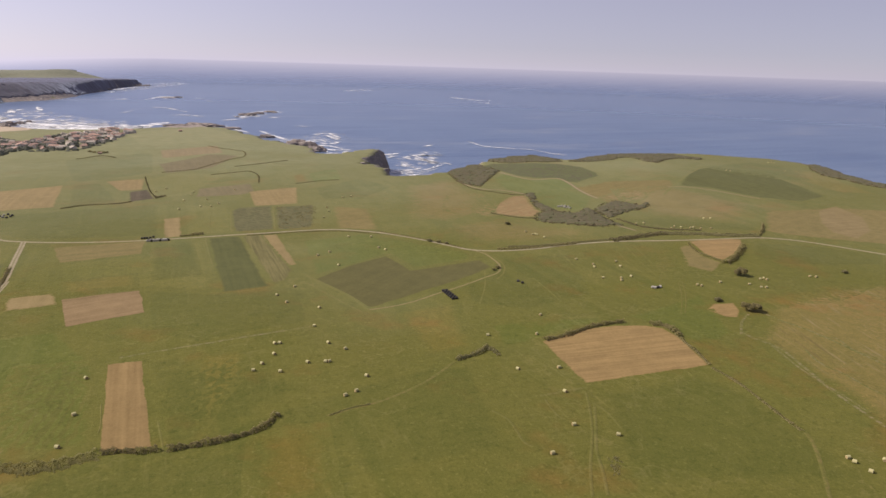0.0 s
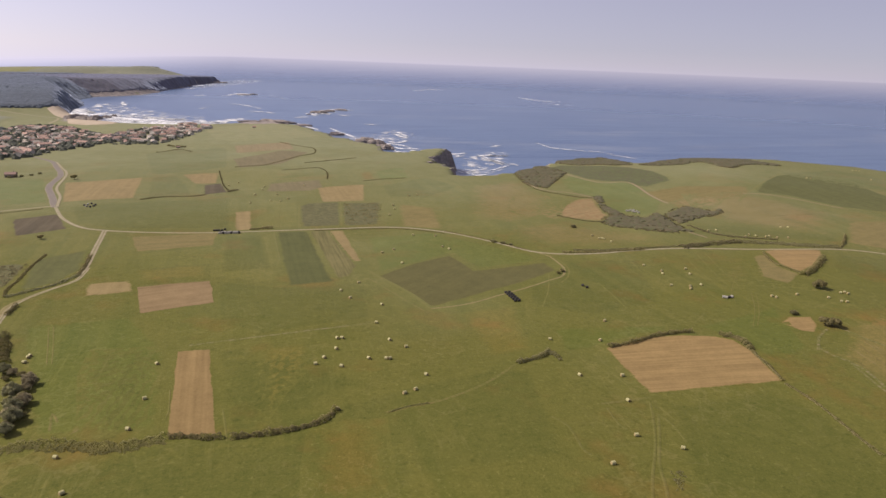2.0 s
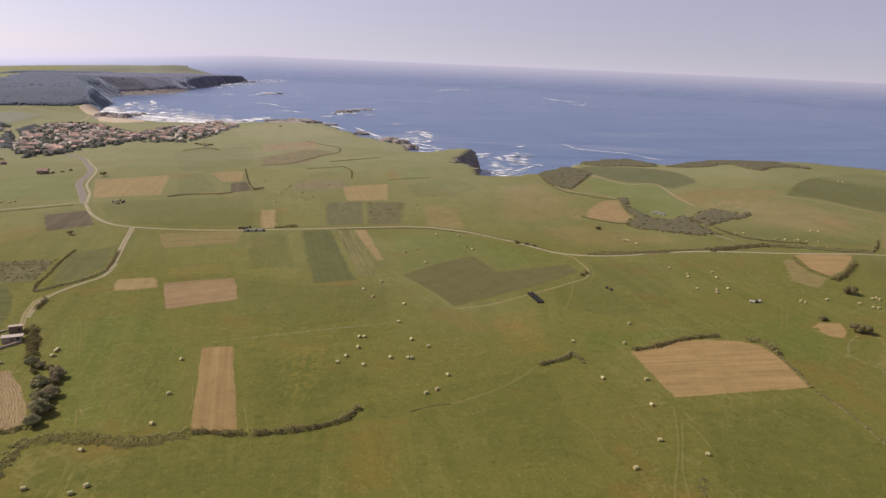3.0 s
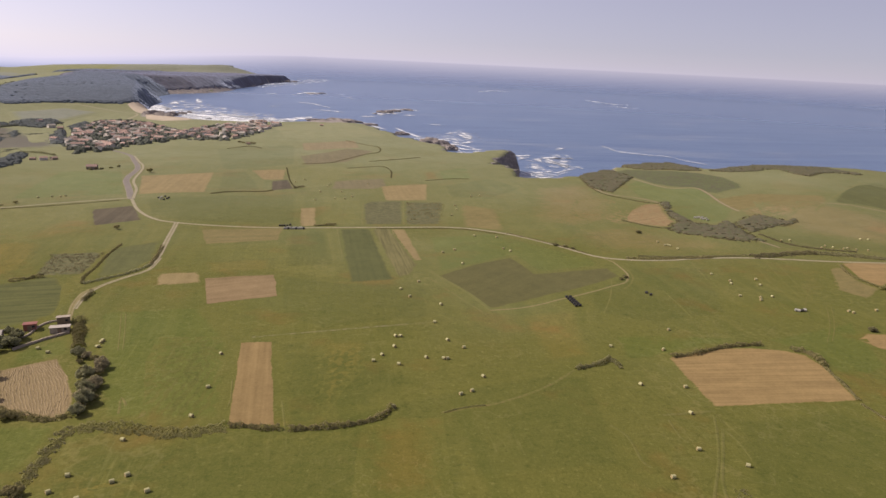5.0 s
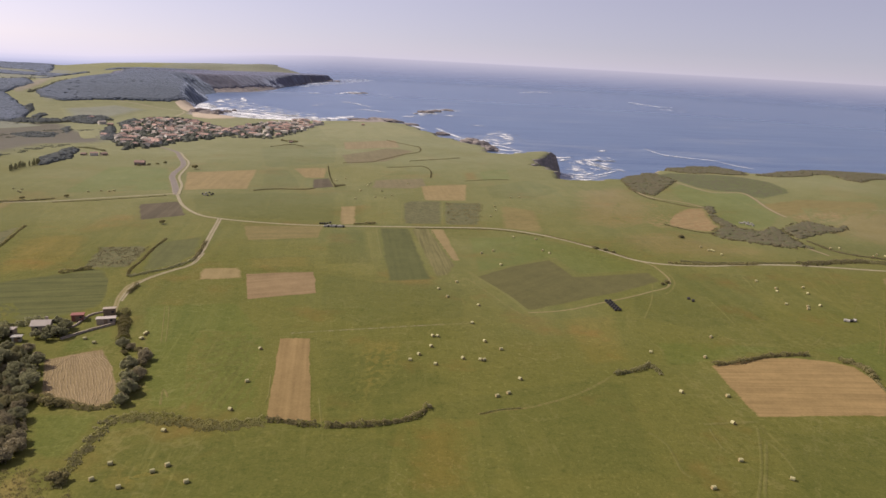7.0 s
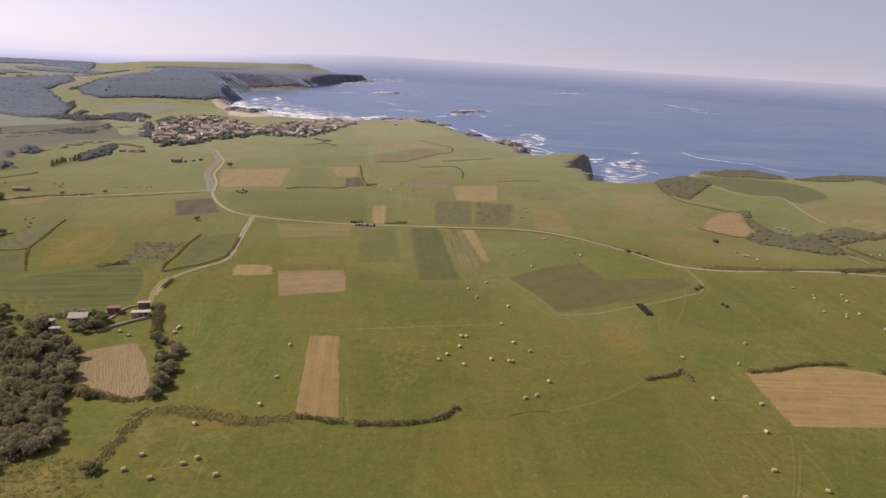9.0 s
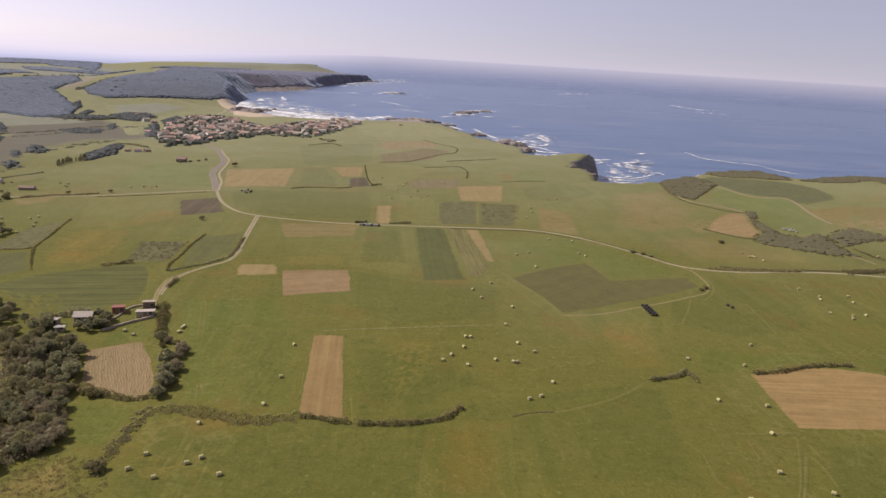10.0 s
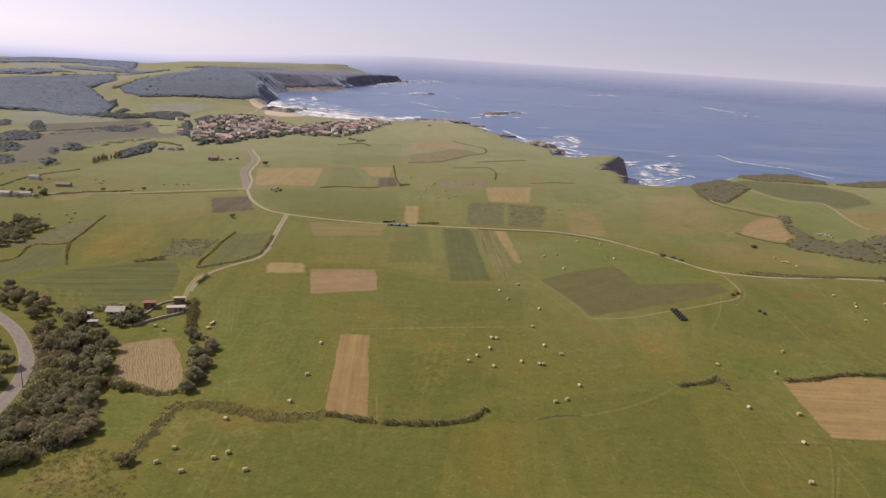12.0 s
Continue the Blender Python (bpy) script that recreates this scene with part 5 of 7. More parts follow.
def thicket(name, label, category, ring, material, seed, gap, height, leaf, per=14, spread=None):
    """Low growth that nobody could count: tufts of leaves over a ring of plan points."""
    r = np.random.default_rng(seed)
    xs, ys = [p[0] for p in ring], [p[1] for p in ring]
    area = (max(xs) - min(xs)) * (max(ys) - min(ys))
    n = int(area / gap**2)
    x, y = r.uniform(min(xs), max(xs), n), r.uniform(min(ys), max(ys), n)
    ok, far = in_ring(x, y, ring)
    x, y = x[ok], y[ok]
    h = height * r.uniform(0.45, 1.1, len(x)) * (0.6 + 0.4 * np.sin(x / 6.0 + np.sin(y / 5.0)) * np.sin(y / 7.0))
    d = r.normal(size=(len(x), per, 3))
    d /= np.linalg.norm(d, axis=2)[:, :, None]
    d[:, :, 2] = np.abs(d[:, :, 2])
    d *= r.uniform(0.5, 1.05, (len(x), per, 1))
    px, py = x[:, None] + d[:, :, 0] * (spread or gap * 0.62), y[:, None] + d[:, :, 1] * (spread or gap * 0.62)
    ground = terrain(x, y)
    pz = ground[:, None] + 0.1 + d[:, :, 2] * np.maximum(h, 0.25)[:, None]
    me = leaves(name, np.stack([px, py, pz], -1).reshape(-1, 3), leaf * r.uniform(0.7, 1.3, px.size), material, seed, d.reshape(-1, 3) + np.array([0, 0, 0.2]))
    return tagged(new(name, me), label, category, "", "stuff")


def canopy(name, label, category, ring, material, seed, gap, height, radius, cell, rough=0.45):
    """Close growth seen from afar: one rolling surface of rounded crowns down to the ground at its rim."""
    r = np.random.default_rng(seed)
    xs, ys = [p[0] for p in ring], [p[1] for p in ring]
    n = int((max(xs) - min(xs)) * (max(ys) - min(ys)) / gap**2)
    tx, ty = r.uniform(min(xs), max(xs), n), r.uniform(min(ys), max(ys), n)
    ok = in_ring(tx, ty, ring)[0]
    tx, ty = tx[ok], ty[ok]
    th, tr = height * r.uniform(1 - rough, 1.05, len(tx)), radius * r.uniform(0.7, 1.25, len(tx))
    th *= np.clip(0.45 + in_ring(tx, ty, ring)[1] / (3 * height), 0.45, 1)  # lower towards the rim
    gx, gy = np.arange(min(xs) - 2 * radius, max(xs) + 2 * radius, cell), np.arange(min(ys) - 2 * radius, max(ys) + 2 * radius, cell)
    top = np.full((len(gy), len(gx)), -0.6)
    for x, y, h, w in zip(tx, ty, th, tr):
        i0, i1 = np.searchsorted(gx, (x - w, x + w))
        j0, j1 = np.searchsorted(gy, (y - w, y + w))
        if i1 > i0 and j1 > j0:
            d = ((gx[None, i0:i1] - x) ** 2 + (gy[j0:j1, None] - y) ** 2) / w**2
            top[j0:j1, i0:i1] = np.maximum(top[j0:j1, i0:i1], h * np.sqrt(np.clip(1 - d, 0, 1)) * (0.15 + 0.8 * rough) + np.where(d < 1, (0.85 - 0.8 * rough) * h, -0.6))
    x, y = np.meshgrid(gx + 0.0, gy + 0.0)
    x, y = x + r.uniform(-0.35, 0.35, x.shape) * cell, y + r.uniform(-0.35, 0.35, y.shape) * cell
    z = terrain(x, y) + top + np.where(top > 0, r.uniform(-0.28, 0.28, x.shape) * height * rough, 0)
    i = np.arange(x.size).reshape(x.shape)
    quads = np.stack([i[:-1, :-1], i[:-1, 1:], i[1:, 1:], i[1:, :-1]], -1).reshape(-1, 4)
    quads = quads[(top.ravel()[quads] > 0).any(1)]
    used, back = np.unique(quads, return_inverse=True)
    me = bpy.data.meshes.new(name)
    me.from_pydata(np.stack([x, y, z], -1).reshape(-1, 3)[used].tolist(), [], back.reshape(-1, 4).tolist())
    me.materials.append(material)
    return tagged(new(name, me), label, category, "", "stuff")


def brush(name, label, ring, seed):
    """Close gorse with a ragged fringe of single tufts straying beyond its edge."""
    cx, cy = sum(p[0] for p in ring) / len(ring), sum(p[1] for p in ring) / len(ring)
    wide = [(x + 3.5 * (x - cx) / math.hypot(x - cx, y - cy), y + 3.5 * (y - cy) / math.hypot(x - cx, y - cy)) for x, y in ring]
    canopy(name, label, name, ring, CANOPY_GORSE, seed, 1.5, 0.9, 1.6, 0.8, 0.3)
    thicket(name, "straying tufts round the " + label.split(" ", 1)[1], name, wide, LEAF_GORSE, seed + 50, 2.1, 1.2, 0.5, 12, 1.0)


# hedges round the near meadows
hedge("ragged dark hedge curving along the meadow edge", [(-31.4, 157.4), (-23.3, 158.8), (-16.5, 160.8), (-11.1, 163.5), (-7.9, 167.4), (-6.6, 170.8)], 2.0, 1.7, LEAF_HEDGE, 101)
hedge("ragged dark hedge at the foot of the stubble strip", [(-46.1, 158.5), (-41.4, 158.6), (-37.0, 157.5), (-33.3, 158.0)], 2.0, 1.5, LEAF_HEDGE, 102)
hedge("broad overgrown bramble bank", [(-81.9, 157.6), (-76.7, 159.0), (-70.3, 157.4), (-62.8, 155.8), (-56.8, 154.7), (-50.7, 156.8), (-46.6, 158.3)], 5.5, 0.8, LEAF_BANK, 103, 0.3)
hedge("leafy bank running down from the wood", [(-81.1, 127.5), (-82.9, 137.2), (-83.9, 146.1), (-83.9, 153.9), (-82.1, 158.7)], 2.6, 0.45, LEAF_BANK, 104, 0.28)
hedge("thick dark hedge stub in the meadow", [(47.9, 199.5), (52.3, 201.8), (57.4, 204.9), (60.6, 209.6)], 1.8, 1.5, LEAF_BRAMBLE, 105, 0.3)
hedge("bushy hedge end in the meadow", [(60.1, 207.5), (62.0, 205.7), (62.4, 201.2)], 2.2, 1.0, LEAF_BRAMBLE, 106, 0.3, 6)
hedge("uneven hedge along the stubble field", [(81.0, 211.5), (89.6, 213.9), (100.4, 219.7), (109.3, 222.7), (116.2, 223.9)], 1.8, 1.6, LEAF_HEDGE, 107)
hedge("dark hedge on the rounded field edge", [(124.8, 220.5), (128.7, 219.5), (130.5, 214.6), (129.5, 207.7)], 2.6, 1.8, LEAF_HEDGE, 108)
hedge("thin dark hedge beside the large stubble field", [(129.5, 207.7), (128.7, 201.9), (128.6, 195.5), (127.0, 184.9)], 1.3, 0.6, LEAF_HEDGE, 149, 0.3, 12)
hedge("thin hedge running down the slope", [(126.5, 182.8), (128.2, 173.4), (128.2, 162.5), (127.7, 151.8), (127.8, 142.9)], 1.2, 0.35, LEAF_HEDGE, 109, 0.26, 9)
hedge("dark strip of reeds and gorse on the brow", [(163, 337.5), (175, 341), (187, 345), (200, 348)], 6.0, 1.5, LEAF_GORSE, 110, 0.42)
hedge("dark hedge along the lane", [(200, 348), (216, 346), (236, 341), (252, 339)], 6.5, 1.0, LEAF_BRAMBLE, 111, 0.42)
hedge("short hedge climbing from the lane", [(253.6, 339.8), (262.6, 350.6), (272.1, 363.5)], 1.6, 1.5, LEAF_HEDGE, 112, 0.6)
hedge("bushy rim of the stubble mound", [(199.6, 289.6), (208.2, 296.3), (218.5, 306.7), (227.2, 316.9)], 3.5, 2.6, LEAF_HEDGE, 113, 0.5)
hedge("thin rim hedge of the stubble mound", [(201.7, 326.5), (197.7, 312.0), (198.6, 301.6), (201.2, 293.5)], 1.4, 1.0, LEAF_HEDGE, 114)
hedge("dark hedge along the farm track", [(-115.7, 291.9), (-118.0, 285.4), (-121.0, 278.4), (-125.6, 272.9), (-129.8, 267.3), (-131.9, 265.1)], 2.0, 0.9, LEAF_TREE, 115, 0.4)
hedge("hedge between track and wedge field", [(-131.9, 265.1), (-135.2, 274.0), (-136.7, 287.2), (-139.9, 305.2), (-141.8, 324.7)], 1.6, 0.7, LEAF_HEDGE, 116, 0.4)
hedge("hedge beside the gravel track", [(-115.9, 291.8), (-118.5, 307.7), (-122.0, 322.9)], 2.0, 1.0, LEAF_HEDGE, 117, 0.4)
hedge("low hedge of the sheds' field", [(-159.4, 264.2), (-154.9, 268.1), (-150.2, 272.0)], 1.8, 1.6, LEAF_HEDGE, 118, 0.5)
hedge("trackside hedge near the sheds", [(-124.0, 256.1), (-123.0, 250.9), (-122.9, 246.1)], 1.8, 1.6, LEAF_HEDGE, 119)
hedge("tall clipped hedge beside the sheds", [(-115.6, 228.4), (-111.4, 219.6), (-105.6, 206.7)], 4.0, 1.8, LEAF_HEDGE, 120, 0.36, 14)
hedge("dark hedge behind the sheds", [(-148.2, 208.6), (-142.6, 212.5), (-136.1, 216.9)], 3.5, 2.6, LEAF_TREE, 121)
hedge("dark hedge line of the fallow plot", [(-214.7, 331.3), (-208.6, 312.0), (-203.4, 295.5), (-197.8, 277.9), (-182.0, 253.3)], 1.5, 0.6, LEAF_HEDGE, 122, 0.6)
hedge("hedge line between fallow plots", [(-207.0, 248.3), (-205.0, 255.3), (-211.1, 271.7), (-202.8, 276.8), (-199.0, 280.9)], 1.5, 0.6, LEAF_HEDGE, 123, 0.6)
hedge("hedge along the far lane", [(-272.1, 363.3), (-259.5, 376.3), (-244.6, 386.2), (-237.0, 394.5)], 1.8, 1.0, LEAF_GORSE, 124, 0.52)
hedge("dark hedge across the upper fields", [(-140.5, 458.1), (-128.9, 469.9), (-111.1, 475.5), (-104.8, 482.1)], 1.0, 0.7, LEAF_GORSE, 125, 0.52)
hedge("dark hedge corner beside tilled earth", [(-93, 492), (-90, 499), (-87, 502)], 1.8, 1.2, LEAF_GORSE, 126, 0.52)
hedge("hedge curving along the tan field", [(-117, 590), (-108, 551), (-100, 519), (-92, 495)], 1.0, 0.7, LEAF_GORSE, 127, 0.52)
hedge("dark hedge winding towards the cliffs", [(-110, 620), (-87, 635), (-80, 656), (-63, 708), (-51, 733), (-54, 790), (-67, 815), (-101, 872)], 1.5, 0.6, LEAF_GORSE, 128, 0.5, 6.5)
hedge("dark hedge near the cliff meadows", [(-68, 601), (-50, 613), (-38, 616), (-30, 588), (-28, 550)], 1.4, 0.6, LEAF_GORSE, 129, 0.5, 6.5)
hedge("thin far hedge on the cliff meadow", [(-53, 651), (-28, 669), (-7, 692)], 1.2, 0.7, LEAF_GORSE, 130, 0.52)
hedge("thin dark hedge on the coastal pasture", [(-0.8, 542.4), (6.7, 546.3), (17.8, 552.1), (32.9, 553.4)], 1.2, 0.35, LEAF_GORSE, 154, 0.36)
hedge("dark growth along the lane verge", [(-60.6, 378.5), (-48.7, 382.3)], 2.5, 1.2, LEAF_HEDGE, 131, 0.6)
hedge("rough grass verge above the lane", [(104.7, 333.2), (118.6, 331.9), (140.3, 335.7), (162.1, 339.5)], 3.0, 0.5, LEAF_BRAMBLE, 150, 0.4)
hedge("low leafy strip along the farm lane", [(-26.3, 376.3), (-4.8, 381.3), (14.0, 384.2), (29.5, 380.3), (44.1, 370.7)], 0.9, 0.35, LEAF_HEDGE, 151, 0.34)
hedge("low leafy strip along the farm lane", [(44.6, 375.8), (58.0, 361.6), (70.6, 348.9), (81.9, 334.7)], 1.2, 0.4, LEAF_HEDGE, 152, 0.34)
# low leaf strip standing in for the far lane's shadowed edge
hedge("low leaves along the far lane's shadow line", [(-232.6, 384.1), (-217.6, 395.2), (-202.3, 407.8), (-183.6, 423.3)], 0.9, 0.35, LEAF_GORSE, 153, 0.45)
hedge("dark verge under the lane", [(97.7, 328.0), (112.4, 327.7), (128.5, 330.7), (142.1, 334.1)], 2.2, 1.0, LEAF_HEDGE, 132, 0.6)
hedge("field bank with dry growth", [(6.9, 168.6), (12.2, 171.6), (18.3, 173.4)], 0.7, 0.35, LEAF_BANK, 133, 0.24)
hedge("hedge round the mown field", [(-109.0, 168.4), (-100.3, 164.9), (-91.7, 162.5), (-87.7, 165.0)], 3.0, 1.6, LEAF_HEDGE, 134)

hedge("overgrown bank above the orange field", [(122, 534), (126, 496), (136.3, 479.1), (146.8, 465.4), (155.8, 461.5)], 1.0, 0.5, LEAF_GORSE, 138, 0.6)
hedge("dark bank under the orange field", [(117.0, 411.4), (125.9, 402.3), (137.8, 395.1), (149.9, 403.9)], 1.1, 0.5, LEAF_GORSE, 139, 0.6)
hedge("dark bank down to the lane", [(187.3, 383.4), (193.3, 365.4), (205.4, 357.4), (225.6, 353.5)], 2.0, 0.8, LEAF_GORSE, 141, 0.45)

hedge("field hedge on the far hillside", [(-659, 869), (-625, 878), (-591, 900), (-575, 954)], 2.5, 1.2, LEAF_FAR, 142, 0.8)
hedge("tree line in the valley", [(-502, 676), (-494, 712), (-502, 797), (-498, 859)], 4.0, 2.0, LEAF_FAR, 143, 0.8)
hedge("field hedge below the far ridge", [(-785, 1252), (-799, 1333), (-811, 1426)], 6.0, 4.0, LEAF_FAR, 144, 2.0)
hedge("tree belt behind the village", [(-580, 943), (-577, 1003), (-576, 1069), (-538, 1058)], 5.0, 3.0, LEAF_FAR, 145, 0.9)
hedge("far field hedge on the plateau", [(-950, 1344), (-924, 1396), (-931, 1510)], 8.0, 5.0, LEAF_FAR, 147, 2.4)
hedge("low dark hedge on the coastal meadow", [(-209, 743), (-192, 770), (-174, 746)], 1.8, 0.8, LEAF_GORSE, 148, 0.6)

# gorse and heath on the bluffs
brush("gorse", "dark brown gorse covering the bluff top", [(125.8, 574.4), (156.1, 628.9), (164.8, 597.7), (167.2, 570), (147.2, 532), (134.5, 504.4), (127.8, 512.3), (123.9, 529.7)], 201)
brush("gorse", "brown heath along the cliff rim", [(179.4, 651.8), (197.5, 679.9), (220.1, 696), (231.3, 684), (238, 660.4), (238.9, 623.8), (235.9, 605.7), (219.3, 607.6), (211.7, 616.7), (190.9, 619.2), (178.8, 637.4)], 202)
brush("gorse", "dark gorse along the hilltop rim", [(245.8, 606), (269, 628.9), (289.9, 643.7), (318.7, 654.5), (344.6, 657.2), (367.6, 658.3), (369.1, 634.5), (378.8, 609.9), (369.8, 599), (352.2, 604.9), (332, 593.4), (314.6, 575.6), (308, 586), (309.8, 612.1), (305.5, 620.9), (283.8, 604.7), (259, 598.3)], 203)
brush("gorse", "dark gorse on the eastern bluff", [(465.1, 570.4), (493.2, 593.9), (469.1, 546.2), (460.9, 516.2), (457.3, 484.2), (461.2, 474.9), (447.6, 460.3), (439.7, 473.3), (438.3, 496.1), (434, 510.4), (447.4, 540.9)], 204)
brush("scrub", "dark scrub filling the hollow", [(142.2, 397.3), (152.3, 410.7), (158.8, 408.2), (169.3, 401.8), (182.6, 415.7), (181.9, 405), (179.9, 379.5), (183.8, 368.7), (169.8, 368.8), (152.9, 378.3), (142.1, 386.7)], 205)
brush("scrub", "brown scrub on the slope between fields", [(185.8, 409.8), (200.4, 425.1), (210.4, 433.7), (215.1, 422.4), (219.7, 415.5), (230.1, 428.1), (219.4, 411.1), (209.7, 407.2), (197.4, 397.7), (185.5, 387.9), (185.1, 397)], 206)
brush("scrub", "dark growth round the orange field", [(158.0, 466.9), (162.6, 466.5), (155.8, 436.4), (160.0, 413.0), (151.7, 405.2), (151.2, 427.2)], 207)
thicket("scrub", "rough bushes dotting the plot", "scrub", [(-13.2, 454.7), (11.2, 454.9), (8.5, 396.7), (-10.7, 390.4)], LEAF_HEDGE, 208, 4.5, 0.6, 0.4, 14)
thicket("scrub", "low scrub in the grey wedge", "scrub", [(-163.3, 303.1), (-143.3, 309.8), (-138.9, 286.6), (-138.7, 278.7), (-154.4, 273.7)], LEAF_GORSE, 210, 1.7, 0.5, 0.34, 7)
thicket("rough_grass", "rough brown brambles and bent grass below the wood", "scrub", [(-96, 136), (-88, 134), (-82, 133), (-78, 129), (-74, 116), (-98, 116), (-100, 127)], DRY_BRUSH, 160, 1.15, 0.5, 0.2, 12, 0.8)
thicket("scrub", "dense shrubs between wood and road", "scrub", [(-149.1, 190.5), (-132.9, 191.7), (-117.8, 179.6), (-110.1, 162.4), (-100.0, 148.0), (-97.2, 136.2), (-102.3, 127.9), (-105.8, 119.0), (-119.3, 135.4), (-122.3, 147.4), (-132.4, 167.5)], LEAF_WILLOW, 211, 1.1, 3.2, 0.4, 16)
thicket("scrub", "leafy growth on the bank edge", "scrub", [(-85.8, 134.6), (-85.7, 145.6), (-86.8, 157.9), (-83.2, 159.9), (-81.6, 148.1), (-81.2, 137.7), (-81.2, 130.8)], LEAF_BRAMBLE, 212, 1.4, 0.8, 0.4, 12)


thicket("rough_grass", "dark tussocks of rough grass in the meadow", "grass", [(71.4, 138.7), (74, 139.6), (74.3, 137.2), (72, 131.6), (69.5, 130.6), (70.1, 134.9)], LEAF_BRAMBLE, 213, 0.9, 0.25, 0.2, 10)

# the wood beside the road, the stream trees and single bushes
wood([(-195.3, 228.1), (-178.8, 222.6), (-169.7, 219.2), (-152.7, 208.0), (-143.1, 207.0), (-137.1, 198.0), (-140.1, 193.4), (-151.2, 194.4), (-163.8, 202.0), (-181.3, 211.0)], 4.0, ["oak_b", "oak_c", "willow", "bush_a"], 0.42, 0.72, "trees behind the road bend", 309)
wood([(-148.4, 191.0), (-142.6, 194.1), (-137.6, 189.8), (-128.5, 172.1), (-117.4, 161.1), (-122.9, 159.6), (-134.6, 174.3)], 3.2, ["oak_c", "bush_a", "bush_c", "bush_b"], 0.5, 0.85, "shrubs beside the road", 313)
wood([(-138.9, 190.0), (-134.7, 194.5), (-125.2, 194.4), (-118.6, 188.2), (-113.9, 172.9), (-109.6, 162.7), (-117.4, 161.1), (-128.5, 172.1)], 4.0, ["oak_b", "oak_a", "oak_c", "willow"], 0.45, 0.68, "trees of the roadside wood", 301)
wood([(-125.4, 159.0), (-111.2, 162.8), (-100.3, 147.7), (-96.5, 136.9), (-101.9, 128.1), (-104.9, 122.7), (-105.8, 119.0), (-119.3, 135.4), (-120.7, 144.3)], 3.7, ["willow", "oak_c", "willow", "bush_c", "oak_b"], 0.45, 0.8, "willows of the roadside thicket", 302)
row_of([(-102.4, 200.4), (-97.4, 192.0), (-91.2, 180.5), (-86.9, 170.3), (-86.7, 166.7)], 3.4, ["oak_b", "willow", "bush_a"], 0.5, 0.75, "trees along the ditch", 303)
row_of([(-99.4, 199.7), (-93.6, 195.4), (-90.0, 184.8), (-85.6, 173.7)], 3.6, ["willow", "bush_a"], 0.45, 0.75, "trees along the ditch", 304)
row_of([(-112.3, 167.3), (-106.7, 164.7), (-100.7, 163.3)], 3.0, ["bush_a", "bush_c"], 0.7, 1.0, "bushes by the mown field", 305)
row_of([(-134.2, 210.5), (-126.1, 205.4), (-127.2, 212.4)], 4.0, ["oak_a", "oak_b"], 0.45, 0.65, "trees by the farmhouse", 306)
wood([(-156.0, 183.5), (-150.5, 181.0), (-138.1, 165.7), (-133.7, 156.4), (-134.8, 146.6), (-166.8, 184.1)], 4.6, ["oak_b", "willow", "bush_a"], 0.5, 0.75, "shrubs inside the road bend", 307)
wood([(-244.3, 291.2), (-248.0, 310.8), (-232.6, 311.1), (-223.2, 298.9), (-218.6, 276.3), (-221.5, 263.2)], 3.9, ["oak_b", "oak_c", "oak_b", "bush_a"], 0.42, 0.75, "trees of the meadow copse", 308)
GROVE.plant("bush_c", *[(-82.3, 130.0)][0], 40, 1.05, "", "solitary brown green bush at the meadow corner")
GROVE.plant("oak_b", *[(-85.8, 164.9)][0], 10, 0.6)
GROVE.plant("bush_c", *[(170.5, 229.7)][0], 0, 1.25, "", "round grey green bush beside bare earth")
GROVE.plant("bush_c", *[(172.9, 228.0)][0], 80, 1.25, "", "round grey green bush beside bare earth")
GROVE.plant("bush_a", *[(196.1, 271.8)][0], 30, 1.6, "", "solitary dark bush in the pasture")
GROVE.plant("bush_a", *[(195.0, 272.6)][0], 70, 1.1)
GROVE.plant("bush_b", *[(250.1, 271.5)][0], 70, 0.9)
GROVE.plant("bush_b", *[(165.2, 241.2)][0], 70, 1.0)
GROVE.plant("bush_b", *[(67.4, 350.6)][0], 0, 0.9)
GROVE.plant("bush_b", *[(71.8, 347.6)][0], 50, 0.8)
GROVE.plant("bush_b", *[(75.0, 344.8)][0], 90, 0.7)
GROVE.plant("bush_a", *[(89.1, 297.3)][0], 90, 0.7)
GROVE.plant("bush_a", *[(86.7, 294.8)][0], 90, 0.6)
GROVE.plant("bush_b", *[(118.9, 382.3)][0], 90, 1.0)
GROVE.plant("bush_a", *[(-233.2, 400.4)][0], 0, 0.8)
GROVE.plant("bush_a", *[(-251.7, 387.7)][0], 0, 0.8)
GROVE.plant("bush_a", *[(-211, 540)][0], 0, 1.4)
GROVE.plant("bush_a", *[(-155.5, 351.9)][0], 0, 0.9)
for p in [(-128.9, 208.8), (-124.5, 206.5), (-128.1, 202.9), (-132.0, 204.1), (-131.3, 214.9)]:
    GROVE.plant("oak_b", *p, p[0] * 40, 0.5, "trees by the farmhouse")

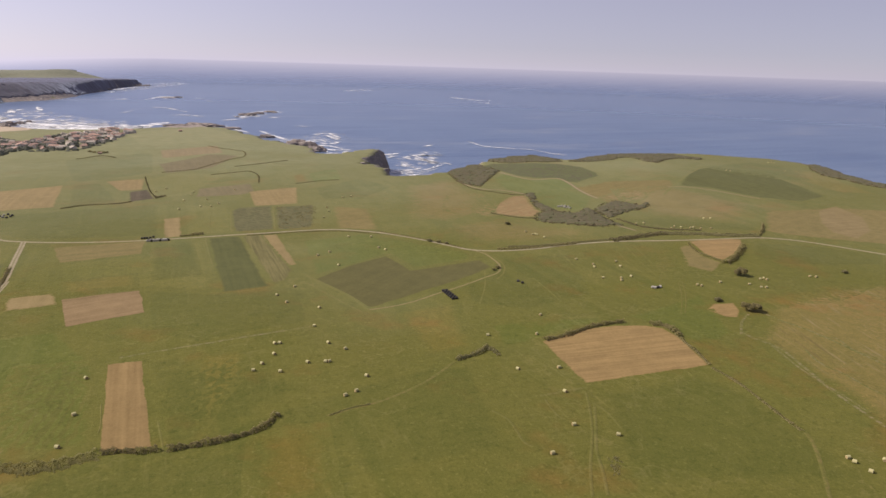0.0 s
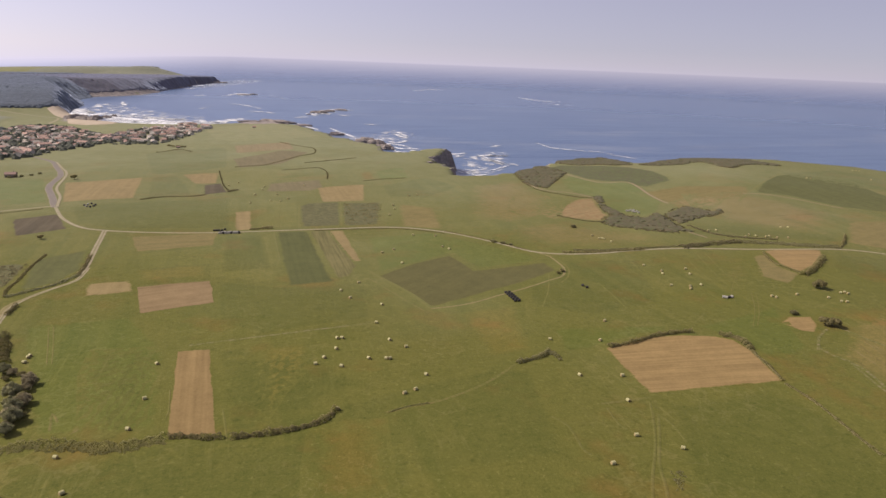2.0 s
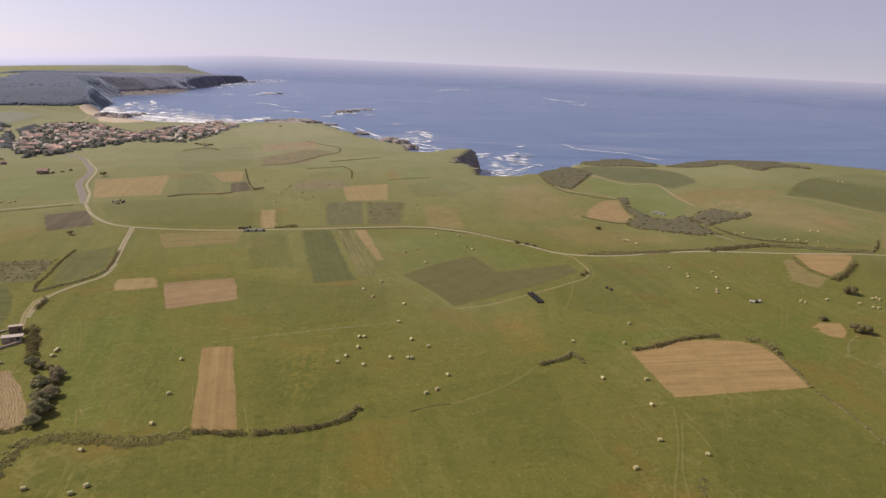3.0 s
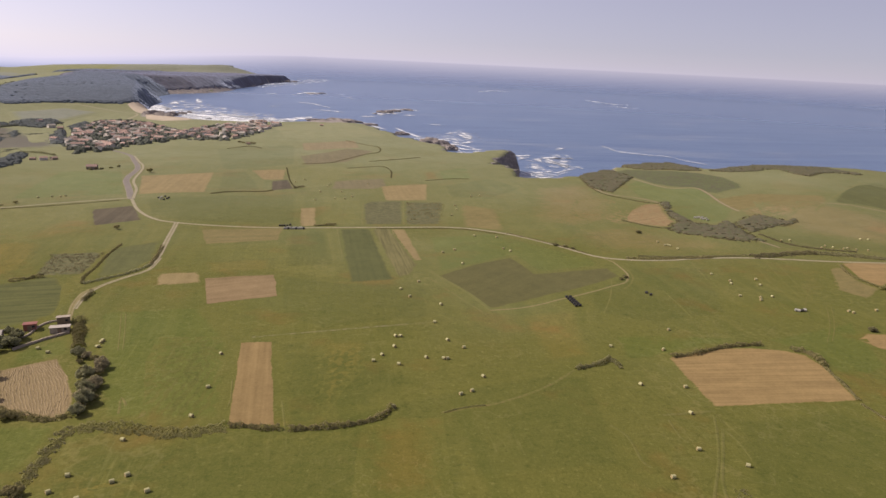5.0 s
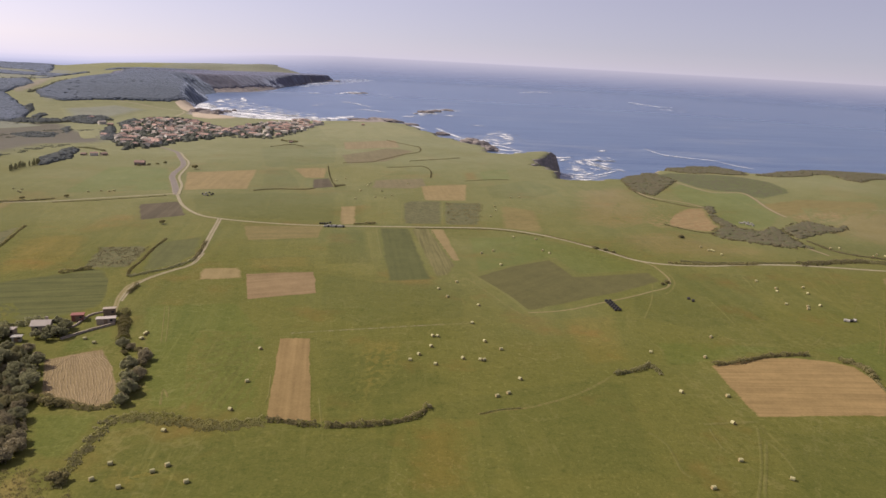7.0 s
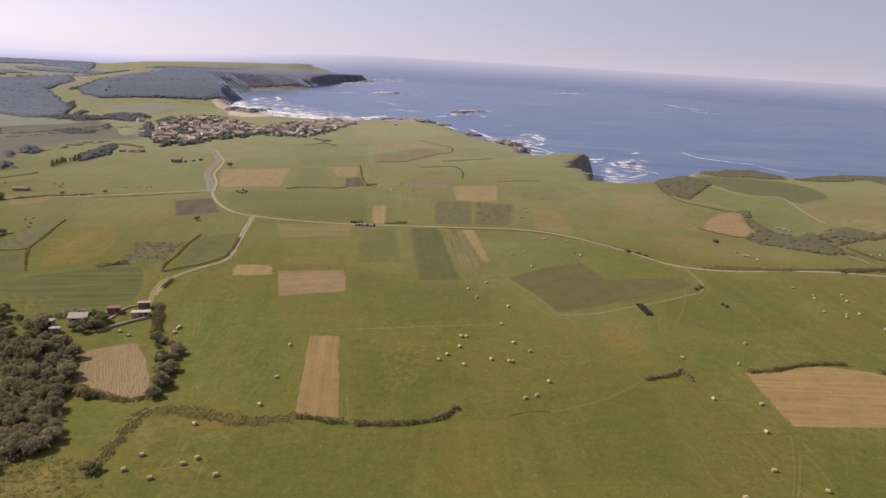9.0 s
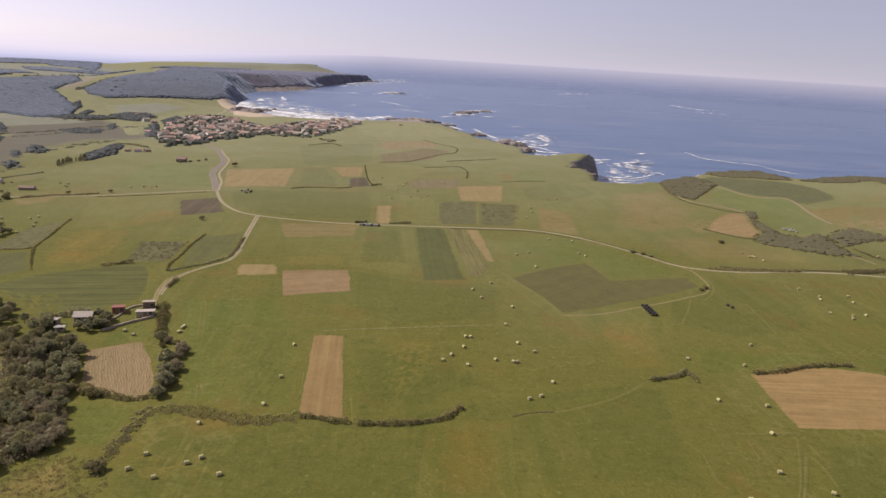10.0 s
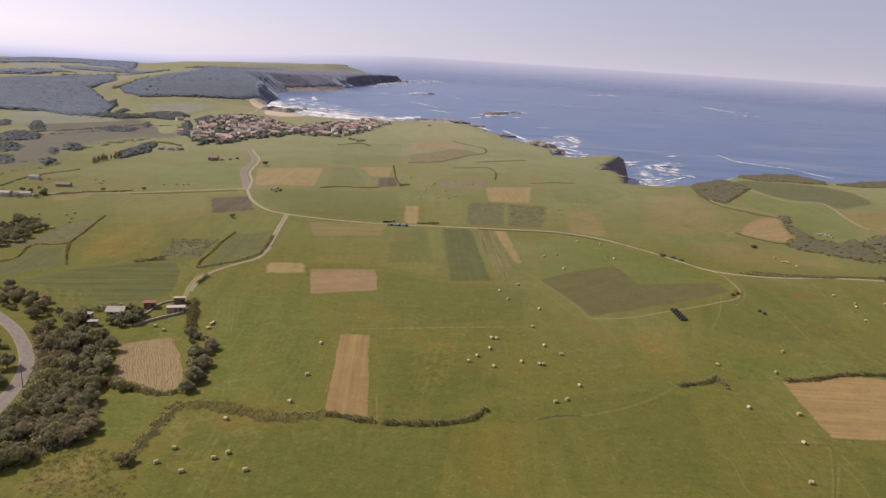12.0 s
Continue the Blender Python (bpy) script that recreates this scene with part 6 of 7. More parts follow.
# ---------------------------------------------------------------- bales
def bale_mesh(name, radius, length, material, seed, sides=18):
    """A round bale lying on its side along x: slightly flattened below, sagging between its bands."""
    r = random.Random(seed)
    bm = bmesh.new()
    rows = []
    for k, s in enumerate((-0.5, -0.44, -0.2, 0.05, 0.25, 0.44, 0.5)):
        rad = radius * (0.93 if abs(s) == 0.5 else 1.0 + r.uniform(-0.015, 0.015))
        rows.append([bm.verts.new((s * length, rad * math.cos(a), max(rad * math.sin(a), -0.9 * radius) + 0.9 * radius)) for a in (6.2832 * j / sides for j in range(sides))])
    for lo, hi in zip(rows, rows[1:]):
        for j in range(sides):
            bm.faces.new((lo[j], hi[j], hi[(j + 1) % sides], lo[(j + 1) % sides]))
    bm.faces.new(rows[0])
    bm.faces.new(rows[-1][::-1])
    return bm_mesh(name, bm, material, smooth=False)


def bale_end(name, radius, length, side, material, sides=18):
    """The rolled face of a bale: rings of hay, dished towards the middle."""
    bm = bmesh.new()
    last = None
    for k, f in enumerate((0.9, 0.66, 0.4, 0.15)):
        x = side * (length / 2 + 0.02 + 0.02 * (k % 2))
        ring = [bm.verts.new((x, radius * f * math.cos(a), max(radius * f * math.sin(a), -0.86 * radius) + 0.9 * radius)) for a in (6.2832 * j / sides for j in range(sides))]
        if last:
            for j in range(sides):
                bm.faces.new((last[j], last[(j + 1) % sides], ring[(j + 1) % sides], ring[j]))
        last = ring
    bm.faces.new(last)
    return bm_mesh(name, bm, material)


def build_bale(name, label, radius, length, body, end):
    b = new(name)
    part("body", bale_mesh("body", radius, length, body, 5), b)
    if end:
        part("end_face", bale_end("end_face", radius, length, -1, end), b, "rolled hay face")
        part("end_face", bale_end("end_face", radius, length, 1, end), b, "rolled hay face")
    else:
        part("wrap_fold", bale_end("wrap_fold", radius, length, -1, body), b)
        part("wrap_fold", bale_end("wrap_fold", radius, length, 1, body), b)
    return tagged(b, label, "bale")


class Bales:
    def __init__(self, name, label, radius, length, body, end):
        self.spec, self.first, self.r = (name, label, radius, length, body, end), None, random.Random(len(label))

    def put(self, x, y, turn=None, group="", lift=0.0, label=""):
        turn = self.r.uniform(-60, 60) if turn is None else turn
        m = pose(x, y, lay(x, y) + lift - 0.02, 0, 0, turn)
        if self.first is None:
            ob = self.first = build_bale(*self.spec)
            ob.matrix_basis = m
        else:
            ob = copy_thing(self.first, m)
        if group:
            ob["group"] = group
        if label:
            ob["label"] = label
        return ob


HAY = Bales("hay_bale", "round hay bale in pale net wrap on the meadow", 0.48, 0.98, NETTED_HAY, HAY_END)
BLACK = Bales("silage_bale", "black plastic wrapped round silage bale", 0.55, 1.0, BLACK_WRAP, None)
WHITE = Bales("silage_bale", "whitish plastic wrapped round silage bale", 0.55, 1.1, WHITE_WRAP, None)

for p in [(-6.1, 170.9), (-13.7, 199.4), (-11.4, 203.9), (-5.9, 197.6), (-8.0, 210.7), (-8.0, 219.3), (-6.4, 219.5), (2.2, 203.2), (7.6, 203.0), (8.7, 203.0), (9.1, 218.1), (14.3, 212.4), (19.0, 191.2), (15.2, 181.6), (12.0, 179.4)]:
    HAY.put(*p, None, "bales of the middle meadow")
for p in [(-8.5, 271.3), (-4.6, 262.0), (-1.5, 281.9), (7.4, 254.4), (5.0, 234.4), (9.3, 330.8), (15.2, 336.7), (18.0, 311.8), (26.7, 368.1), (38.4, 365.1), (39.8, 342.1), (42.7, 337.6)]:
    HAY.put(*p, None, "bales round the dark crop")
for p in [(-60.4, 202.6), (-57.3, 179.5), (-56.5, 163.1), (-68.8, 151.8), (-61.8, 137.4), (-64.0, 134.8), (-74.5, 137.2), (-75.5, 131.1), (-68.5, 128.7), (-55.3, 131.5), (-117.1, 205.3), (-112.8, 202.8)]:
    HAY.put(*p, None, "bales near the farm")
for p in [(65.1, 190.0), (80.3, 216.9), (87.8, 234.6), (63.4, 218.9), (78.2, 189.6), (74.0, 173.5), (69.3, 154.8), (58.7, 142.0), (78.8, 148.5)]:
    HAY.put(*p, None, "bales beside the large stubble field")
for p in [(130.1, 304.7), (135.0, 295.8), (133.8, 291.7), (148.3, 299.7), (146.5, 291.3), (131.0, 275.7), (138.8, 274.2), (137.7, 271.2), (144.5, 276.0), (168.8, 259.3)]:
    HAY.put(*p, None, "bales of the eastern meadow")
for p in [(123.7, 362.4), (125.3, 355.3), (126.9, 355.8), (127.6, 354.5), (129.6, 348.3), (193.8, 370.3), (198.8, 371.2), (213.7, 362.7), (224.2, 359.8)]:
    HAY.put(*p, None, "bales above the lane")
for p in [(167.9, 260.9), (180.1, 262.8), (191.4, 258.6), (194.0, 254.1), (196.2, 253.7), (201.4, 265.3), (203.7, 266.1), (204.2, 264.5), (228.4, 267.4), (230.9, 266.5), (130.2, 129.7), (130.4, 127.8), (131.3, 123.6), (138.5, 127.3)]:
    HAY.put(*p, None, "bales of the eastern pasture")
for p in [(209.8, 358.8), (216.8, 360.5), (221.8, 358.7), (227.6, 357.5), (233.8, 357.1), (243.2, 380.3), (247.5, 380.0), (355, 531), (358, 530), (430, 580), (437, 585), (437, 581), (409, 528)]:
    HAY.put(*p, None, "bales on the hill")
for p in [(30.7, 476.7), (36.7, 479.4), (19.0, 446.6), (19.4, 434.3), (15.8, 417.0), (-59.6, 459.2), (-53.2, 459.0), (-49.4, 468.6), (-72.9, 482.9), (-71, 517), (-43, 520), (-58.3, 484.9), (-71.3, 451.3), (-71, 505), (-92, 534), (-97, 521)]:
    HAY.put(*p, None, "bales of the upper meadows")
for p in [(-244.9, 322.4), (-232.2, 325.5), (-230.8, 330.2), (-224.9, 319.3), (-221.1, 312.1), (-220.7, 299.5), (-277, 419), (-269.7, 412.2), (-271.3, 418.4), (-266.7, 409.3), (-226.1, 426.4), (-221.2, 426.6), (-219.7, 429.7), (-231.7, 421.0)]:
    HAY.put(*p, None, "bales of the western meadows")
for p in [(-100.2, 212.0), (-100.3, 210.7), (-99.7, 207.5), (-100.0, 207.3)]:
    HAY.put(*p, None, "bales beside the ditch")
for p in [(92.4, 276.5), (93.5, 274.0)]:
    BLACK.put(*p, None, "dark bales on the meadow")
for k, p in enumerate([(146.7, 260.2), (147.5, 259.7), (149.0, 260.0), (150.3, 260.5)]):
    (BLACK if k == 2 else WHITE).put(*p, None, "wrapped bales on the pasture")
for p in [(164.8, 421.7), (166.0, 421.2), (167.9, 422.7), (168.0, 419.3), (168.8, 417.9), (171.1, 420.3), (170.6, 416.1), (170.0, 422.9)]:
    WHITE.put(*p, None, "wrapped bales by the hollow")
for k, p in enumerate([(-164.9, 433.7), (-163.8, 436.3), (-162.6, 438.9), (-159.3, 435.8), (-162.9, 431.2), (-160.4, 430.0), (-159.2, 432.6)]):
    (WHITE if k % 3 == 1 else BLACK).put(*p, None, "wrapped bales by the tan field")

# the double row of black bales beside the crop, and the long stack by the lane
(ax, ay), (bx, by) = [(58.6, 268.4), (60.4, 258.2)]
for k in range(6):
    for side in (-0.75, 0.75):
        s = k / 5
        dx, dy = bx - ax, by - ay
        d = math.hypot(dx, dy)
        BLACK.put(ax + dx * s - dy / d * side, ay + dy * s + dx / d * side, math.degrees(math.atan2(dy, dx)) + 90, "double row of black bales")
(ax, ay), (bx, by) = [(-74.4, 368.7), (-64.3, 369.5)]
for k in range(11):
    s = k / 10
    x, y = ax + (bx - ax) * s, ay + (by - ay) * s
    (BLACK if k % 4 == 2 else WHITE).put(x, y, 90, "long row of wrapped bales by the lane")
    if k < 10:
        (WHITE if k % 3 else BLACK).put(x + 0.3, y + 1.5, 90, "long row of wrapped bales by the lane")
for p in [(-78.2, 375.2), (-77.0, 375.4), (-75.8, 375.7), (-74.3, 376.0), (-73.2, 378.2)]:
    BLACK.put(*p, 90, "dark bales across the lane")


# ---------------------------------------------------------------- houses
def house(name, label, length, depth, wall, pitch, roof_material, wall_material, storeys=2, category="house"):
    """A gabled house: walls, an overhanging tiled roof, windows, a door and a chimney."""
    h = new(name)
    l, d = length / 2, depth / 2
    ridge = wall + d * pitch
    bm = bmesh.new()
    v = [bm.verts.new(p) for p in ((-l, -d, -1), (l, -d, -1), (l, d, -1), (-l, d, -1), (-l, -d, wall), (l, -d, wall), (l, d, wall), (-l, d, wall), (-l, 0, ridge), (l, 0, ridge))]
    for f in ((0, 1, 5, 4), (2, 3, 7, 6), (1, 2, 6, 9, 5), (3, 0, 4, 8, 7)):
        bm.faces.new([v[i] for i in f])
    part("wall", bm_mesh("wall", bm, wall_material), h)
    bm = bmesh.new()
    o, t = 0.45, 0.22
    for s in (-1, 1):
        a = [(-l - o, s * (d + o), wall - o * pitch), (l + o, s * (d + o), wall - o * pitch), (l + o, 0, ridge), (-l - o, 0, ridge)]
        lo = [bm.verts.new(p) for p in a]
        hi = [bm.verts.new((p[0], p[1], p[2] + t)) for p in a]
        for f in ([lo[0], lo[1], lo[2], lo[3]], [hi[3], hi[2], hi[1], hi[0]], *[[lo[i], hi[i], hi[(i + 1) % 4], lo[(i + 1) % 4]] for i in range(4)]):
            bm.faces.new(f)
    part("roof", bm_mesh("roof", bm, roof_material), h)
    bm = bmesh.new()
    box(bm, 0, -0.05, 0, 0.9, 0.05, 1.1)
    pane = bm_mesh("window", bm, GLASS_DARK)
    for storey in range(storeys):
        for k in range(max(2, int(length / 3.2))):
            for s in (-1, 1):
                w = part("window", pane, h)
                w.location = (-l + 1.0 + k * 3.0, s * d, 0.9 + 2.7 * storey)
    bm = bmesh.new()
    box(bm, -0.5, -0.06, -0.2, 0.5, 0.06, 2.1)
    door = part("door", bm_mesh("door", bm, WOODEN), h)
    door.location = (l - 1.0, -d, 0)
    bm = bmesh.new()
    box(bm, l * 0.4, d * 0.25, wall, l * 0.4 + 0.7, d * 0.25 + 0.6, ridge + 0.9)
    part("chimney", bm_mesh("chimney", bm, STONE_WALL), h)
    return tagged(h, label, category)


HOUSES = {}


def build_house(kind, x, y, turn, group="", scale=1.0, label=""):
    kinds = {
        "row": lambda: house("house", "two storey house with orange tiled roof", 11, 8, 5.4, 0.42, ROOF_TILE, RENDER_WALL),
        "wide": lambda: house("house", "wide rendered house with red tiled roof", 15, 10, 5.6, 0.36, ROOF_TILE, RENDER_WALL),
        "low": lambda: house("house", "low stone house with tiled roof", 9, 7, 3.2, 0.42, ROOF_TILE, STONE_WALL, 1),
        "grey": lambda: house("house", "pale house with grey roof", 12, 8, 4.6, 0.4, ROOF_GREY, RENDER_WALL, 1),
        "barn": lambda: house("barn", "long brown roofed stone barn", 18, 9, 3.6, 0.35, ROOF_TILE, STONE_WALL, 1, "barn"),
    }
    m = pose(x, y, lay(x, y), 0, 0, turn)
    if kind not in HOUSES:
        ob = HOUSES[kind] = kinds[kind]()
        ob.matrix_basis = m @ Matrix.Diagonal((scale, scale, scale, 1))
    else:
        ob = copy_thing(HOUSES[kind], m)
        ob.scale = (scale, scale, scale)
    if group:
        ob["group"] = group
    if label:
        ob["label"] = label
    return ob


def village(ring, gap, seed, skip=0.12):
    r = random.Random(seed)
    xs, ys = [p[0] for p in ring], [p[1] for p in ring]
    y = min(ys)
    while y < max(ys):
        x = min(xs)
        while x < max(xs):
            px, py = x + r.uniform(-0.3, 0.3) * gap, y + r.uniform(-0.3, 0.3) * gap
            pick = r.random()
            if in_ring(np.array([px]), np.array([py]), ring)[0][0]:
                if pick > skip:
                    build_house(r.choice(["row", "row", "wide", "low", "low", "grey", "grey"]), px, py, r.uniform(0, 180), "houses of the village", r.uniform(0.55, 0.82))
            x += gap
        y += gap


village([(-401, 796), (-485, 994), (-507, 1089), (-465, 1131), (-413, 1081), (-339, 974), (-288, 916), (-299, 820), (-316, 769), (-311, 691), (-330, 665)], 12.5, 401, 0.45)
village([(-313, 868), (-331, 1019), (-324, 1090), (-296, 1152), (-254, 1108), (-225, 962), (-238, 844), (-262, 835)], 13, 402, 0.45)
village([(-286.5, 1020), (-288.7, 1164), (-256, 1230), (-224.7, 1109), (-235.8, 953)], 13, 405, 0.5)
canopy("garden_trees", "garden trees and hedges between the village houses", "trees", [(-391, 767), (-495, 1007), (-515, 1107), (-475, 1153), (-422, 1103), (-347, 998), (-287, 918), (-293, 803), (-310, 754), (-306, 680), (-323, 650)], CANOPY_GARDEN, 403, 8.0, 4.2, 3.0, 1.3)
canopy("garden_trees", "garden trees among the eastern village houses", "trees", [(-308, 852), (-338, 1039), (-327, 1101), (-299, 1163), (-256, 1126), (-218, 944), (-233, 830), (-257, 819)], CANOPY_GARDEN, 404, 10.5, 3.4, 3.0, 1.3)
build_house("barn", *[(-281.6, 394.1)][0], 15, "", 0.45, "brown roofed barn beside the far lane")
build_house("grey", *[(-289.2, 355.0)][0], 10, "", 0.5, "pale house with grey roof behind trees")
build_house("grey", *[(-285.4, 358.1)][0], 60, "", 0.42)
build_house("grey", *[(-279.7, 358.7)][0], 20, "", 0.42)
build_house("grey", *[(-311, 408)][0], 10, "", 0.48, "greyish house on the far meadow")
build_house("low", *[(-330, 597)][0], 10, "", 0.5)
build_house("wide", *[(-321, 597)][0], 30, "", 0.42)
build_house("low", *[(-315, 602)][0], 60, "", 0.55)
build_house("low", *[(-258, 548)][0], 10, "", 0.8, "low white cottage behind a hedge")
build_house("low", *[(-200, 795)][0], 10, "", 0.45, "small white cottage on the coastal meadow")
build_house("low", *[(-172, 1150)][0], 10, "", 0.6, "tiny white hut near the cliff")
for p in [(-289.0, 382.3), (-278.8, 373.5), (-294.0, 365.4), (-303, 410), (-292.1, 372.1), (-299.3, 365.0), (-284.7, 369.0), (-279.8, 353.5), (-271.5, 356.1), (-272.5, 363.0), (-304, 404)]:
    GROVE.plant(random.choice(["oak_c", "bush_c", "oak_b"]), *p, p[0] * 30, random.uniform(0.4, 0.62), "trees by the far lane")
for k, p in enumerate([(-1163.2, 1503.6), (-1009.3, 1344.3), (-993.5, 1363.5), (-1118.3, 1554.7), (-431.7, 829.8), (-509.4, 996.7), (-529.3, 1011.2), (-570.2, 1057.4)]):
    build_house(("grey", "row", "low")[k % 3], *p, 20 + 35 * k, "scattered far houses", 0.8, "pale far house among fields")
row_of([(-324, 489), (-328, 506), (-327, 519), (-331, 536)], 2.9, ["cypress"], 0.42, 0.62, "row of cypress trees", 310, 0.6)
row_of([(-257, 543), (-252, 552), (-246, 567)], 6.0, ["bush_a", "bush_b"], 0.6, 0.9, "trees by the white cottage", 311)
row_of([(-214, 811), (-203, 802), (-194, 799)], 6.0, ["bush_a"], 1.0, 1.3, "bushes by the cottage", 312)
hedge("thin dark hedge round the far houses", [(-378, 662), (-365, 659), (-346, 647), (-332, 637)], 2.5, 2.0, LEAF_TREE, 135, 0.7)


# ---------------------------------------------------------------- the little farm
def shed(name, label, length, depth, front, back, roof_material, wall_material):
    """A lean-to shed: walls with an open door, and a sheet roof sloping back."""
    h = new(name)
    l, d = length / 2, depth / 2
    bm = bmesh.new()
    v = [bm.verts.new(p) for p in ((-l, -d, -0.5), (l, -d, -0.5), (l, d, -0.5), (-l, d, -0.5), (-l, -d, front), (l, -d, front), (l, d, back), (-l, d, back))]
    for f in ((0, 1, 5, 4), (1, 2, 6, 5), (2, 3, 7, 6), (3, 0, 4, 7)):
        bm.faces.new([v[i] for i in f])
    part("wall", bm_mesh("wall", bm, wall_material), h)
    bm = bmesh.new()
    o, t = 0.3, 0.1
    a = [(-l - o, -d - o, front), (l + o, -d - o, front), (l + o, d + o, back), (-l - o, d + o, back)]
    lo = [bm.verts.new((p[0], p[1], p[2] + 0.01)) for p in a]
    hi = [bm.verts.new((p[0], p[1], p[2] + t)) for p in a]
    for f in (lo, hi[::-1], *[[lo[i], hi[i], hi[(i + 1) % 4], lo[(i + 1) % 4]] for i in range(4)]):
        bm.faces.new(f)
    part("roof", bm_mesh("roof", bm, roof_material), h)
    bm = bmesh.new()
    box(bm, -0.6, -0.05, -0.2, 0.6, 0.05, 1.65)
    door = part("door", bm_mesh("door", bm, WOODEN), h)
    door.location = (0, -d, 0)
    bm = bmesh.new()
    box(bm, 0.38, -0.12, 0.8, 0.5, -0.05, 0.88)
    part("door_handle", bm_mesh("door_handle", bm, STONE_WALL), door)
    bm = bmesh.new()
    box(bm, -0.4, -0.05, 0, 0.4, 0.05, 0.7)
    w = part("window", bm_mesh("window", bm, GLASS_DARK), h)
    w.location = (l * 0.6, -d, 1.0)
    bm = bmesh.new()
    for x0, z0, x1, z1 in ((-0.48, -0.08, -0.4, 0.78), (0.4, -0.08, 0.48, 0.78), (-0.4, -0.08, 0.4, 0.0), (-0.4, 0.7, 0.4, 0.78)):
        box(bm, x0, -0.08, z0, x1, 0.02, z1)
    part("window_frame", bm_mesh("window_frame", bm, WOODEN), w)
    return tagged(h, label, "shed")


def stand(ob, place, turn):
    ob.matrix_basis = pose(place[0], place[1], lay(*place), 0, 0, turn)


stand(shed("shed", "long grey roofed shed behind a stone wall", 5.6, 2.8, 2.0, 1.7, ROOF_GREY, STONE_WALL), [(-116.9, 218.6)][0], 20)
stand(shed("shed", "dark wooden shed beside the track", 3.6, 2.6, 2.5, 2.1, STONE_WALL, WOODEN), [(-119.3, 225.7)][0], 20)
stand(shed("shed", "small hut with red sheet roof", 3.6, 2.8, 2.2, 1.9, RED_SHEET, RED_SHEET), [(-127.2, 219.9)][0], 20)
stand(shed("shed", "small grey shed beside the wood", 4.0, 2.6, 2.2, 1.9, ROOF_GREY, STONE_WALL), [(-141.6, 205.4)][0], 10)
stand(house("farmhouse", "small pale farmhouse with grey roof", 5.2, 4.0, 2.2, 0.5, ROOF_GREY, STONE_WALL, 1), [(-133.9, 210.7)][0], 15)
stand(shed("caravan", "small white caravan on the grass", 2.6, 1.7, 1.6, 1.55, WHITE_WRAP, WHITE_WRAP), [(-136.3, 201.3)][0], 15)


def stone_wall(label, points, height):
    """A dry stone wall of uneven height along a line."""
    line = smooth_line(points, 1.2)
    bm = bmesh.new()
    d = np.gradient(line, axis=0)
    d /= np.linalg.norm(d, axis=1)[:, None] + 1e-9
    rows = []
    for i, (p, q) in enumerate(zip(line, d)):
        g, s = lay(*p), Vector((-q[1], q[0], 0))
        h = height * (1 + 0.12 * math.sin(i * 1.9) + 0.07 * math.sin(i * 4.3))
        c = Vector((p[0], p[1], g))
        rows.append([bm.verts.new(c + s * w + Vector((0, 0, z))) for w, z in ((-0.3, -0.3), (-0.22, h), (0.22, h), (0.3, -0.3))])
    for a, b in zip(rows, rows[1:]):
        for k in range(3):
            bm.faces.new((a[k], b[k], b[k + 1], a[k + 1]))
    bm.faces.new(rows[0][::-1])
    bm.faces.new(rows[-1])
    return tagged(new("stone_wall", bm_mesh("stone_wall", bm, STONE_WALL)), label, "wall")


stone_wall("low stone wall round the sheds' yard", [(-124.1, 204.1), (-121.4, 208.3), (-118.2, 212.7), (-113.6, 217.8)], 0.7)
stone_wall("low stone wall behind the sheds", [(-127.9, 212.0), (-125.5, 214.7), (-125.2, 223.6), (-120.8, 228.5)], 0.5)


def pole(label, place, height):
    t = new("utility_pole")
    bm = bmesh.new()
    for k in range(3):
        bmesh.ops.create_cone(bm, segments=8, radius1=0.15 - 0.02 * k, radius2=0.13 - 0.02 * k, depth=height / 3 + 0.05, matrix=Matrix.Translation((0, 0, height / 6 + k * height / 3 - 0.2)))
    part("post", bm_mesh("post", bm, WOODEN), t)
    bm = bmesh.new()
    box(bm, -0.8, -0.06, height - 0.7, 0.8, 0.06, height - 0.58)
    part("crossarm", bm_mesh("crossarm", bm, WOODEN), t)
    t.matrix_basis = pose(*place, lay(*place), 0, 0, 30)
    return tagged(t, label, "pole")


pole("wooden utility pole beside the road", [(-128.8, 159.0)][0], 7.0)


# ---------------------------------------------------------------- shore, rocks, surf
sheet("beach", "pale sandy beach below the village", "beach", SAND, [(-497, 1267), (-464, 1288), (-425, 1262), (-405, 1235), (-400, 1190), (-431, 1169), (-467, 1191)], 1.2)
sheet("beach", "pale sand strip under the wooded slope", "beach", SAND, [(-567, 1360), (-569, 1440), (-499, 1365), (-449, 1289), (-411, 1256), (-432, 1183), (-462, 1207), (-498, 1269), (-534, 1309)], 1.2)


def rock(name, label, x, y, length, depth, height, seed, base=None):
    """A wave-worn rock: a lump with broken ledges."""
    bm = bmesh.new()
    bmesh.ops.create_icosphere(bm, subdivisions=4, radius=1.0)
    for v in bm.verts:
        p = v.co.copy()
        f = 1 + 0.35 * noise.noise(p * 1.7 + Vector((seed, 0, 0))) + 0.22 * noise.noise(p * 4.1 + Vector((0, seed, 0))) + 0.1 * noise.noise(p * 9.0)
        step = math.floor(max(p.z, 0) * 5) / 5
        v.co = Vector((p.x * f * length / 2, p.y * f * depth / 2, (0.6 * p.z + 0.4 * step) * f * height))
    ob = new(name, bm_mesh(name, bm, ROCK))
    ob.matrix_world = pose(x, y, (SEA if base is None else base) - 0.2, 0, 0, seed * 37 % 40 - 20)
    return tagged(ob, label, "rock")


r = random.Random(77)
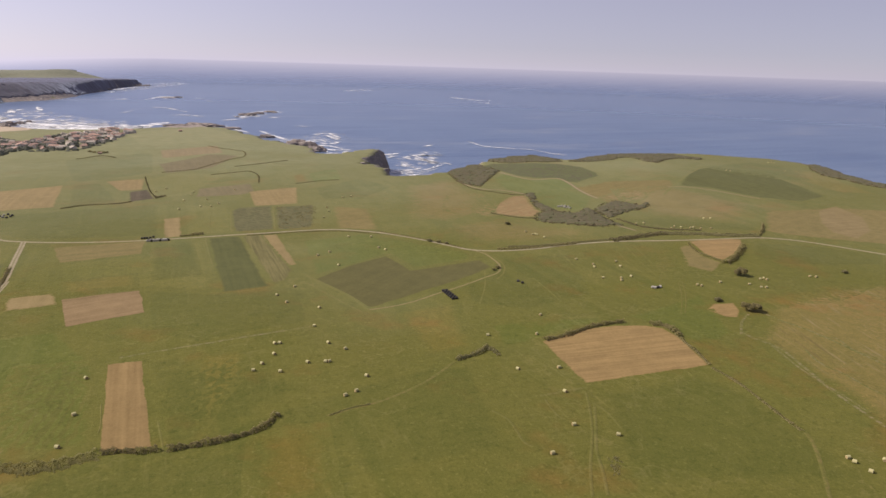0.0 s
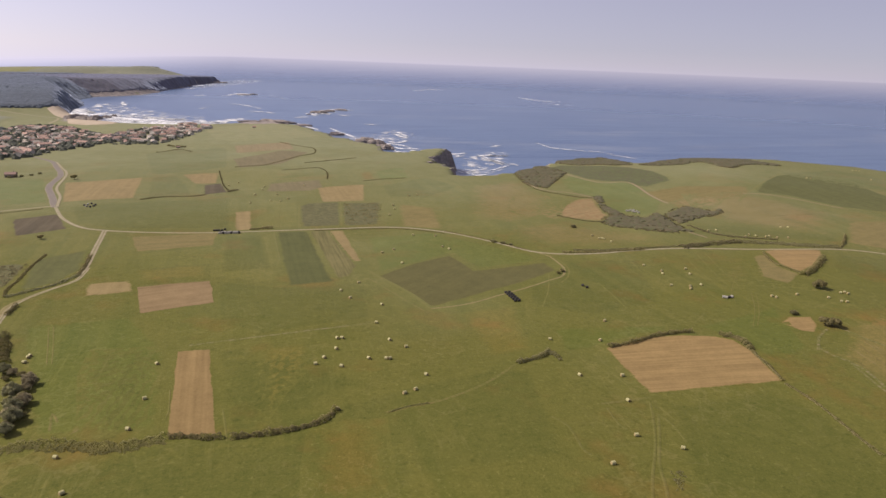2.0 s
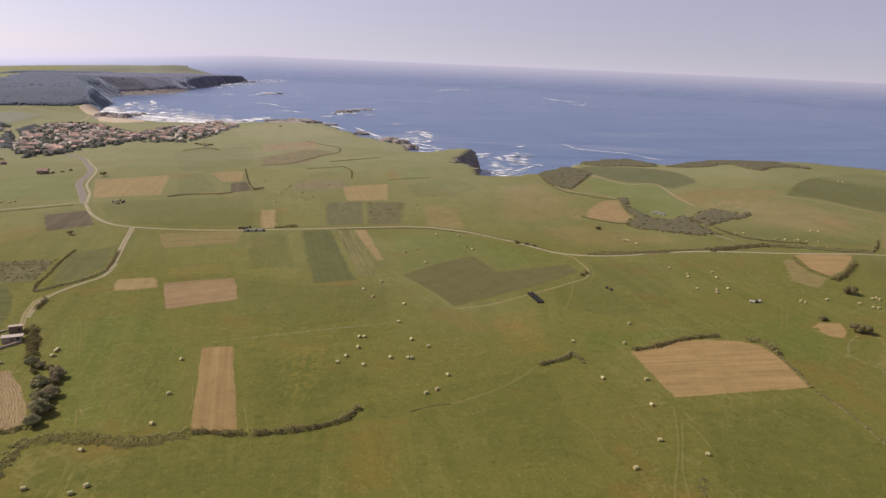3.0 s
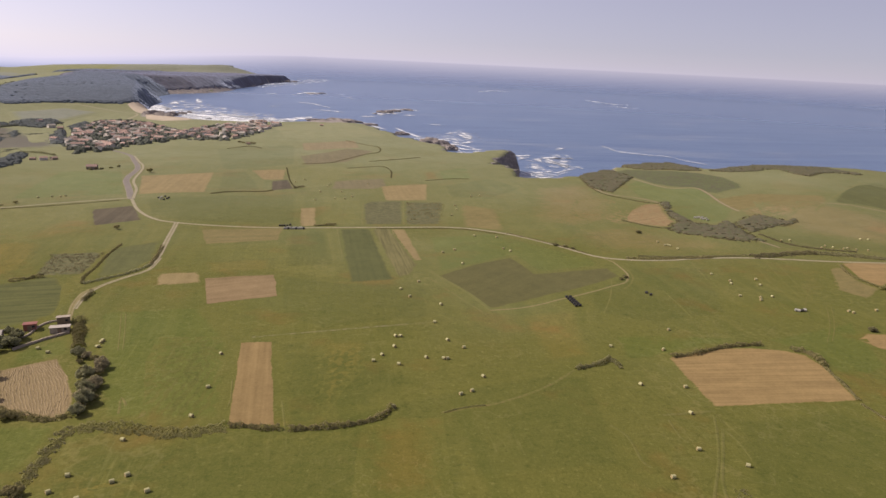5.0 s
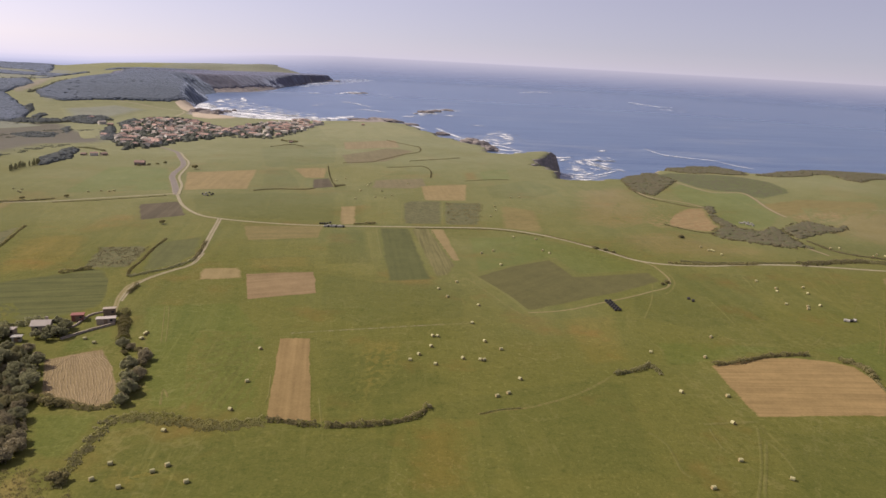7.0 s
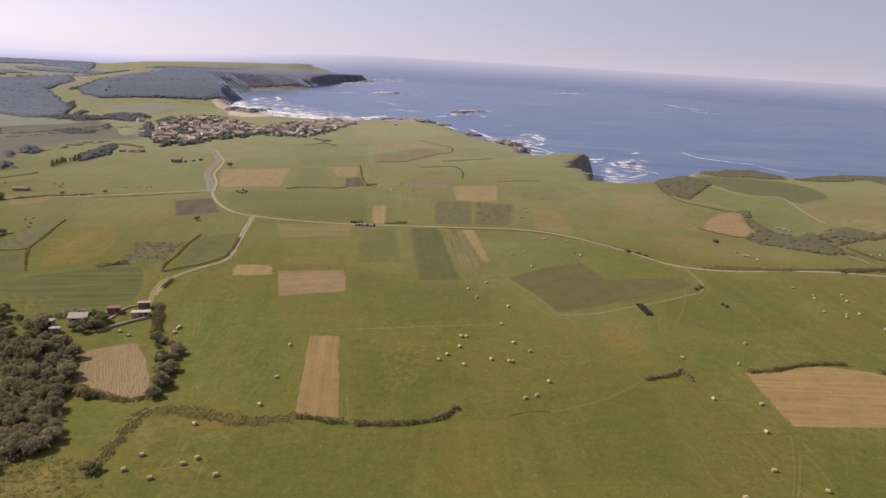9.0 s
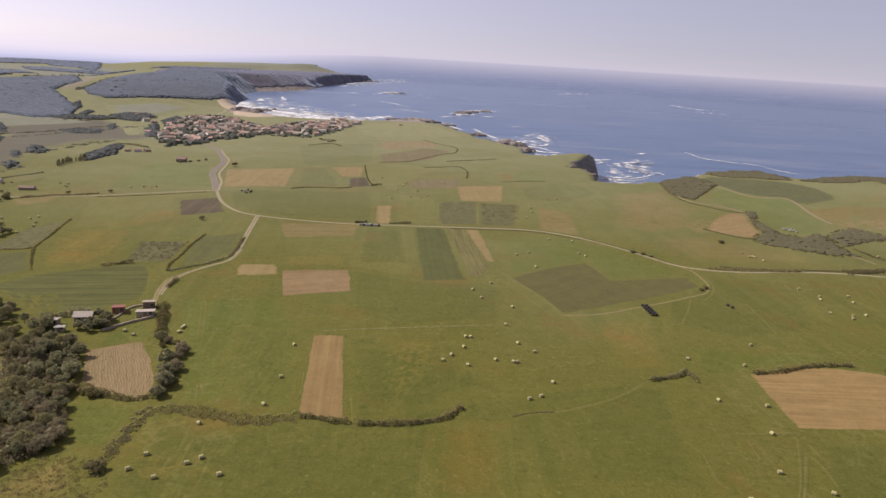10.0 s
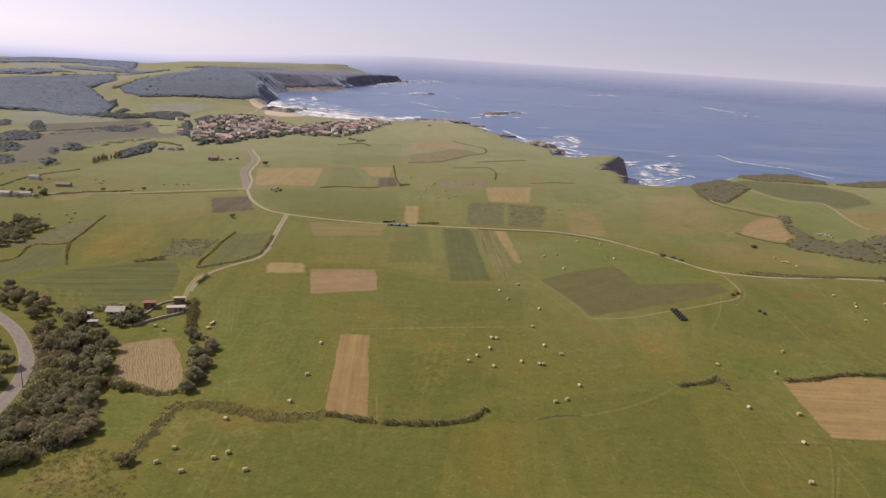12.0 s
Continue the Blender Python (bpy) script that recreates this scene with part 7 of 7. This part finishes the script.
for (x, y), (l, d, h) in zip([(-97, 1585), (-79, 1631), (-53, 1683), (-116, 1540), (-353, 2170), (-329, 2194), (-573, 2891), (-550, 2925), (-602, 2554)], [(34, 14, 6), (26, 12, 5), (30, 10, 4), (10, 6, 2), (40, 10, 3), (24, 8, 4), (34, 14, 6), (30, 12, 5), (30, 14, 6)]):
    rock("sea_rock", "dark reef rock washed by white surf", x, y, l, d, h, r.randint(1, 99))
for (x, y), (l, d, h) in zip([(-465, 1262), (-464, 1301), (-457, 1333), (-453, 1363), (-489, 1285), (-204, 1323), (-165, 1345), (-141, 1323), (-107, 1286), (-45, 1153), (6, 1045), (18, 1010), (28, 989)], [(40, 18, 9), (26, 12, 7), (16, 9, 5), (10, 6, 4), (46, 24, 10), (50, 14, 5), (60, 16, 5), (40, 16, 5), (30, 14, 4), (26, 12, 5), (40, 20, 9), (34, 18, 10), (26, 16, 8)]):
    rock("shore_rock", "dark weathered rock at the foot of the coast", x, y, l, d, h, r.randint(1, 99))

for ring in (
    [(98, 821), (117, 931), (166, 1006), (217, 1002), (202, 891), (172, 828), (132, 783), (106, 775)],
    [(14, 1077), (-13, 1177), (57, 1309), (102, 1214), (83, 1078), (53, 986), (41, 958)],
    [(-143, 1334), (-115, 1387), (-77, 1302), (-94, 1251), (-116, 1281)],
    [(-129, 1473), (-120, 1673), (-52, 1800), (-19, 1689), (-56, 1549), (-98, 1450)],
    [(-418, 2244), (-358, 2309), (-312, 2145), (-349, 2047)],
    [(-642, 2664), (-614, 3038), (-500, 3069), (-475, 2782), (-562, 2409)],
    [(-60, 1173), (-3, 1131), (46, 1022), (29, 977), (-28, 1059)],
):
    sheet("surf", "white surf breaking along the shore", "surf", FOAM, ring, 0.3, SEA + 0.35)
for ring in (
    [(-496, 1348), (-452, 1378), (-383, 1327), (-320, 1327), (-265, 1311), (-236, 1270), (-302, 1211), (-360, 1210), (-433, 1258)],
    [(-584, 1407), (-590, 1506), (-552, 1536), (-487, 1383), (-513, 1336), (-547, 1342)],
    [(-518, 1423), (-442, 1414), (-353, 1373), (-269, 1333), (-262, 1301), (-350, 1321), (-436, 1360), (-500, 1374)],
):
    sheet("surf", "lines of breakers rolling onto the beach", "surf", FOAM_SURF, ring, 0.3, SEA + 0.35)
for ring in (
    [(-363, 2467), (-255, 2201), (-163, 1939), (-169, 1839), (-278, 2115)],
    [(62, 1196), (117, 1170), (94, 1112), (68, 1116)],
    [(-394, 1747), (-366, 1747), (-355, 1692), (-375, 1676)],
    [(169, 1294), (206, 1264), (210, 1229), (174, 1248)],
    [(525, 2332), (593, 2276), (673, 2186), (589, 2128)],
    [(-572, 1463), (-599, 1717), (-503, 1637), (-349, 1452), (-268, 1405), (-312, 1256), (-389, 1236), (-473, 1294)],
    [(-603, 2412), (-595, 2952), (-556, 3617), (-414, 3191), (-487, 2631), (-542, 2320)],
    [(-535, 1644), (-547, 1733), (-506, 1632), (-501, 1571)],
    [(-556, 1570), (-572, 1647), (-532, 1555), (-530, 1514)],
):
    sheet("surf", "thin streak of foam on the open water", "surf", FOAM, ring, 0.3, SEA + 0.35)



def breaker(label, points, strength=1.0):
    """A line of foam on the water: a thin ragged sheet along the points, stretched away from the camera with distance
    to show in its view.
    """
    line = smooth_line(points, 4.0)
    d = np.linalg.norm(line, axis=1)
    n = len(line)
    taper = np.sin(np.linspace(0.12, math.pi - 0.12, n)) ** 0.5
    half = (line / d[:, None]) * (strength * 6.5e-6 * d**2 * taper)[:, None] + np.array([1.2, 0.0])
    cuts = (-1.0, -0.5, 0.0, 0.5, 1.0)
    verts = [(p[0], p[1], SEA + 0.45) for c in cuts for p in line + half * c]
    me = mesh_of("surf", verts, [(k * n + i, k * n + i + 1, (k + 1) * n + i + 1, (k + 1) * n + i) for k in range(len(cuts) - 1) for i in range(n - 1)], FOAM_LINE)
    me.attributes.new("edge", "FLOAT", "POINT").data.foreach_set("value", np.array([24.0 * (1 - abs(c)) for c in cuts for _ in range(n)], np.float32))
    if me.polygons[0].normal.z < 0:
        me.flip_normals()
    return tagged(new("surf", me), label, "surf", "", "structure")


for line in (
    [(57, 1223), (65, 1184), (71, 1156), (46, 1100), (11, 1107), (-23, 1107)],
    [(32, 1055), (52, 1041), (67, 1012)],
    [(45, 951), (65, 975), (77, 994)],
    [(-58, 1253), (-15, 1129), (11, 1100)],
    [(40, 964), (52, 968), (73, 988)],
    [(38, 1018), (43, 976)],
    [(51, 1190), (60, 1152), (69, 1148)],
    [(36, 1087), (48, 1070), (64, 1084)],
    [(42, 1013), (53, 999), (78, 1002)],
):
    breaker("white surf curling round the headland", line, 1)
for line in (
    [(121, 808), (124, 779), (136, 782), (154, 805)],
    [(138, 916), (162, 949), (182, 945), (199, 970)],
    [(158, 912), (170, 900), (173, 871), (161, 832)],
    [(162, 832), (183, 872), (191, 859)],
    [(189, 1049), (207, 1066)],
    [(107, 849), (108, 803), (124, 792), (148, 804), (169, 831)],
    [(153, 918), (164, 892), (172, 862)],
    [(164, 943), (184, 950), (197, 949)],
    [(118, 921), (135, 943)],
    [(108, 955), (126, 955), (142, 969)],
    [(106, 832), (112, 813), (122, 800), (134, 800)],
    [(125, 801), (139, 809), (154, 822), (173, 849), (189, 872)],
    [(159, 936), (165, 902), (173, 876), (183, 866)],
    [(166, 943), (180, 948), (197, 949)],
    [(151, 907), (165, 883), (177, 873)],
    [(120, 937), (129, 935)],
    [(143, 930), (154, 939)],
    [(118, 819), (130, 814), (149, 829)],
):
    breaker("white surf churning in the rocky bay", line, 1.3)
for line in (
    [(274, 1119), (278, 1096), (284, 1057), (303, 1039), (322, 1028), (348, 1016), (361, 978), (379, 951)],
    [(545, 2538), (598, 2375), (653, 2355)],
    [(182, 2807), (258, 2959), (325, 2961)],
    [(1, 1353), (32, 1345)],
    [(-250, 1572), (-218, 1569), (-183, 1536)],
    [(-327, 1781), (-287, 1757), (-230, 1650)],
):
    breaker("long thin crest of a rolling wave", line, 0.4)
for line in (
    [(-126, 1558), (-104, 1546), (-84, 1565)],
    [(-113, 1621), (-69, 1702), (-26, 1690)],
    [(-138, 1454), (-111, 1479)],
    [(-130, 1353), (-109, 1298), (-96, 1265), (-73, 1221)],
    [(-395, 2068), (-372, 2210), (-312, 2187)],
    [(-55, 1545), (-31, 1537)],
):
    breaker("foam breaking over the reef rocks", line, 0.8)
for line in (
    [(-456, 1358), (-416, 1321), (-372, 1321), (-344, 1306)],
    [(-434, 1247), (-389, 1237), (-354, 1257), (-303, 1264), (-243, 1304)],
    [(-636, 1612), (-562, 1456), (-507, 1387), (-484, 1430)],
    [(-708, 1770), (-676, 1754)],
    [(-570, 1600), (-547, 1582)],
    [(-549, 1704), (-517, 1643)],
    [(-442, 1423), (-429, 1419)],
    [(-317, 1277), (-270, 1306), (-226, 1388)],
):
    breaker("lines of breakers running onto the beach", line, 3.0)
for line in (
    [(-601, 2529), (-575, 2643), (-556, 2815)],
    [(-468, 2066), (-437, 2077)],
    [(-355, 1593), (-344, 1668)],
):
    breaker("far white surf off the cape", line, 0.7)
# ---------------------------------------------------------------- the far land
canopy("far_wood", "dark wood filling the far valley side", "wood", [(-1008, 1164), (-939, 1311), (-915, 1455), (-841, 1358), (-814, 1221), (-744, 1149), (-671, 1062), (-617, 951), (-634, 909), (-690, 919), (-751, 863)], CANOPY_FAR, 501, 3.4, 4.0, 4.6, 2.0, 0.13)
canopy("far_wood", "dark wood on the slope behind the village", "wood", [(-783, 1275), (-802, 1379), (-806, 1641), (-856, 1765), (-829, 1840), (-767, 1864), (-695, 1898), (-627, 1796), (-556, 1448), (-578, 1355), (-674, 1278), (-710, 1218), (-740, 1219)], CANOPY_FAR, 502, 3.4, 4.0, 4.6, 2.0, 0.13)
canopy("heath", "cape slopes tinted purple grey for distance haze", "heath", [(-540, 1400), (-580, 1480), (-615, 1590), (-690, 1765), (-684, 1896), (-632, 1981), (-600, 2158), (-598, 2516), (-604, 2640), (-588, 2800), (-584, 2985), (-640, 3000), (-760, 2830), (-850, 2500), (-900, 2200), (-900, 1900), (-850, 1700), (-760, 1500), (-690, 1420)], HAZY_SLOPE, 503, 4.2, 2.2, 5.0, 3.2, 0.24)
canopy("heath", "mesa cliff tinted purple grey for distance haze", "heath", [(-855, 3140), (-870, 3205), (-960, 3270), (-1010, 3200), (-960, 3080), (-890, 3040)], HAZY_SLOPE, 505, 3.6, 1.6, 6.0, 4.0, 0.1)
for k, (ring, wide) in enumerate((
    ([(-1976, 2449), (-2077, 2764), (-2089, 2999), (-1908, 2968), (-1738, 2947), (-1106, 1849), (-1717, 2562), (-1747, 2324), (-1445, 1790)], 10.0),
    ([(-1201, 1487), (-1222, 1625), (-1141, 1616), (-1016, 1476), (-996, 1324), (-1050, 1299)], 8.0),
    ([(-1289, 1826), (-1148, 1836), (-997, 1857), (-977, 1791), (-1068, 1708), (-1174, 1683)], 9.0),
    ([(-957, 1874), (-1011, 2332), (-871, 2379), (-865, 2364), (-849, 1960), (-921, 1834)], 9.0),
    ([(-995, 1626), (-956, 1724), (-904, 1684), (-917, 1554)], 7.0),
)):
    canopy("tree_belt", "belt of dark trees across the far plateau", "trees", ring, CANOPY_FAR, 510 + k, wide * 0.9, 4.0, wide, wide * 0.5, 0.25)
for k, ring in enumerate((
    [(-582, 757), (-614, 808), (-614, 823), (-573, 776), (-545, 736), (-545, 713)], [(-627, 769), (-647, 805), (-623, 784), (-596, 747), (-597, 732)], [(-531, 653), (-551, 699), (-524, 689), (-503, 675), (-458, 609), (-463, 587), (-480, 590)],
    [(-401, 562), (-420, 598), (-407, 594), (-385, 568), (-377, 544), (-383, 540)], [(-395, 534), (-407, 558), (-387, 538), (-371, 511), (-378, 513)], [(-384, 468), (-392, 484), (-378, 473), (-363, 454), (-366, 446)],
    [(-361, 479), (-365, 495), (-351, 485), (-342, 468), (-347, 464)], [(-363, 462), (-370, 475), (-356, 459), (-356, 454)], [(-637, 1021), (-652, 1072), (-634, 1051), (-619, 1002)],
    [(-570, 1004), (-585, 1068), (-566, 1082), (-540, 1045), (-539, 999)], [(-499, 963), (-509, 996), (-491, 971), (-441, 868), (-447, 865)], [(-525, 898), (-544, 948), (-508, 894), (-488, 846)],
    [(-346, 558), (-357, 601), (-377, 664), (-359, 639), (-328, 572), (-324, 524)], [(-702, 1102), (-717, 1149), (-672, 1082), (-664, 1051)],
    [(-601, 1037), (-601, 1079), (-572, 1108), (-546, 1074), (-561, 1007), (-579, 999)], [(-668, 939), (-623, 991), (-595, 1020), (-577, 991), (-600, 955), (-639, 908)], [(-477, 909), (-488, 951), (-439, 870), (-398, 780), (-406, 770)],
    [(-515, 1031), (-531, 1117), (-495, 1052), (-445, 930), (-440, 905)], [(-402, 491), (-391, 490), (-369, 464), (-363, 448), (-368, 449)], [(-455, 556), (-455, 574), (-424, 545), (-407, 515), (-411, 502)], [(-529, 800), (-529, 840), (-500, 850), (-470, 790), (-490, 770)],
)):
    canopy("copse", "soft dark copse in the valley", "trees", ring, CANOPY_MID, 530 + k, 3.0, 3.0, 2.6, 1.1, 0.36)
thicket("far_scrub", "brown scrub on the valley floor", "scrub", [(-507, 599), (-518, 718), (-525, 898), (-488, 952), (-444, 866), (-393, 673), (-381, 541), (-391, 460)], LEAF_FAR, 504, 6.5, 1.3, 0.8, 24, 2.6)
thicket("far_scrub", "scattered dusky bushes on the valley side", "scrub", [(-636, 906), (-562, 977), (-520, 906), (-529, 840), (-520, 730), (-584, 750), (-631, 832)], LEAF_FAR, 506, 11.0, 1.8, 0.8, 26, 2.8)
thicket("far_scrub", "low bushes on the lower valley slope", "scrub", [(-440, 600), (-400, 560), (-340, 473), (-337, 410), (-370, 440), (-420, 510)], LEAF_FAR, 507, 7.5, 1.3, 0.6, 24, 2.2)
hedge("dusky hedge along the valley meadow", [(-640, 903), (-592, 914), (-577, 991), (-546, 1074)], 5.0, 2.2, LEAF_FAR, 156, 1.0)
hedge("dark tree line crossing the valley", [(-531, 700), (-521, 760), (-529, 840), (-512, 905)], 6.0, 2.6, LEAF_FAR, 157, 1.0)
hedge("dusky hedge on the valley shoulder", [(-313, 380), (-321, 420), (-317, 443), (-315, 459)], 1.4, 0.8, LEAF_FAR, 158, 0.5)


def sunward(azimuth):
    """How much brighter or duller to paint the shell's glow towards an azimuth, as hazy air glows on the sun's side."""
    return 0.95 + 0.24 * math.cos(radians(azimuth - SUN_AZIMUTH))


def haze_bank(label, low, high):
    """An added glowing, see-through shell imitating milky air over the horizon, all round the sea side, so far off that
    it never shifts: clear below, thickest at the sea's rim.
    """
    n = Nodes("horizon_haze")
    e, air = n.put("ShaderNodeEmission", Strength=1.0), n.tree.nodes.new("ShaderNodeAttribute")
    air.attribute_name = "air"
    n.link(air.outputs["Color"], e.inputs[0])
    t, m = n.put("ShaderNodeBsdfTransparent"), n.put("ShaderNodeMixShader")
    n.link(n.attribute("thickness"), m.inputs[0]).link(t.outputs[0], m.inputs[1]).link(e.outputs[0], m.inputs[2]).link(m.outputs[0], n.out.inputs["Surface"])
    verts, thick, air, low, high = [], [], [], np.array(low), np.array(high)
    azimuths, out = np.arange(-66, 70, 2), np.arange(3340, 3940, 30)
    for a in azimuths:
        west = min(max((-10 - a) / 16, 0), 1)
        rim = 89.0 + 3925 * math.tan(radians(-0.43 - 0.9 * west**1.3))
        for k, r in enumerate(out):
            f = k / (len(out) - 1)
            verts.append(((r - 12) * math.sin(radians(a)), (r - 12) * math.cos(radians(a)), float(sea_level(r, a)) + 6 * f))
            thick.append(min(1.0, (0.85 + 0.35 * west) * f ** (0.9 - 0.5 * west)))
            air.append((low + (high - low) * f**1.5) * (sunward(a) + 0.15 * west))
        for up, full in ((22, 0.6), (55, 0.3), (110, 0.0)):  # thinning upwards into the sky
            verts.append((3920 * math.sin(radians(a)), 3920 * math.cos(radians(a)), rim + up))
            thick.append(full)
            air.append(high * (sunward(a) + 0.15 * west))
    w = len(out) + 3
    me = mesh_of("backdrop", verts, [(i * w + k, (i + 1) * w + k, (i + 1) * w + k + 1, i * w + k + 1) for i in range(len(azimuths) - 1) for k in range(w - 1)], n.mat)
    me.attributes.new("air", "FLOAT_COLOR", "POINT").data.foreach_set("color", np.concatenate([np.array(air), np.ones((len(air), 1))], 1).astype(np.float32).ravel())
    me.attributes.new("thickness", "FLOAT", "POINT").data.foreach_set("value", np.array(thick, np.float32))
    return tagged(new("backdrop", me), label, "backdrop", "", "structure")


haze_bank("glowing shell imitating milky haze over the sea horizon", (0.26, 0.275, 0.385), (0.385, 0.365, 0.43))


def to_metres():
    """Lay out the plan at its estimated size: every mesh, and the place of every thing and part."""
    for me in bpy.data.meshes:
        me.transform(Matrix.Scale(GRID, 4))
    for ob in bpy.data.objects:
        if ob.type in ("MESH", "EMPTY"):
            ob.location *= GRID


to_metres()
